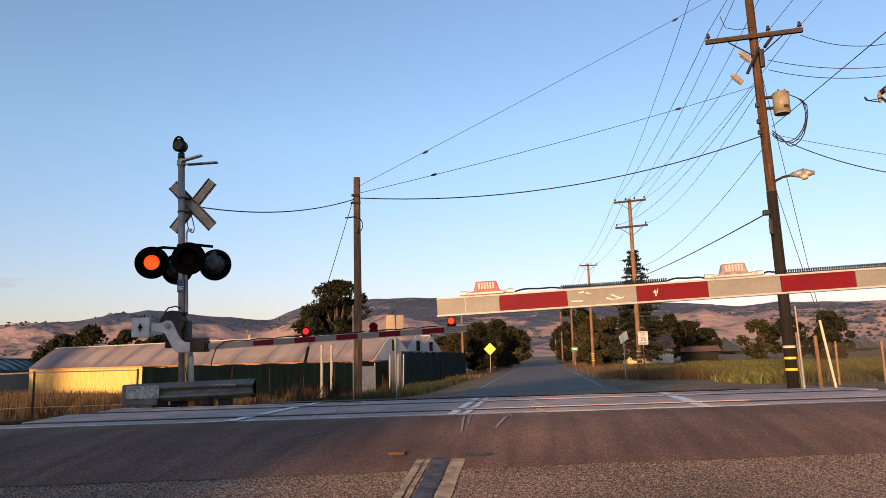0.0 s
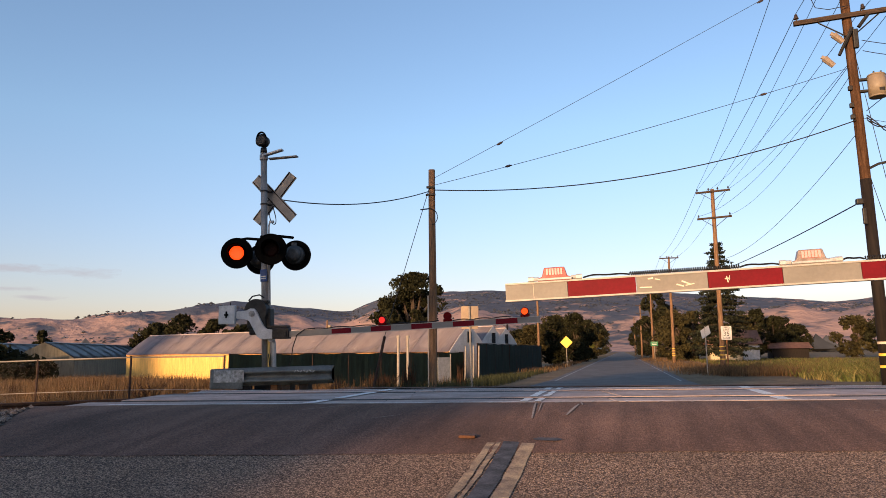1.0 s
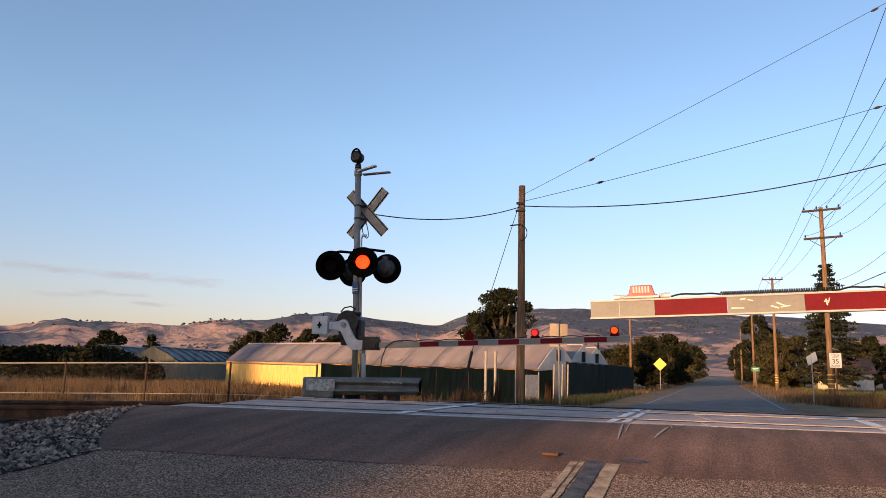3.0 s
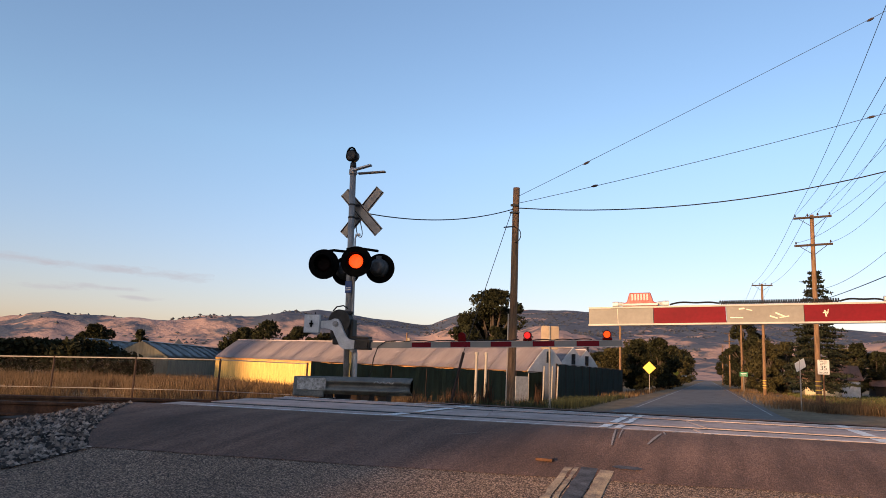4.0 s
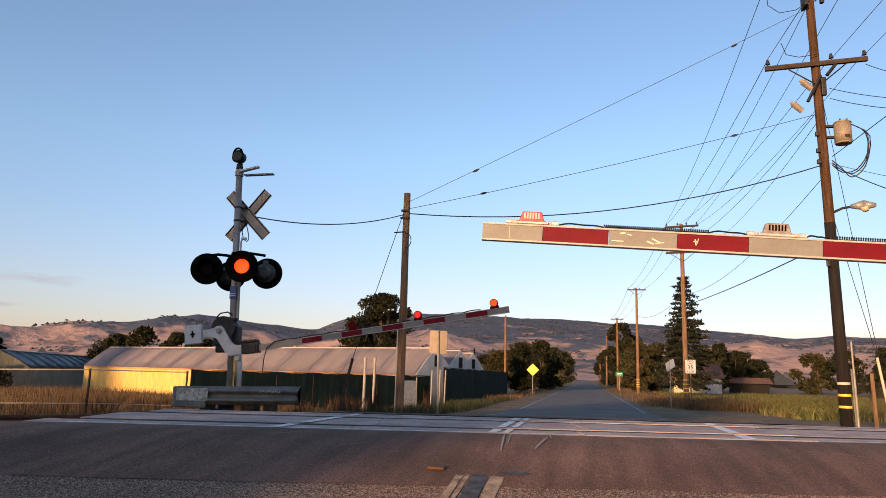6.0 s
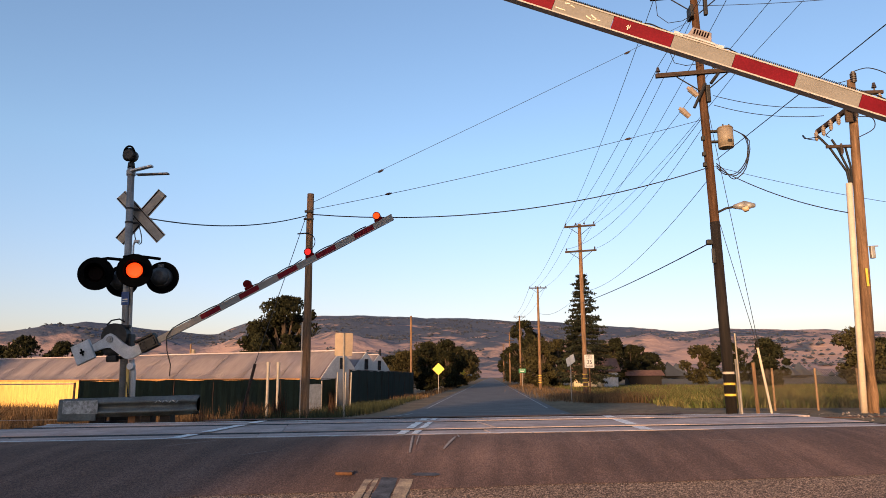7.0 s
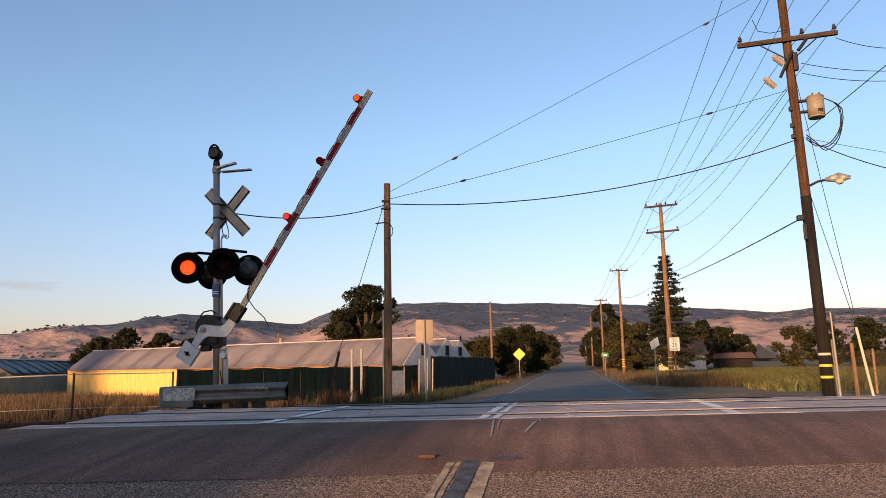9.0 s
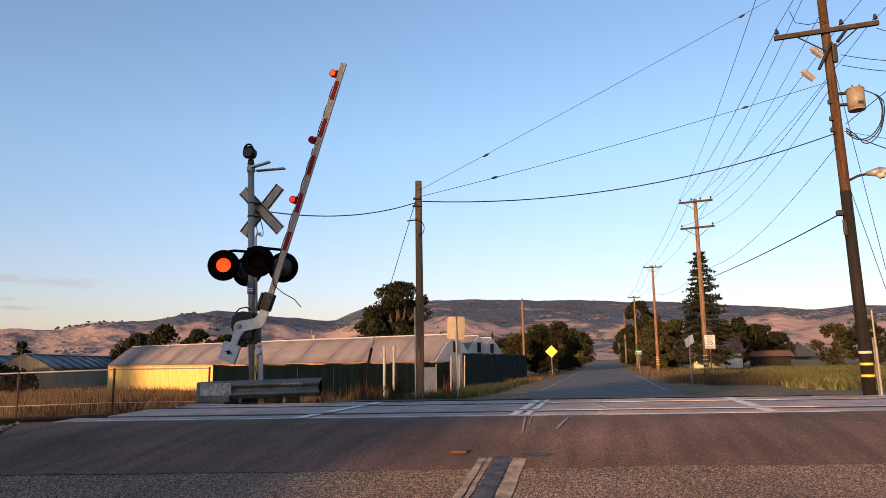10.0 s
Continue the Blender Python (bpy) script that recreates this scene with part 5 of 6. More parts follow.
# ================= fences =================
def chain_fence(name, pts, z0f, h, post_mt, label, spacing, rail=True, mesh=True, mid=True, mesh_r=0.0028, pitch=0.075, wire_mt="chain"):
    f = thing(name, Matrix(), label, "fence")
    a, b = Vector(pts[0]).to_3d(), Vector(pts[1]).to_3d()
    L = (b - a).length
    n = int(L / spacing)
    d = (b - a).normalized()
    tops = []
    for k in range(n + 1):
        q = a + d * (spacing * k)
        zb = z0f(q.x, q.y)
        part("post", rod(bmesh.new(), (q.x, q.y, zb - 0.2), (q.x, q.y, zb + h + 0.04), 0.034, n=8), post_mt, f)
        tops.append(Vector((q.x, q.y, zb + h)))
    if rail:
        part("top_rail", tube(bmesh.new(), tops, 0.022, 6), "post_metal", f, "pale tubular top rail")
    if mid:
        part("mid_wire", tube(bmesh.new(), [t - Vector((0, 0, h * 0.68)) for t in tops], 0.013, 5), "post_metal", f, "pale tension wire")
    if mesh:
        vs, fs = [], []
        m = int(L / pitch)
        nrm = Vector((-d.y, d.x, 0))
        for k in range(-int(h / pitch), m):
            for sgn in (1, -1):
                s0 = k * pitch if sgn > 0 else k * pitch + h
                s1 = k * pitch + h if sgn > 0 else k * pitch
                if min(s0, s1) < 0 or max(s0, s1) > spacing * n:
                    continue
                q0, q1 = a + d * s0, a + d * s1
                z0, z1 = z0f(q0.x, q0.y), z0f(q1.x, q1.y) + h
                side = d * mesh_r
                i = len(vs)
                off = nrm * (0.004 * sgn)
                vs += [tuple(Vector((q0.x, q0.y, z0)) - side + off), tuple(Vector((q0.x, q0.y, z0)) + side + off), tuple(Vector((q1.x, q1.y, z1)) + side + off), tuple(Vector((q1.x, q1.y, z1)) - side + off)]
                fs.append((i, i + 1, i + 2, i + 3))
        w_ = raw("wire_mesh", vs, fs, wire_mt, f)
        tagged(w_, "diamond chain-link wire", kind="stuff")
    return f


chain_fence("chain_link_fence", ((-36.2, 15.07), (-11.7, 20.77)), lambda x, y: -0.75 + 0.03 * min(0, x + 16), 1.53, "fence_rust", "rust-posted chain-link fence with a pale top rail along the dry grass", 3.05, mesh_r=0.0004, pitch=0.10)
# wire widened and darkened so the mesh stands for shade on the field behind
chain_fence("chain_link_fence", ((7.0, 21.6), (22.0, 25.1)), lambda x, y: -0.15, 1.23, "tan_post", "low chain-link fence, mesh darkened for field shade, on rust-tan posts before the green field", 1.42, rail=False, mid=False, mesh_r=0.0052, pitch=0.06, wire_mt="chain_dark")


def screen_fence(pts, ztop, zbot, label, spacing=2.4):
    f = thing("screened_fence", Matrix(), label, "fence", "screened fences")
    a, b = Vector((*pts[0], 0)), Vector((*pts[1], 0))
    L = (b - a).length
    n = max(1, round(L / spacing))
    rng = random.Random(int(L * 10))
    for k in range(n):
        bm = bmesh.new()
        cols, rows_ = 10, 6
        grid = []
        for i in range(cols + 1):
            t = (k + i / cols) / n
            q = a.lerp(b, t)
            nr = Vector((-(b - a).y, (b - a).x, 0)).normalized()
            sag = 0.05 * math.sin(math.pi * i / cols)
            col = []
            for j in range(rows_ + 1):
                s_ = j / rows_
                off = nr * (0.035 * noise.noise((t * 40, s_ * 2.0, L)))
                z = zbot + (ztop - sag * rng.uniform(0.6, 1.0) - zbot) * s_
                col.append(bm.verts.new(q + off + Vector((0, 0, z))))
            grid.append(col)
        for i in range(cols):
            for j in range(rows_):
                bm.faces.new((grid[i][j], grid[i + 1][j], grid[i + 1][j + 1], grid[i][j + 1]))
        bmesh.ops.solidify(bm, geom=bm.faces[:], thickness=0.008)
        part("cloth_panel", bm, "screen", f, "dark green windscreen cloth")
    for k in range(n + 1):
        q = a.lerp(b, k / n)
        part("post", rod(bmesh.new(), (q.x, q.y + 0.05, zbot - 0.3), (q.x, q.y + 0.05, ztop + 0.03), 0.03, n=6), "fence_rust", f)
    part("top_wire", tube(bmesh.new(), [(a.x, a.y, ztop), (b.x, b.y, ztop)], 0.02, 5), "fence_rust", f)
    return f


screen_fence(((-17.9, 30.0), (-9.9, 45.0)), 0.86, -1.5, "dark green screened fence in front of the greenhouses")
screen_fence(((-8.7, 43.5), (-7.4, 68.0)), 1.40, -0.75, "dark green screened fence running along the road")
s = thing("gate_panel", Matrix.Translation((-10.6, 42.6, 0)) @ Matrix.Rotation(radians(60), 4, "Z"), "grey sheet gate panel in the screened fence", "gate")
part("panel", block(bmesh.new(), 0, 0, -0.25, 1.1, 0.04, 1.6, 0.01), "box_grey", s)
part("panel_frame", block(bmesh.new(), 0.58, 0, -0.2, 0.06, 0.06, 1.9, 0.01), "post_metal", s)
for x, y in ((-8.9, 43.2), (-8.6, 43.4), (-9.5, 43.6)):
    tagged(part("metal_post", rod(bmesh.new(), (x, y, -0.9), (x + 0.05, y, 1.25), 0.045, n=8), "post_metal"), "thin pale post at the fence corner", "post", "fence corner posts")


# ================= greenhouses and house =================
def greenhouse(name, a, b, half, z0, ze, zr, label, roof="gh_roof", wall="gh_wall", gable="gh_gable", door=True):
    """Gabled shed whose ridge runs from a to b."""
    a, b = Vector((*a, 0)), Vector((*b, 0))
    d = (b - a).normalized()
    nrm = Vector((-d.y, d.x, 0))
    L = (b - a).length
    m = Matrix.Translation(a) @ Matrix.Rotation(math.atan2(d.y, d.x), 4, "Z")
    s = thing(name, m, label, "greenhouse", "greenhouses")
    for sg in (1, -1):
        n = max(2, int(L / 3.2))
        for k in range(n):
            x0, x1 = L * k / n, L * (k + 1) / n
            bm = bmesh.new()
            rows_ = []
            for i in range(5):
                t = i / 4
                yy = sg * (half + 0.15) * (1 - t)
                zz = ze - 0.05 + (zr - ze + 0.05) * t + 0.10 * math.sin(math.pi * t)
                rows_.append([bm.verts.new((x, yy, zz + 0.012 * noise.noise((x * 3, yy, sg)))) for x in np.linspace(x0 + 0.015, x1 - 0.015, 4)])
            for r, q in zip(rows_, rows_[1:]):
                for i in range(3):
                    bm.faces.new((r[i], r[i + 1], q[i + 1], q[i]))
            bmesh.ops.solidify(bm, geom=bm.faces[:], thickness=0.03)
            part("roof_panel", bm, roof, s, smooth=True)
        n = max(2, int(L / 2.4))
        for k in range(n):
            x0, x1 = L * k / n, L * (k + 1) / n
            part("wall_panel", block(bmesh.new(), (x0 + x1) / 2, sg * half, (z0 + ze) / 2 - 0.03, x1 - x0 - 0.012, 0.05, ze - z0), wall, s)
        part("eave_board", block(bmesh.new(), L / 2, sg * (half + 0.06), ze - 0.12, L, 0.05, 0.16), "gh_timber", s, "eave board with the low sun's orange in its colour")
    for x in (0.0, L):
        bm = bmesh.new()
        slab(bm, [(-half, z0), (half, z0), (half, ze), (half * 0.5, ze + (zr - ze) * 0.56), (0, zr), (-half * 0.5, ze + (zr - ze) * 0.56), (-half, ze)], 0.05, "x")
        g = part("gable", bm, gable, s, "pale gable end")
        g.matrix_basis = Matrix.Translation((x, 0, 0))
        if door:
            part("vent", block(bmesh.new(), 0.03 if x == 0 else 0.05, 0, ze + (zr - ze) * 0.52, 0.06, 0.5, (zr - ze) * 0.42), "glassdark", g, "dark open gable vent")
    part("ridge_cap", tube(bmesh.new(), [(0, 0, zr), (L, 0, zr)], 0.06, 6), roof, s)
    return s


greenhouse("greenhouse", (-46.5, 62.8), (-10.3, 48.6), 2.4, -1.5, 0.95, 2.78, "long low greenhouse with cloudy grey roof and sunlit yellow wall")
greenhouse("greenhouse", (-41.0, 65.6), (-9.4, 53.2), 2.4, -1.5, 0.95, 2.80, "second long greenhouse span with pale gable and dark vent")
greenhouse("greenhouse", (-40.0, 70.2), (-9.2, 58.2), 2.4, -1.5, 0.95, 2.80, "third greenhouse span with pale gable")
greenhouse("greenhouse", (-53.6, 56.7), (-72.0, 97.5), 2.75, -1.5, 0.62, 2.15, "grey greenhouse with a cream gable darkened for shade", "gh_roof_old", "gh_old_wall", "gh_old_wall", False)
greenhouse("greenhouse", (-58.9, 54.3), (-77.3, 95.1), 2.75, -1.5, 0.62, 2.15, "old grey-roofed greenhouse further back", "gh_roof_old", "gh_old_wall", "gh_old_wall", False)

s = thing("house", Matrix.Translation((13.6, 97.0, -0.65)), "small cream house with a brown shingle roof among trees", "house")
part("wall", block(bmesh.new(), 0, 0, 1.0, 5.6, 5.0, 2.6), "house_wall", s, "cream rendered walls")
bm = bmesh.new()
slab(bm, [(-3.3, 2.15), (3.3, 2.15), (3.3, 2.25), (0, 3.95), (-3.3, 2.25)], 6.4, "x")
rf = part("roof", bm, "house_roof", s, "brown shingle roof")
rf.matrix_basis = Matrix.Translation((-3.2, 0, 0))
part("lean_to", block(bmesh.new(), 1.9, -2.9, 0.9, 1.8, 1.0, 2.2, 0.02), "box_grey", s)
for x in (-1.8, 0.2):
    part("window", block(bmesh.new(), x, -2.52, 1.4, 0.8, 0.06, 0.9), "glassdark", s)
s = thing("shed", Matrix.Translation((24.6, 118.0, -0.6)), "low brown-roofed shed behind the green field", "shed")
part("wall", block(bmesh.new(), 0, 0, 0.9, 5.0, 4.0, 1.6), "wood_dark", s)
bm = bmesh.new()
slab(bm, [(-2.6, 1.6), (2.6, 1.6), (0, 2.5)], 6.0, "x")
part("roof", bm, "house_roof", s).matrix_basis = Matrix.Translation((-3.0, 0, 0))


# ================= hills =================
RIDGE = [(-75, 1.8), (-51.6, 1.8), (-47.4, 1.8), (-42.5, 1.5), (-40.6, 1.9), (-39.1, 2.6), (-36.6, 3.2), (-34.1, 3.61), (-30.6, 4.16), (-27.9, 3.94), (-25.2, 3.56), (-21.5, 3.40), (-19.1, 4.46), (-16.9, 4.82), (-10.7, 4.97), (-3.4, 4.8), (3.4, 4.43), (9.2, 3.99), (15.1, 3.38), (17.6, 3.6), (24.4, 3.18), (28.8, 2.92), (45, 2.9), (70, 2.4)]


def hill_mesh():
    az = np.linspace(-75, 70, 520)
    rr = np.linspace(1100, 4300, 96)
    e = np.interp(az, [a for a, _ in RIDGE], [b for _, b in RIDGE])
    verts = []
    for r in rr:
        for a, el in zip(az, e):
            x, y = r * math.sin(radians(a)), r * math.cos(radians(a))
            crest = 3500 * math.tan(radians(el))
            t = (r - 1100) / 2400
            n1 = noise.fractal((x * 0.0011, y * 0.0011, 1.7), 0.9, 2.1, 6)
            n2 = noise.fractal((x * 0.0055, y * 0.0055, 4.1), 0.8, 2.1, 6)
            rid = 1 - abs(noise.noise((a * 0.16 + 0.0004 * r, r * 0.0006, 0.5))) * 2
            s_ = max(0.0, min(1.0, t))
            h = crest * (0.06 + 0.94 * s_ ** 1.4) + (n1 * 36 + rid * 20) * min(1, t * 3) * (1 - s_ ** 2) + n2 * 17 * min(1, t * 4) * (1 - 0.6 * s_)
            if t > 1:
                h = crest * (1 - 0.35 * (t - 1)) + n2 * 8
            foot = 34 * math.exp(-((r - 1750) / 420) ** 2) * (0.9 + 0.8 * noise.noise((a * 0.11, 9.0, 0.0)))
            verts.append((x, y, h * min(1, max(0, t * 5)) + max(0, foot) * min(1, t * 5) - 2))
    w = len(az)
    faces = [(r * w + c, r * w + c + 1, (r + 1) * w + c + 1, (r + 1) * w + c) for r in range(len(rr) - 1) for c in range(w - 1)]
    return verts, faces


def hill_material():
    m = bpy.data.materials.new("haze_tinted_hills_with_oak_scrub")
    m.use_nodes = True
    n, l = m.node_tree.nodes, m.node_tree.links
    b = n["Principled BSDF"]
    b.inputs["Roughness"].default_value = 0.95
    b.inputs["Specular IOR Level"].default_value = 0.1
    tc = n.new("ShaderNodeTexCoord")

    def noise_node(scale, detail, rough=0.55):
        a = n.new("ShaderNodeTexNoise")
        a.inputs["Scale"].default_value, a.inputs["Detail"].default_value, a.inputs["Roughness"].default_value = scale, detail, rough
        l.new(tc.outputs["Object"], a.inputs["Vector"])
        return a
    big, mid, spots = noise_node(0.0014, 4), noise_node(0.007, 6, 0.65), noise_node(0.022, 4)
    # scrub is denser high on the ridge
    sep = n.new("ShaderNodeSeparateXYZ")
    l.new(tc.outputs["Object"], sep.inputs[0])
    hm = n.new("ShaderNodeMapRange")
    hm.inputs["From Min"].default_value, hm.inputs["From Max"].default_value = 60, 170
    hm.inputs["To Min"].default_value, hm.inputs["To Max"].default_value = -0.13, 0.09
    l.new(sep.outputs["Z"], hm.inputs["Value"])
    # fewer trees on the eastern slopes
    xm = n.new("ShaderNodeMapRange")
    xm.inputs["From Min"].default_value, xm.inputs["From Max"].default_value = 300, 1100
    xm.inputs["To Min"].default_value, xm.inputs["To Max"].default_value = 0.05, -0.15
    l.new(sep.outputs["X"], xm.inputs["Value"])

    def add(a, bb, op="ADD"):
        q = n.new("ShaderNodeMath")
        q.operation = op
        l.new(a, q.inputs[0])
        if isinstance(bb, float):
            q.inputs[1].default_value = bb
        else:
            l.new(bb, q.inputs[1])
        return q.outputs[0]
    f = add(add(add(add(mid.outputs["Fac"], -0.07), add(big.outputs["Fac"], 0.5, "MULTIPLY")), hm.outputs[0]), xm.outputs[0])
    f = add(f, add(spots.outputs["Fac"], 0.62, "MULTIPLY"))
    # blue-grey distance haze is mixed into these base colours, most of all the scrub
    ramp = n.new("ShaderNodeValToRGB")
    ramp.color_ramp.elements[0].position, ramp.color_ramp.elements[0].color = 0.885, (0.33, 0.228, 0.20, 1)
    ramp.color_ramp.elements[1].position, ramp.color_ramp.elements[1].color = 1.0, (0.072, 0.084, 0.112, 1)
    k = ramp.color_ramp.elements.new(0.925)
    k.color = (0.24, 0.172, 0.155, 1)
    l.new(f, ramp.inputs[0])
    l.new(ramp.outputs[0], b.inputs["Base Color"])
    # gullies and spurs
    gul = noise_node(0.009, 7, 0.6)
    bp = n.new("ShaderNodeBump")
    bp.inputs["Strength"].default_value, bp.inputs["Distance"].default_value = 0.55, 38.0
    l.new(gul.outputs["Fac"], bp.inputs["Height"])
    l.new(bp.outputs[0], b.inputs["Normal"])
    return m


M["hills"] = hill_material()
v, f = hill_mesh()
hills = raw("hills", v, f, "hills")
for q in hills.data.polygons:
    q.use_smooth = True
tagged(hills, "dry golden hills with haze-tinted oak scrub on the horizon", "hills", kind="structure")


# scrub oaks dotted over the hills
rng = np.random.default_rng(11)
hv = np.array([q.co[:] for q in hills.data.vertices])
pick = []
for i in rng.permutation(len(hv)):
    x, y, z = hv[i]
    if z < 14 or math.hypot(x, y) > 3350:
        continue
    k = noise.noise((x * 0.0045, y * 0.0045, 2.0)) + 0.45 * noise.noise((x * 0.016, y * 0.016, 7.0)) + (0.28 if -1500 < x < 500 and z > 110 else 0.0)
    if k > 0.10 + 0.25 * rng.random():
        pick.append(i)
    if len(pick) >= 15000:
        break
OCT = np.array([(1, 0, 0), (0, 1, 0), (-1, 0, 0), (0, -1, 0), (0, 0, 1), (0, 0, -0.4)], float)
OCTF = [(0, 1, 4), (1, 2, 4), (2, 3, 4), (3, 0, 4), (1, 0, 5), (2, 1, 5), (3, 2, 5), (0, 3, 5)]


def lumps(name, centres, sizes, squash, material, label, category, seed, jitter=0.35):
    g = np.random.default_rng(seed)
    n = len(centres)
    a = g.uniform(0, 6.28, n)
    base = np.repeat(OCT[None], n, 0) * (1 + g.uniform(-jitter, jitter, (n, 6, 1)))
    ca, sa = np.cos(a)[:, None], np.sin(a)[:, None]
    x = base[..., 0] * ca - base[..., 1] * sa
    y = base[..., 0] * sa + base[..., 1] * ca
    v = np.stack([x, y, base[..., 2] * squash], -1) * np.asarray(sizes)[:, None, None] + np.asarray(centres)[:, None, :]
    f = (np.array(OCTF)[None] + 6 * np.arange(n)[:, None, None]).reshape(-1, 3)
    ob = raw(name, v.reshape(-1, 3).tolist(), f.tolist(), material)
    return tagged(ob, label, category, kind="stuff")


# haze is painted into the scrub and far trees as a bluish base colour
M["scrub"] = mat("haze_tinted_oak_scrub", (0.055, 0.062, 0.075), 0.95, 0, 0.3, 0.02, island=0.3)
c = hv[pick] + np.c_[rng.uniform(-16, 16, (len(pick), 2)), np.full(len(pick), 1.0)]
lumps("hill_scrub", c, rng.uniform(2.2, 6, len(pick)), 0.7, "scrub", "dark oak scrub tinted blue-grey for haze, scattered over the hills", "scrub", 5)


# ================= trees =================
def leaf_cards(pos, size, seed, elong=1.8, droop=0.0):
    """Small four-cornered leaves, each turned its own way."""
    g = np.random.default_rng(seed)
    n = len(pos)
    d = g.normal(size=(n, 3))
    d[:, 2] -= droop
    d /= np.linalg.norm(d, axis=1)[:, None]
    e = np.cross(d, g.normal(size=(n, 3)))
    e /= np.linalg.norm(e, axis=1)[:, None]
    s = size * g.uniform(0.6, 1.4, n)[:, None]
    v = np.stack([pos - d * s * elong, pos + e * s, pos + d * s * elong, pos - e * s], 1)
    f = np.arange(n)[:, None] * 4 + np.array([[0, 1, 2, 3]])
    return v.reshape(-1, 3), f


def broadleaf(x, y, z0, h, w, seed, leaves=2600, leaf=0.13, mt="leaf", low=0.15, label="dark round-crowned oak tree", group="trees", blobs=44):
    g = np.random.default_rng(seed)
    t = thing("tree", Matrix.Translation((x, y, z0)), label, "tree", group)
    bm = bmesh.new()
    fork = h * 0.30
    tube(bm, [(0, 0, -0.2), (0.05 * w * 0.2, 0, fork * 0.5), (0, 0.02, fork)], 0.035 * h, 8, 0.025 * h)
    cs = []
    for k in range(blobs):
        a = g.uniform(0, 6.28)
        zz = low + (1 - low) * (k + g.uniform(0, 1)) / blobs
        prof = math.sin(math.pi * min(1, (zz - low * 0.6) / (1 - low * 0.6)) ** 0.8) ** 0.6
        rad = w * 0.5 * prof * g.uniform(0.2, 0.95)
        r = w * g.uniform(0.055, 0.155)
        cs.append((rad * math.cos(a), rad * math.sin(a), min(zz * h, h - r * 0.75), r))
        if k % 2 == 0:
            tube(bm, [(0, 0, fork * 0.9), (rad * 0.45 * math.cos(a), rad * 0.45 * math.sin(a), (fork + zz * h) * 0.5), (rad * 0.9 * math.cos(a), rad * 0.9 * math.sin(a), zz * h * 0.97)], 0.016 * h, 5, 0.006 * h)
    part("trunk", bm, "bark", t)
    per = leaves // blobs
    pos = []
    for cx, cy, cz, r in cs:
        d = g.normal(size=(per, 3))
        d /= np.linalg.norm(d, axis=1)[:, None]
        q = d * (r * g.uniform(0.35, 1.12, per) ** 0.6)[:, None] * np.array([1.0, 1.0, 0.78])
        pos.append(q + np.array([cx, cy, cz]))
    pos = np.concatenate(pos)
    pos = pos[pos[:, 2] > 0.05]
    v, f = leaf_cards(pos, leaf, seed + 1)
    cr = raw("crown", v.tolist(), f.tolist(), mt, t)
    tagged(cr, "uneven crown of small dark leaves", kind="stuff")
    return t


def conifer(x, y, z0, h, w, seed, label):
    g = np.random.default_rng(seed)
    t = thing("tree", Matrix.Translation((x, y, z0)), label, "tree", "trees")
    bm = bmesh.new()
    tube(bm, [(0, 0, -0.2), (0, 0, h * 0.5), (0.03, 0, h)], 0.02 * h, 8, 0.02)
    pos = []
    tiers = 26
    for k in range(tiers):
        u = k / tiers
        zz = h * (0.10 + 0.88 * u)
        R = 0.5 * w * (1 - u) ** 0.72 * (1.08 if k % 2 else 0.72) + 0.12
        nb = 9 if u < 0.6 else 6
        for b in range(nb):
            a = 6.28 * (b + g.uniform(-0.3, 0.3)) / nb + k
            r = R * g.uniform(0.6, 1.1)
            rise = 0.22 * r * g.uniform(-0.6, 0.8)
            tip = np.array([r * math.cos(a), r * math.sin(a), zz + rise - 0.10 * r])
            tube(bm, [(0, 0, zz), tuple(tip * np.array([0.5, 0.5, 0]) + np.array([0, 0, zz + rise * 0.4])), tuple(tip)], 0.035, 4, 0.012)
            m = int(24 + 60 * r / (0.5 * w))
            s_ = g.uniform(0.12, 1.0, m) ** 0.7
            q = np.stack([tip[0] * s_, tip[1] * s_, zz + (tip[2] - zz) * s_], 1)
            pos.append(q + g.normal(size=(m, 3)) * np.array([0.13, 0.13, 0.07]))
    part("trunk", bm, "bark", t)
    pos = np.concatenate(pos)
    v, f = leaf_cards(pos, 0.075, seed, 2.0, 0.5)
    tagged(raw("crown", v.tolist(), f.tolist(), "needle", t), "sparse tiers of dark needles", kind="stuff")
    return t


broadleaf(-23.6, 80.0, -1.2, 11.5, 8.6, 1, 15000, 0.10, "leaf", 0.22, "tall dark oak with an uneven crown behind the greenhouses", blobs=60)
broadleaf(-27.0, 80.5, -1.2, 8.2, 5.0, 2, 5000, 0.11, "leaf", 0.3, "dark oak beside the taller one")
for k, (x, y, h, w) in enumerate(((-63.0, 86.0, 6.6, 7.0), (-58.5, 85.0, 7.6, 8.0), (-54.0, 86.0, 6.9, 7.0), (-50.5, 88.0, 6.2, 5.5), (-68.0, 92.0, 6.0, 6.0))):
    broadleaf(x, y, -1.3, h, w, 20 + k, 5000, 0.12, "leaf", 0.05, "dark rounded tree beyond the greenhouses")
broadleaf(-31.0, 98.0, -1.3, 5.2, 4.5, 31, 1200, 0.18, "leaf", 0.2, "small dark tree behind the greenhouse roof")
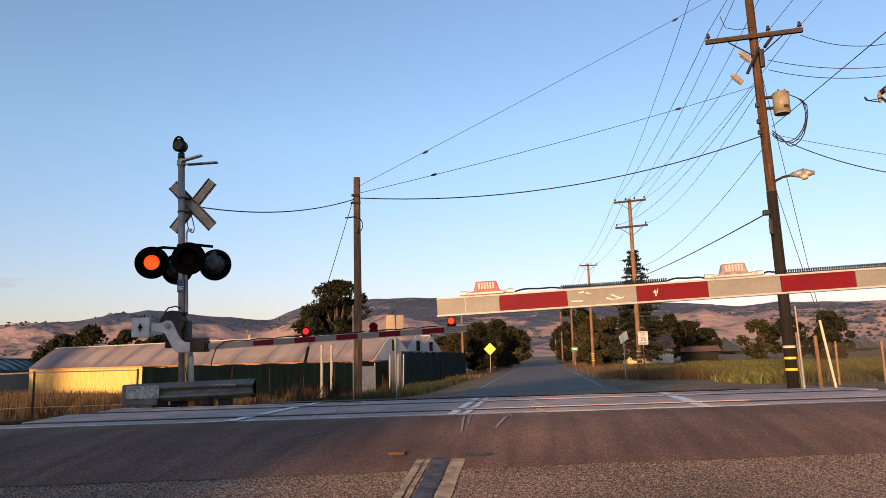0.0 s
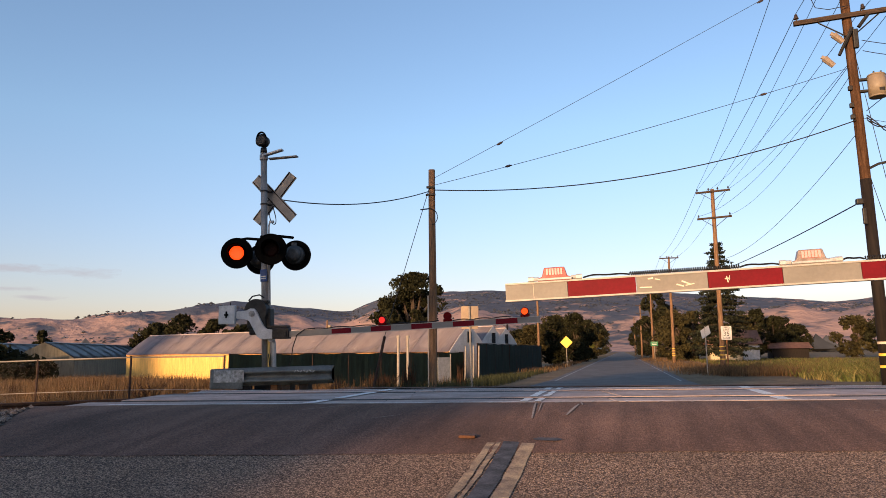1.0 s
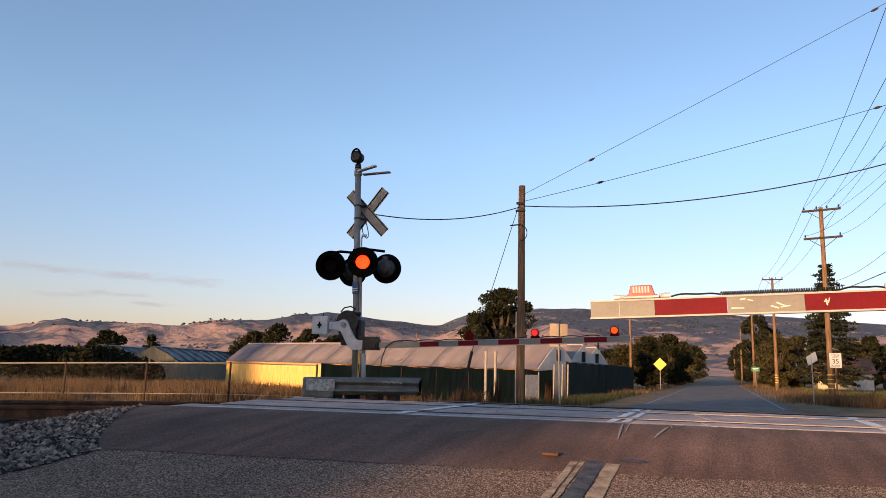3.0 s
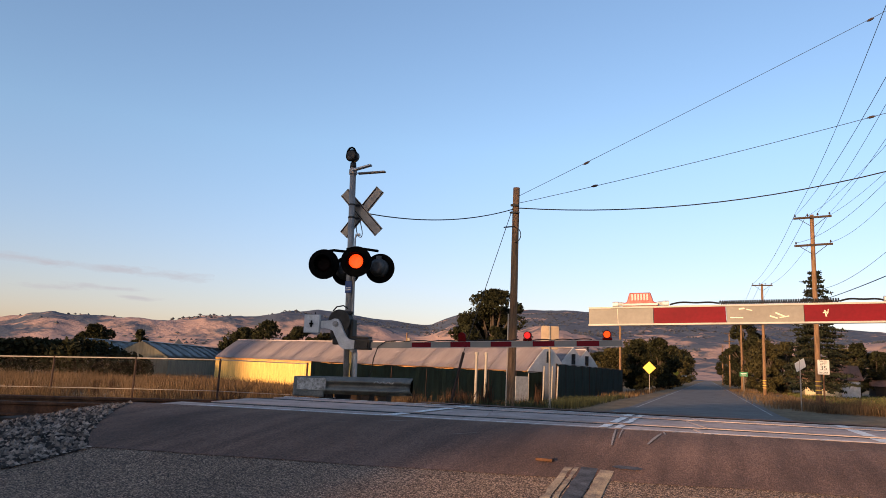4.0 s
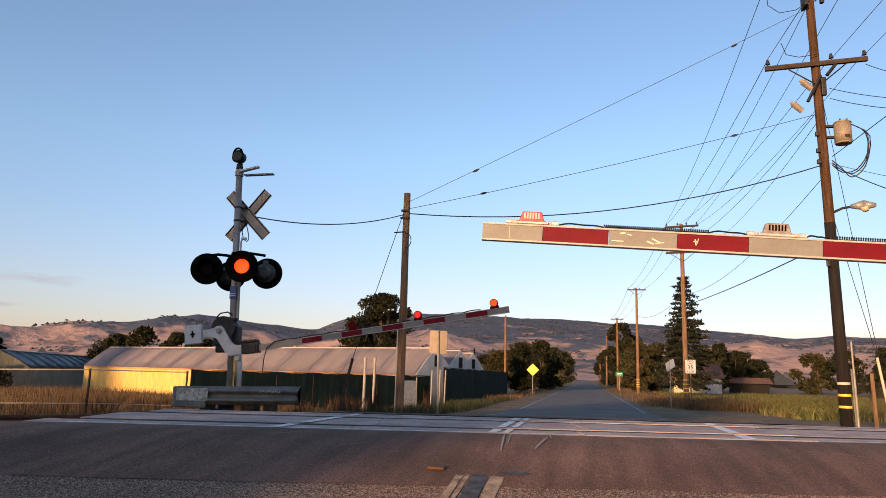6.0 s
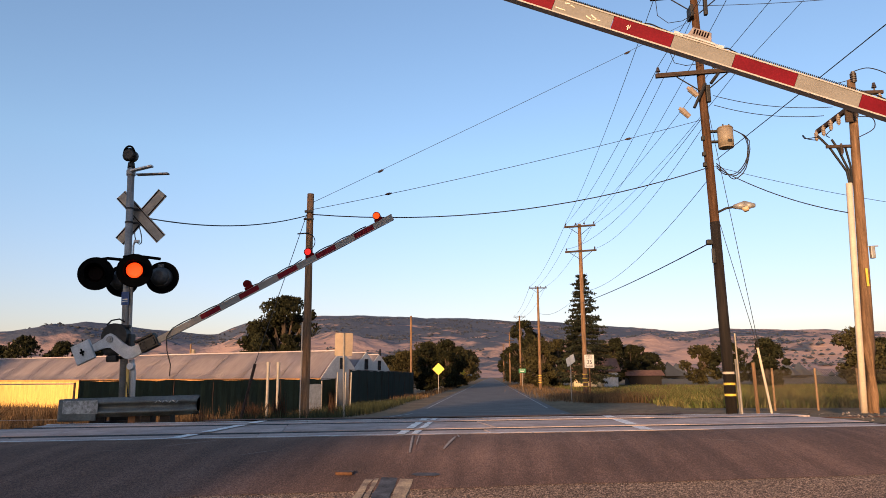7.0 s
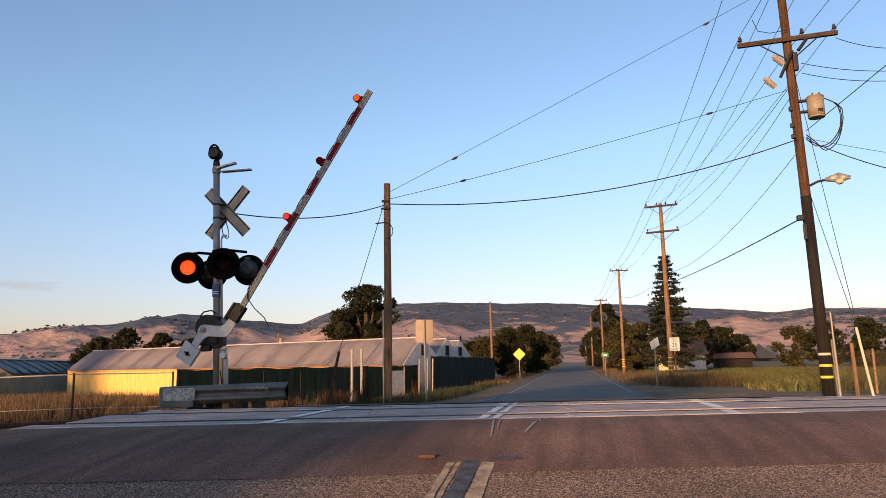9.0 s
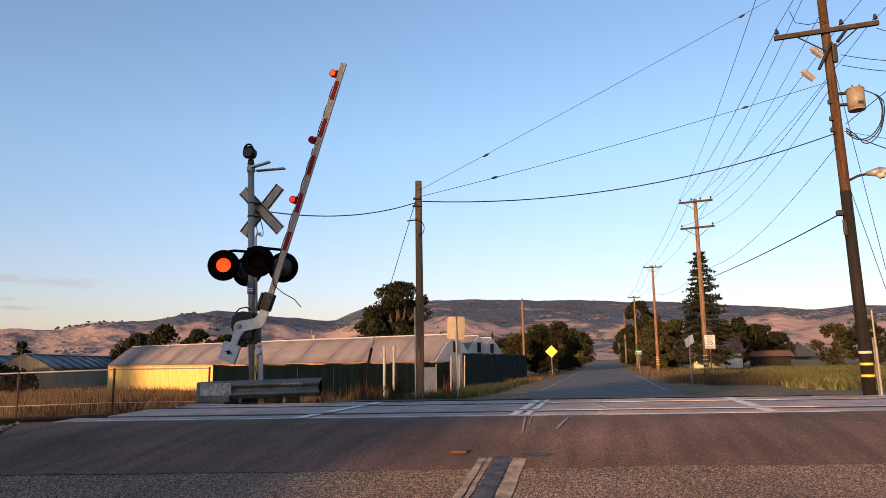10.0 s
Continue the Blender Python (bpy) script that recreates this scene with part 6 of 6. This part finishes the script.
for k, (x, y, h, w) in enumerate(((-9.6, 78.0, 4.3, 4.4), (-7.4, 82.0, 5.4, 5.0), (-5.6, 94.0, 6.4, 5.8), (-8.6, 98.0, 6.3, 6.5), (-12.4, 90.0, 4.2, 5.0), (-5.4, 110.0, 5.4, 4.6), (-5.6, 124.0, 6.2, 6.0), (-6.2, 140.0, 7.4, 8.0), (-6.8, 175.0, 8.4, 9.0), (-7.4, 220.0, 9.0, 10.0))):
    broadleaf(x, y, -0.55, h, w, 40 + k, 8500 if y < 100 else 4200, 0.085 if y < 100 else 0.14, "leaf" if k % 3 else "leaf_brown", 0.02, "bushy dark oak crowding the roadside")
for k, (x, y, h, w, mt) in enumerate(((6.3, 138.0, 12.2, 6.5, "leaf"), (8.6, 146.0, 10.5, 7.0, "leaf"), (6.6, 94.0, 6.2, 4.6, "leaf_brown"), (9.3, 99.0, 6.5, 5.0, "leaf_brown"), (7.9, 112.0, 7.4, 6.0, "leaf_brown"), (12.5, 108.0, 6.8, 5.5, "leaf_brown"), (6.0, 185.0, 10.0, 8.0, "leaf"), (6.6, 240.0, 9.5, 9.0, "leaf"))):
    broadleaf(x, y, -0.5, h, w, 60 + k, 8000 if y < 120 else 6000, 0.09 if y < 120 else 0.13, mt, 0.04, "olive-brown roadside tree in evening light" if mt == "leaf_brown" else "tall dark roadside tree")
conifer(9.75, 75.0, -0.5, 12.6, 7.0, 3, "tall dark conifer with sparse tiers behind the utility pole")
for k, (x, y, h, w) in enumerate(((17.5, 112.0, 6.4, 5.5), (20.5, 118.0, 7.6, 6.0), (23.5, 122.0, 6.6, 5.5), (27.5, 138.0, 7.2, 7.0), (36.0, 125.0, 6.6, 6.5), (40.0, 122.0, 7.0, 6.5), (43.5, 118.0, 5.6, 5.0), (34.5, 92.0, 6.0, 5.6), (47.5, 96.0, 7.6, 8.0), (53.0, 100.0, 6.4, 7.0), (60.0, 100.0, 7.0, 8.0), (33.0, 150.0, 6.2, 7.0))):
    broadleaf(x, y, -0.5, h, w, 80 + k, 5000, 0.12, "leaf" if k % 4 else "leaf_brown", 0.03, "dark rounded tree along the edge of the green field")
# unseen trees added behind the viewer to cast shade over crossing and greenhouses
for k, (x, y, h, w, nl, low) in enumerate(((-67.9, -15.5, 16.5, 8.0, 13000, 0.0), (-77.5, -15.5, 15.5, 9.0, 9000, 0.0), (-30.5, -15.0, 3.6, 5.4, 2200, 0.0), (-25.2, -14.6, 6.2, 4.6, 2400, 0.0), (-21.8, -15.0, 4.3, 5.0, 2600, 0.0), (-18.6, -14.5, 4.6, 4.2, 2600, 0.0), (-16.6, -14.0, 5.8, 3.4, 3200, 0.0), (-15.1, -14.6, 11.6, 2.7, 5200, 0.0), (-13.4, -14.3, 5.2, 3.0, 1500, 0.0), (-10.2, -14.2, 5.2, 3.4, 600, 0.0), (-12.1, -13.6, 10.6, 3.2, 4200, 0.42), (-9.9, -13.8, 9.4, 2.6, 2200, 0.45), (-8.4, -14.0, 4.3, 3.0, 250, 0.0))):
    broadleaf(x, y, 0.0, h, w, 110 + k, nl, 0.22, "leaf", low, "unseen tree added behind the viewer to block the low sun", "shade trees", 100)
for x, y, h, w, sd in ((-73.8, 70.0, 5.6, 6.0, 140), (-66.5, 70.0, 5.0, 2.8, 141), (-77.5, 72.0, 4.6, 4.0, 142)):
    broadleaf(x, y, -1.2, h, w, sd, 4000, 0.12, "leaf", 0.03, "small dark tree rising behind the old greenhouse roofs")

# dark hedge beyond the dry field
g = np.random.default_rng(8)
n = 9000
pos = np.stack([g.uniform(-74, -47, n), g.uniform(46.5, 51.5, n), np.zeros(n)], 1)
topz = 2.9 + 0.9 * np.array([noise.noise((float(a) * 0.35, float(b) * 0.2, 2.0)) for a, b, _ in pos]) - 1.4 * step(-52.0, -47.0, pos[:, 0])
pos[:, 2] = -1.3 + g.uniform(0.0, 1.0, n) ** 0.6 * topz
v, f = leaf_cards(pos, 0.16, 9)
tagged(raw("hedge", v.tolist(), f.tolist(), "leaf"), "dark overgrown hedge beyond the dry grass", "hedge", kind="stuff")

# far tree line at the foot of the hills
n = 700
a = g.uniform(-70, 68, n)
r = g.uniform(330, 800, n)
c = np.stack([r * np.sin(np.radians(a)), r * np.cos(np.radians(a)), np.full(n, 1.0)], 1)
c = c[np.abs(c[:, 0]) > 14]
lumps("far_trees", c, g.uniform(2.5, 6.5, len(c)), 0.9, "scrub", "far tree line tinted blue-grey for haze at the foot of the hills", "trees", 6, 0.5)


# ================= grasses and stones =================
def blades(pos, h, w, seed, lean=0.35):
    """Thin bent blades: two narrow pieces each."""
    g = np.random.default_rng(seed)
    n = len(pos)
    a = g.uniform(0, 6.28, n)
    hh = h * g.uniform(0.5, 1.15, n)
    ww = w * g.uniform(0.6, 1.3, n)
    s = np.stack([np.cos(a), np.sin(a), np.zeros(n)], 1) * ww[:, None] * 0.5
    b = g.uniform(0, 6.28, n)
    ln = np.stack([np.cos(b), np.sin(b), np.zeros(n)], 1) * (hh * lean * g.uniform(0.1, 1.0, n))[:, None]
    up = np.stack([np.zeros(n), np.zeros(n), hh], 1)
    v = np.stack([pos - s, pos + s, pos + up * 0.55 + ln * 0.3 + s * 0.7, pos + up * 0.55 + ln * 0.3 - s * 0.7, pos + up + ln], 1)
    k = np.arange(n)[:, None] * 5
    quads = (k + np.array([[0, 1, 2, 3]])).tolist()
    tris = (k + np.array([[3, 2, 4]])).tolist()
    return v.reshape(-1, 3), quads + tris


def patch(name, boxes, n, h, w, material, label, category, seed, clump=0.0, lean=0.35, keep=None):
    """Blades over boxes (x0, x1, y0, y1), thinner with distance, gathered in clumps."""
    g = np.random.default_rng(seed)
    out = []
    area = sum((b[1] - b[0]) * (b[3] - b[2]) for b in boxes)
    for x0, x1, y0, y1 in boxes:
        m = int(n * (x1 - x0) * (y1 - y0) / area)
        q = np.stack([g.uniform(x0, x1, m), y0 + (y1 - y0) * g.uniform(0, 1, m) ** 1.25], 1)
        if clump:
            cc = np.stack([g.uniform(x0, x1, max(4, m // 60)), y0 + (y1 - y0) * g.uniform(0, 1, max(4, m // 60)) ** 1.25], 1)
            q = cc[g.integers(0, len(cc), m)] + g.normal(size=(m, 2)) * clump
        out.append(q)
    q = np.concatenate(out)
    if keep is not None:
        q = q[keep(q[:, 0], q[:, 1])]
    dens = np.array([noise.noise((float(a) * 0.25, float(b) * 0.25, seed)) + 0.6 * noise.noise((float(a) * 0.9, float(b) * 0.6, seed + 3.0)) for a, b in q])
    q, dens = q[dens > -0.45], dens[dens > -0.45]
    z = ground_z(q[:, 0], q[:, 1]) - 0.02
    v, f = blades(np.c_[q, z], h * (1 + 0.6 * np.clip(dens, -0.9, 1.2)), w, seed + 1, lean)
    return tagged(raw(name, v.tolist(), f, material), label, category, kind="stuff")


patch("dry_grass", ((-42, -9.5, 17.0, 46.0),), 90000, 0.31, 0.014, "dry", "tall dry golden grass filling the field by the track", "grass", 21, keep=lambda x, y: (y > 20.4 + 0.23 * x - 0.5) & (y < 30.0 + (x + 17.9) * 1.8 + 40 * (x < -17.9)))
patch("dry_grass", ((-42, -9.0, 17.0, 40.0),), 14000, 0.72, 0.018, "dry", "clumps of taller dry grass", "grass", 22, 0.30, keep=lambda x, y: (y > 20.4 + 0.23 * x) & (y < 30.0 + (x + 17.9) * 1.8 + 40 * (x < -17.9)))
patch("dry_grass", ((-50, -17.0, 38.0, 55.0),), 16000, 0.62, 0.030, "dry", "dry grass before the greenhouse wall", "grass", 33, keep=lambda x, y: y < 52.0 - 0.39 * (x + 20) - 5.0)
patch("dark_weeds", ((-30, -8.0, 18.0, 30.0),), 2400, 0.60, 0.020, "weed", "dark dry seed stalks standing in the grass", "weeds", 23, 0.10, 0.12, keep=lambda x, y: (y > 20.6 + 0.23 * x) & (y < 30.0 + (x + 17.9) * 1.8 + 40 * (x < -17.9)))
patch("verge_grass", ((-9.0, -3.6, 14.8, 30.0), (-8.4, -4.0, 30.0, 46.0)), 15000, 0.38, 0.016, "greengrass", "dull green and straw verge grass beside the track", "grass", 24, keep=lambda x, y: (y > 14.0 + SK * x) & ((x < -4.6 + 0.0 * y) | (y < 16.5)) | (x < -5.2))
patch("dark_weeds", ((-9.5, -5.0, 17.0, 27.0),), 900, 0.8, 0.028, "weed", "dark weed stalks along the verge", "weeds", 25, 0.10, 0.12)
patch("verge_grass", ((-6.6, -4.4, 46.0, 100.0),), 1800, 0.34, 0.030, "dry", "pale dry grass along the far road edge", "grass", 26)
patch("dry_grass", ((3.6, 9.6, 37.0, 50.0),), 6200, 0.42, 0.020, "dry", "sunlit dry grass round the speed sign and pole", "grass", 27, 0.5, keep=lambda x, y: y > 37.5 + 1.1 * np.abs(x - 6.2))
patch("dry_grass", ((3.4, 9.0, 48.0, 130.0),), 4500, 0.34, 0.03, "dry", "dry grass along the right of the far road", "grass", 28, 0.9)
patch("field_plants", ((8.2, 34.0, 24.5, 60.0), (8.2, 70.0, 60.0, 110.0)), 34000, 0.30, 0.06, "green", "green weedy field lit by low sun", "field plants", 29, 0.0, 0.9, keep=lambda x, y: y > 23.5 + 0.23 * x)
patch("field_plants", ((8.2, 30.0, 26.0, 60.0),), 24000, 0.46, 0.06, "green", "taller clumps of green field weeds", "field plants", 30, 0.55, 1.3, keep=lambda x, y: y > 24.5 + 0.23 * x)
patch("dry_grass", ((8.2, 40.0, 25.0, 100.0),), 3500, 0.46, 0.030, "dry", "straw-coloured clumps among the green field weeds", "grass", 32, 0.4, keep=lambda x, y: y > 24.0 + 0.23 * x)

def dead_bush(x, y, h, seed):
    """Leafless shrub: forked thin twigs from one root."""
    g = random.Random(seed)
    bm = bmesh.new()
    for k in range(16):
        a, o = g.uniform(0, 6.28), g.uniform(0.25, 0.8)
        hh = h * g.uniform(0.6, 1.0)
        mid = Vector((o * 0.45 * hh * math.cos(a), o * 0.45 * hh * math.sin(a), hh * 0.55))
        tube(bm, [(0, 0, -0.05), mid * 0.5 + Vector((0, 0, 0.03)), mid], 0.011, 4, 0.007)
        for j in range(3):
            b = a + g.uniform(-0.9, 0.9)
            tube(bm, [mid, mid + Vector((0.16 * math.cos(b), 0.16 * math.sin(b), 0.16)) * hh, mid + Vector((0.30 * math.cos(b), 0.30 * math.sin(b), g.uniform(0.3, 0.45))) * hh], 0.006, 4, 0.003)
    ob = tagged(part("dead_bush", bm, "weed"), "bare dark dead shrub standing in dry grass", "shrub", "dead shrubs")
    ob.location = (x, y, float(ground_z(x, y)))
    return ob


for x, y, h, sd in ((-15.3, 20.9, 1.15, 1), (-16.0, 21.2, 0.8, 2), (-10.6, 21.5, 0.9, 3), (-8.2, 19.6, 0.85, 4), (-11.6, 21.8, 0.7, 5), (-7.2, 21.5, 0.9, 6)):
    dead_bush(x, y, h, sd)

M["pale_weed"] = mat("pale_flowering_weed", (0.21, 0.175, 0.065), 0.9, 0, 0.4, 0.6, island=0.4, trans=0.25, spec=0.08)
patch("field_plants", ((8.4, 32.0, 31.0, 62.0),), 9000, 0.46, 0.045, "pale_weed", "pale flowering weeds in clumps over the field", "field plants", 35, 0.30, 1.0)
patch("dry_grass", ((5.2, 9.0, 38.5, 46.0),), 3200, 0.62, 0.018, "dry", "tufts of taller dry grass round the utility pole", "grass", 36, 0.35, 0.7)

# ballast over a dark bed
M["bed"] = mat("dark_track_bed", (0.035, 0.028, 0.024), 0.95, 0, 0.5, 2.5, 0.4, 60, spec=0.08)


def bed_edge(X, U):
    k = np.array([[noise.noise((float(x) * 1.2, 0.3, 1.0)) + 0.5 * noise.noise((float(x) * 4.0, 1.3, 1.0)) for x in ru] for ru in X])
    t = np.clip((U - 5.2) / 2.3, 0, 1)
    right = -4.40 - 1.45 * t ** 0.8
    X2 = -24 + (X + 24) * (right + 24) / 18.0
    return X2, U + 0.25 * k * np.clip((5.6 - U) / 1.2, 0, 1)


xs, us = np.linspace(-24, -6.0, 90), np.linspace(4.45, 7.9, 26)
X, U = bed_edge(*np.meshgrid(xs, us))
Y = U + SK * X
Z = np.maximum(ground_z(X, Y), 0.33 * step(3.6, 7.4, U) * step(-6.2, -5.7, X)) + 0.008
bed = raw("track_bed", np.stack([X, Y, Z], -1).reshape(-1, 3).tolist(), [(q * 90 + c, q * 90 + c + 1, (q + 1) * 90 + c + 1, (q + 1) * 90 + c) for q in range(25) for c in range(89)], "bed")
tagged(bed, "dark track bed under loose stones", "track bed", kind="structure")
g = np.random.default_rng(3)
n = 40000
x = np.concatenate([g.uniform(-12, -4.2, n), g.uniform(-30, -13, 2500), g.uniform(5.0, 14.0, 1500)])
vv = np.concatenate([g.uniform(4.2, 8.0, n), g.uniform(5.0, 8.0, 2500), g.uniform(6.6, 12.0, 1500)])
y = vv + SK * x
ok = (vv + g.exponential(0.16, len(vv)) - 0.35 * np.array([noise.noise((float(a) * 1.2, 0.3, 1.0)) for a in x]) > 4.45 + 0.5 * step(-7.0, -12.0, x)) & ((x < -4.40 - 1.45 * np.clip((vv - 5.2) / 2.3, 0, 1) ** 0.8) | (vv > 6.9) & (x > 4)) & (np.abs(vv - 8.18) > 0.12)
x, y = x[ok], y[ok]
lumps("ballast", np.c_[x, y, np.maximum(ground_z(x, y) - 0.004, 0.33 * step(3.6, 7.4, y - SK * x) * step(-6.2, -5.7, x) * (x < 0) - 0.3 * (x > 0)) + 0.008], 0.008 + 0.026 * g.uniform(0, 1, len(x)) ** 2, 0.75, "ballast", "loose grey ballast stones beside the track", "ballast", 4, 0.45)


# ================= thin clouds =================
def cloud_material():
    m = bpy.data.materials.new("thin_evening_cloud")
    m.use_nodes = True
    n, l = m.node_tree.nodes, m.node_tree.links
    n.remove(n["Principled BSDF"])
    tc = n.new("ShaderNodeTexCoord")
    mp = n.new("ShaderNodeMapping")
    mp.inputs["Scale"].default_value = (0.0045, 0.0045, 0.020)
    l.new(tc.outputs["Object"], mp.inputs[0])
    a = n.new("ShaderNodeTexNoise")
    a.inputs["Scale"].default_value, a.inputs["Detail"].default_value, a.inputs["Roughness"].default_value = 1.0, 6, 0.6
    l.new(mp.outputs[0], a.inputs["Vector"])
    uv = n.new("ShaderNodeMapping")
    uv.inputs["Location"].default_value = (-1, -1, 0)
    uv.inputs["Scale"].default_value = (2, 2, 1)
    l.new(tc.outputs["UV"], uv.inputs[0])
    ln = n.new("ShaderNodeVectorMath")
    ln.operation = "LENGTH"
    l.new(uv.outputs[0], ln.inputs[0])
    sub = n.new("ShaderNodeMath")
    sub.operation = "SUBTRACT"
    l.new(a.outputs["Fac"], sub.inputs[0])
    mu = n.new("ShaderNodeMath")
    mu.operation = "MULTIPLY"
    mu.inputs[1].default_value = 0.42
    l.new(ln.outputs["Value"], mu.inputs[0])
    l.new(mu.outputs[0], sub.inputs[1])
    mr = n.new("ShaderNodeMapRange")
    mr.inputs["From Min"].default_value, mr.inputs["From Max"].default_value, mr.inputs["To Max"].default_value = 0.14, 0.45, 0.55
    l.new(sub.outputs[0], mr.inputs["Value"])
    tr, em, mx = n.new("ShaderNodeBsdfTransparent"), n.new("ShaderNodeEmission"), n.new("ShaderNodeMixShader")
    em.inputs["Color"].default_value, em.inputs["Strength"].default_value = (0.48, 0.44, 0.48, 1), CLOUD
    l.new(mr.outputs[0], mx.inputs[0])
    l.new(tr.outputs[0], mx.inputs[1])
    l.new(em.outputs[0], mx.inputs[2])
    l.new(mx.outputs[0], n["Material Output"].inputs[0])
    return m


CLOUD = 0.45
M["cloud"] = cloud_material()
for az, el, wd, ht in ((-42.4, 6.0, 7.4, 1.35), (-46.3, 6.1, 9.0, 0.9), (-46.0, 4.7, 8.0, 0.6), (-51.5, 6.3, 7.0, 0.9), (-50.0, 4.4, 6.0, 0.6), (-44.0, 4.1, 4.0, 0.45)):
    R = 4400.0
    v, f = [], []
    nx, nz = 12, 4
    for j in range(nz + 1):
        for i in range(nx + 1):
            a = radians(az + wd * (i / nx - 0.5))
            e = radians(el + ht * (j / nz - 0.5))
            v.append((R * math.sin(a) * math.cos(e), R * math.cos(a) * math.cos(e), R * math.sin(e)))
    f = [(j * (nx + 1) + i, j * (nx + 1) + i + 1, (j + 1) * (nx + 1) + i + 1, (j + 1) * (nx + 1) + i) for j in range(nz) for i in range(nx)]
    ob = raw("cloud", v, f, "cloud")
    uvl = ob.data.uv_layers.new(name="uv")
    for p in ob.data.polygons:
        for li in p.loop_indices:
            k = ob.data.loops[li].vertex_index
            uvl.data[li].uv = ((k % (nx + 1)) / nx, (k // (nx + 1)) / nz)
    tagged(ob, "thin lilac wisp of evening cloud low in the sky", "cloud", "clouds", "structure")


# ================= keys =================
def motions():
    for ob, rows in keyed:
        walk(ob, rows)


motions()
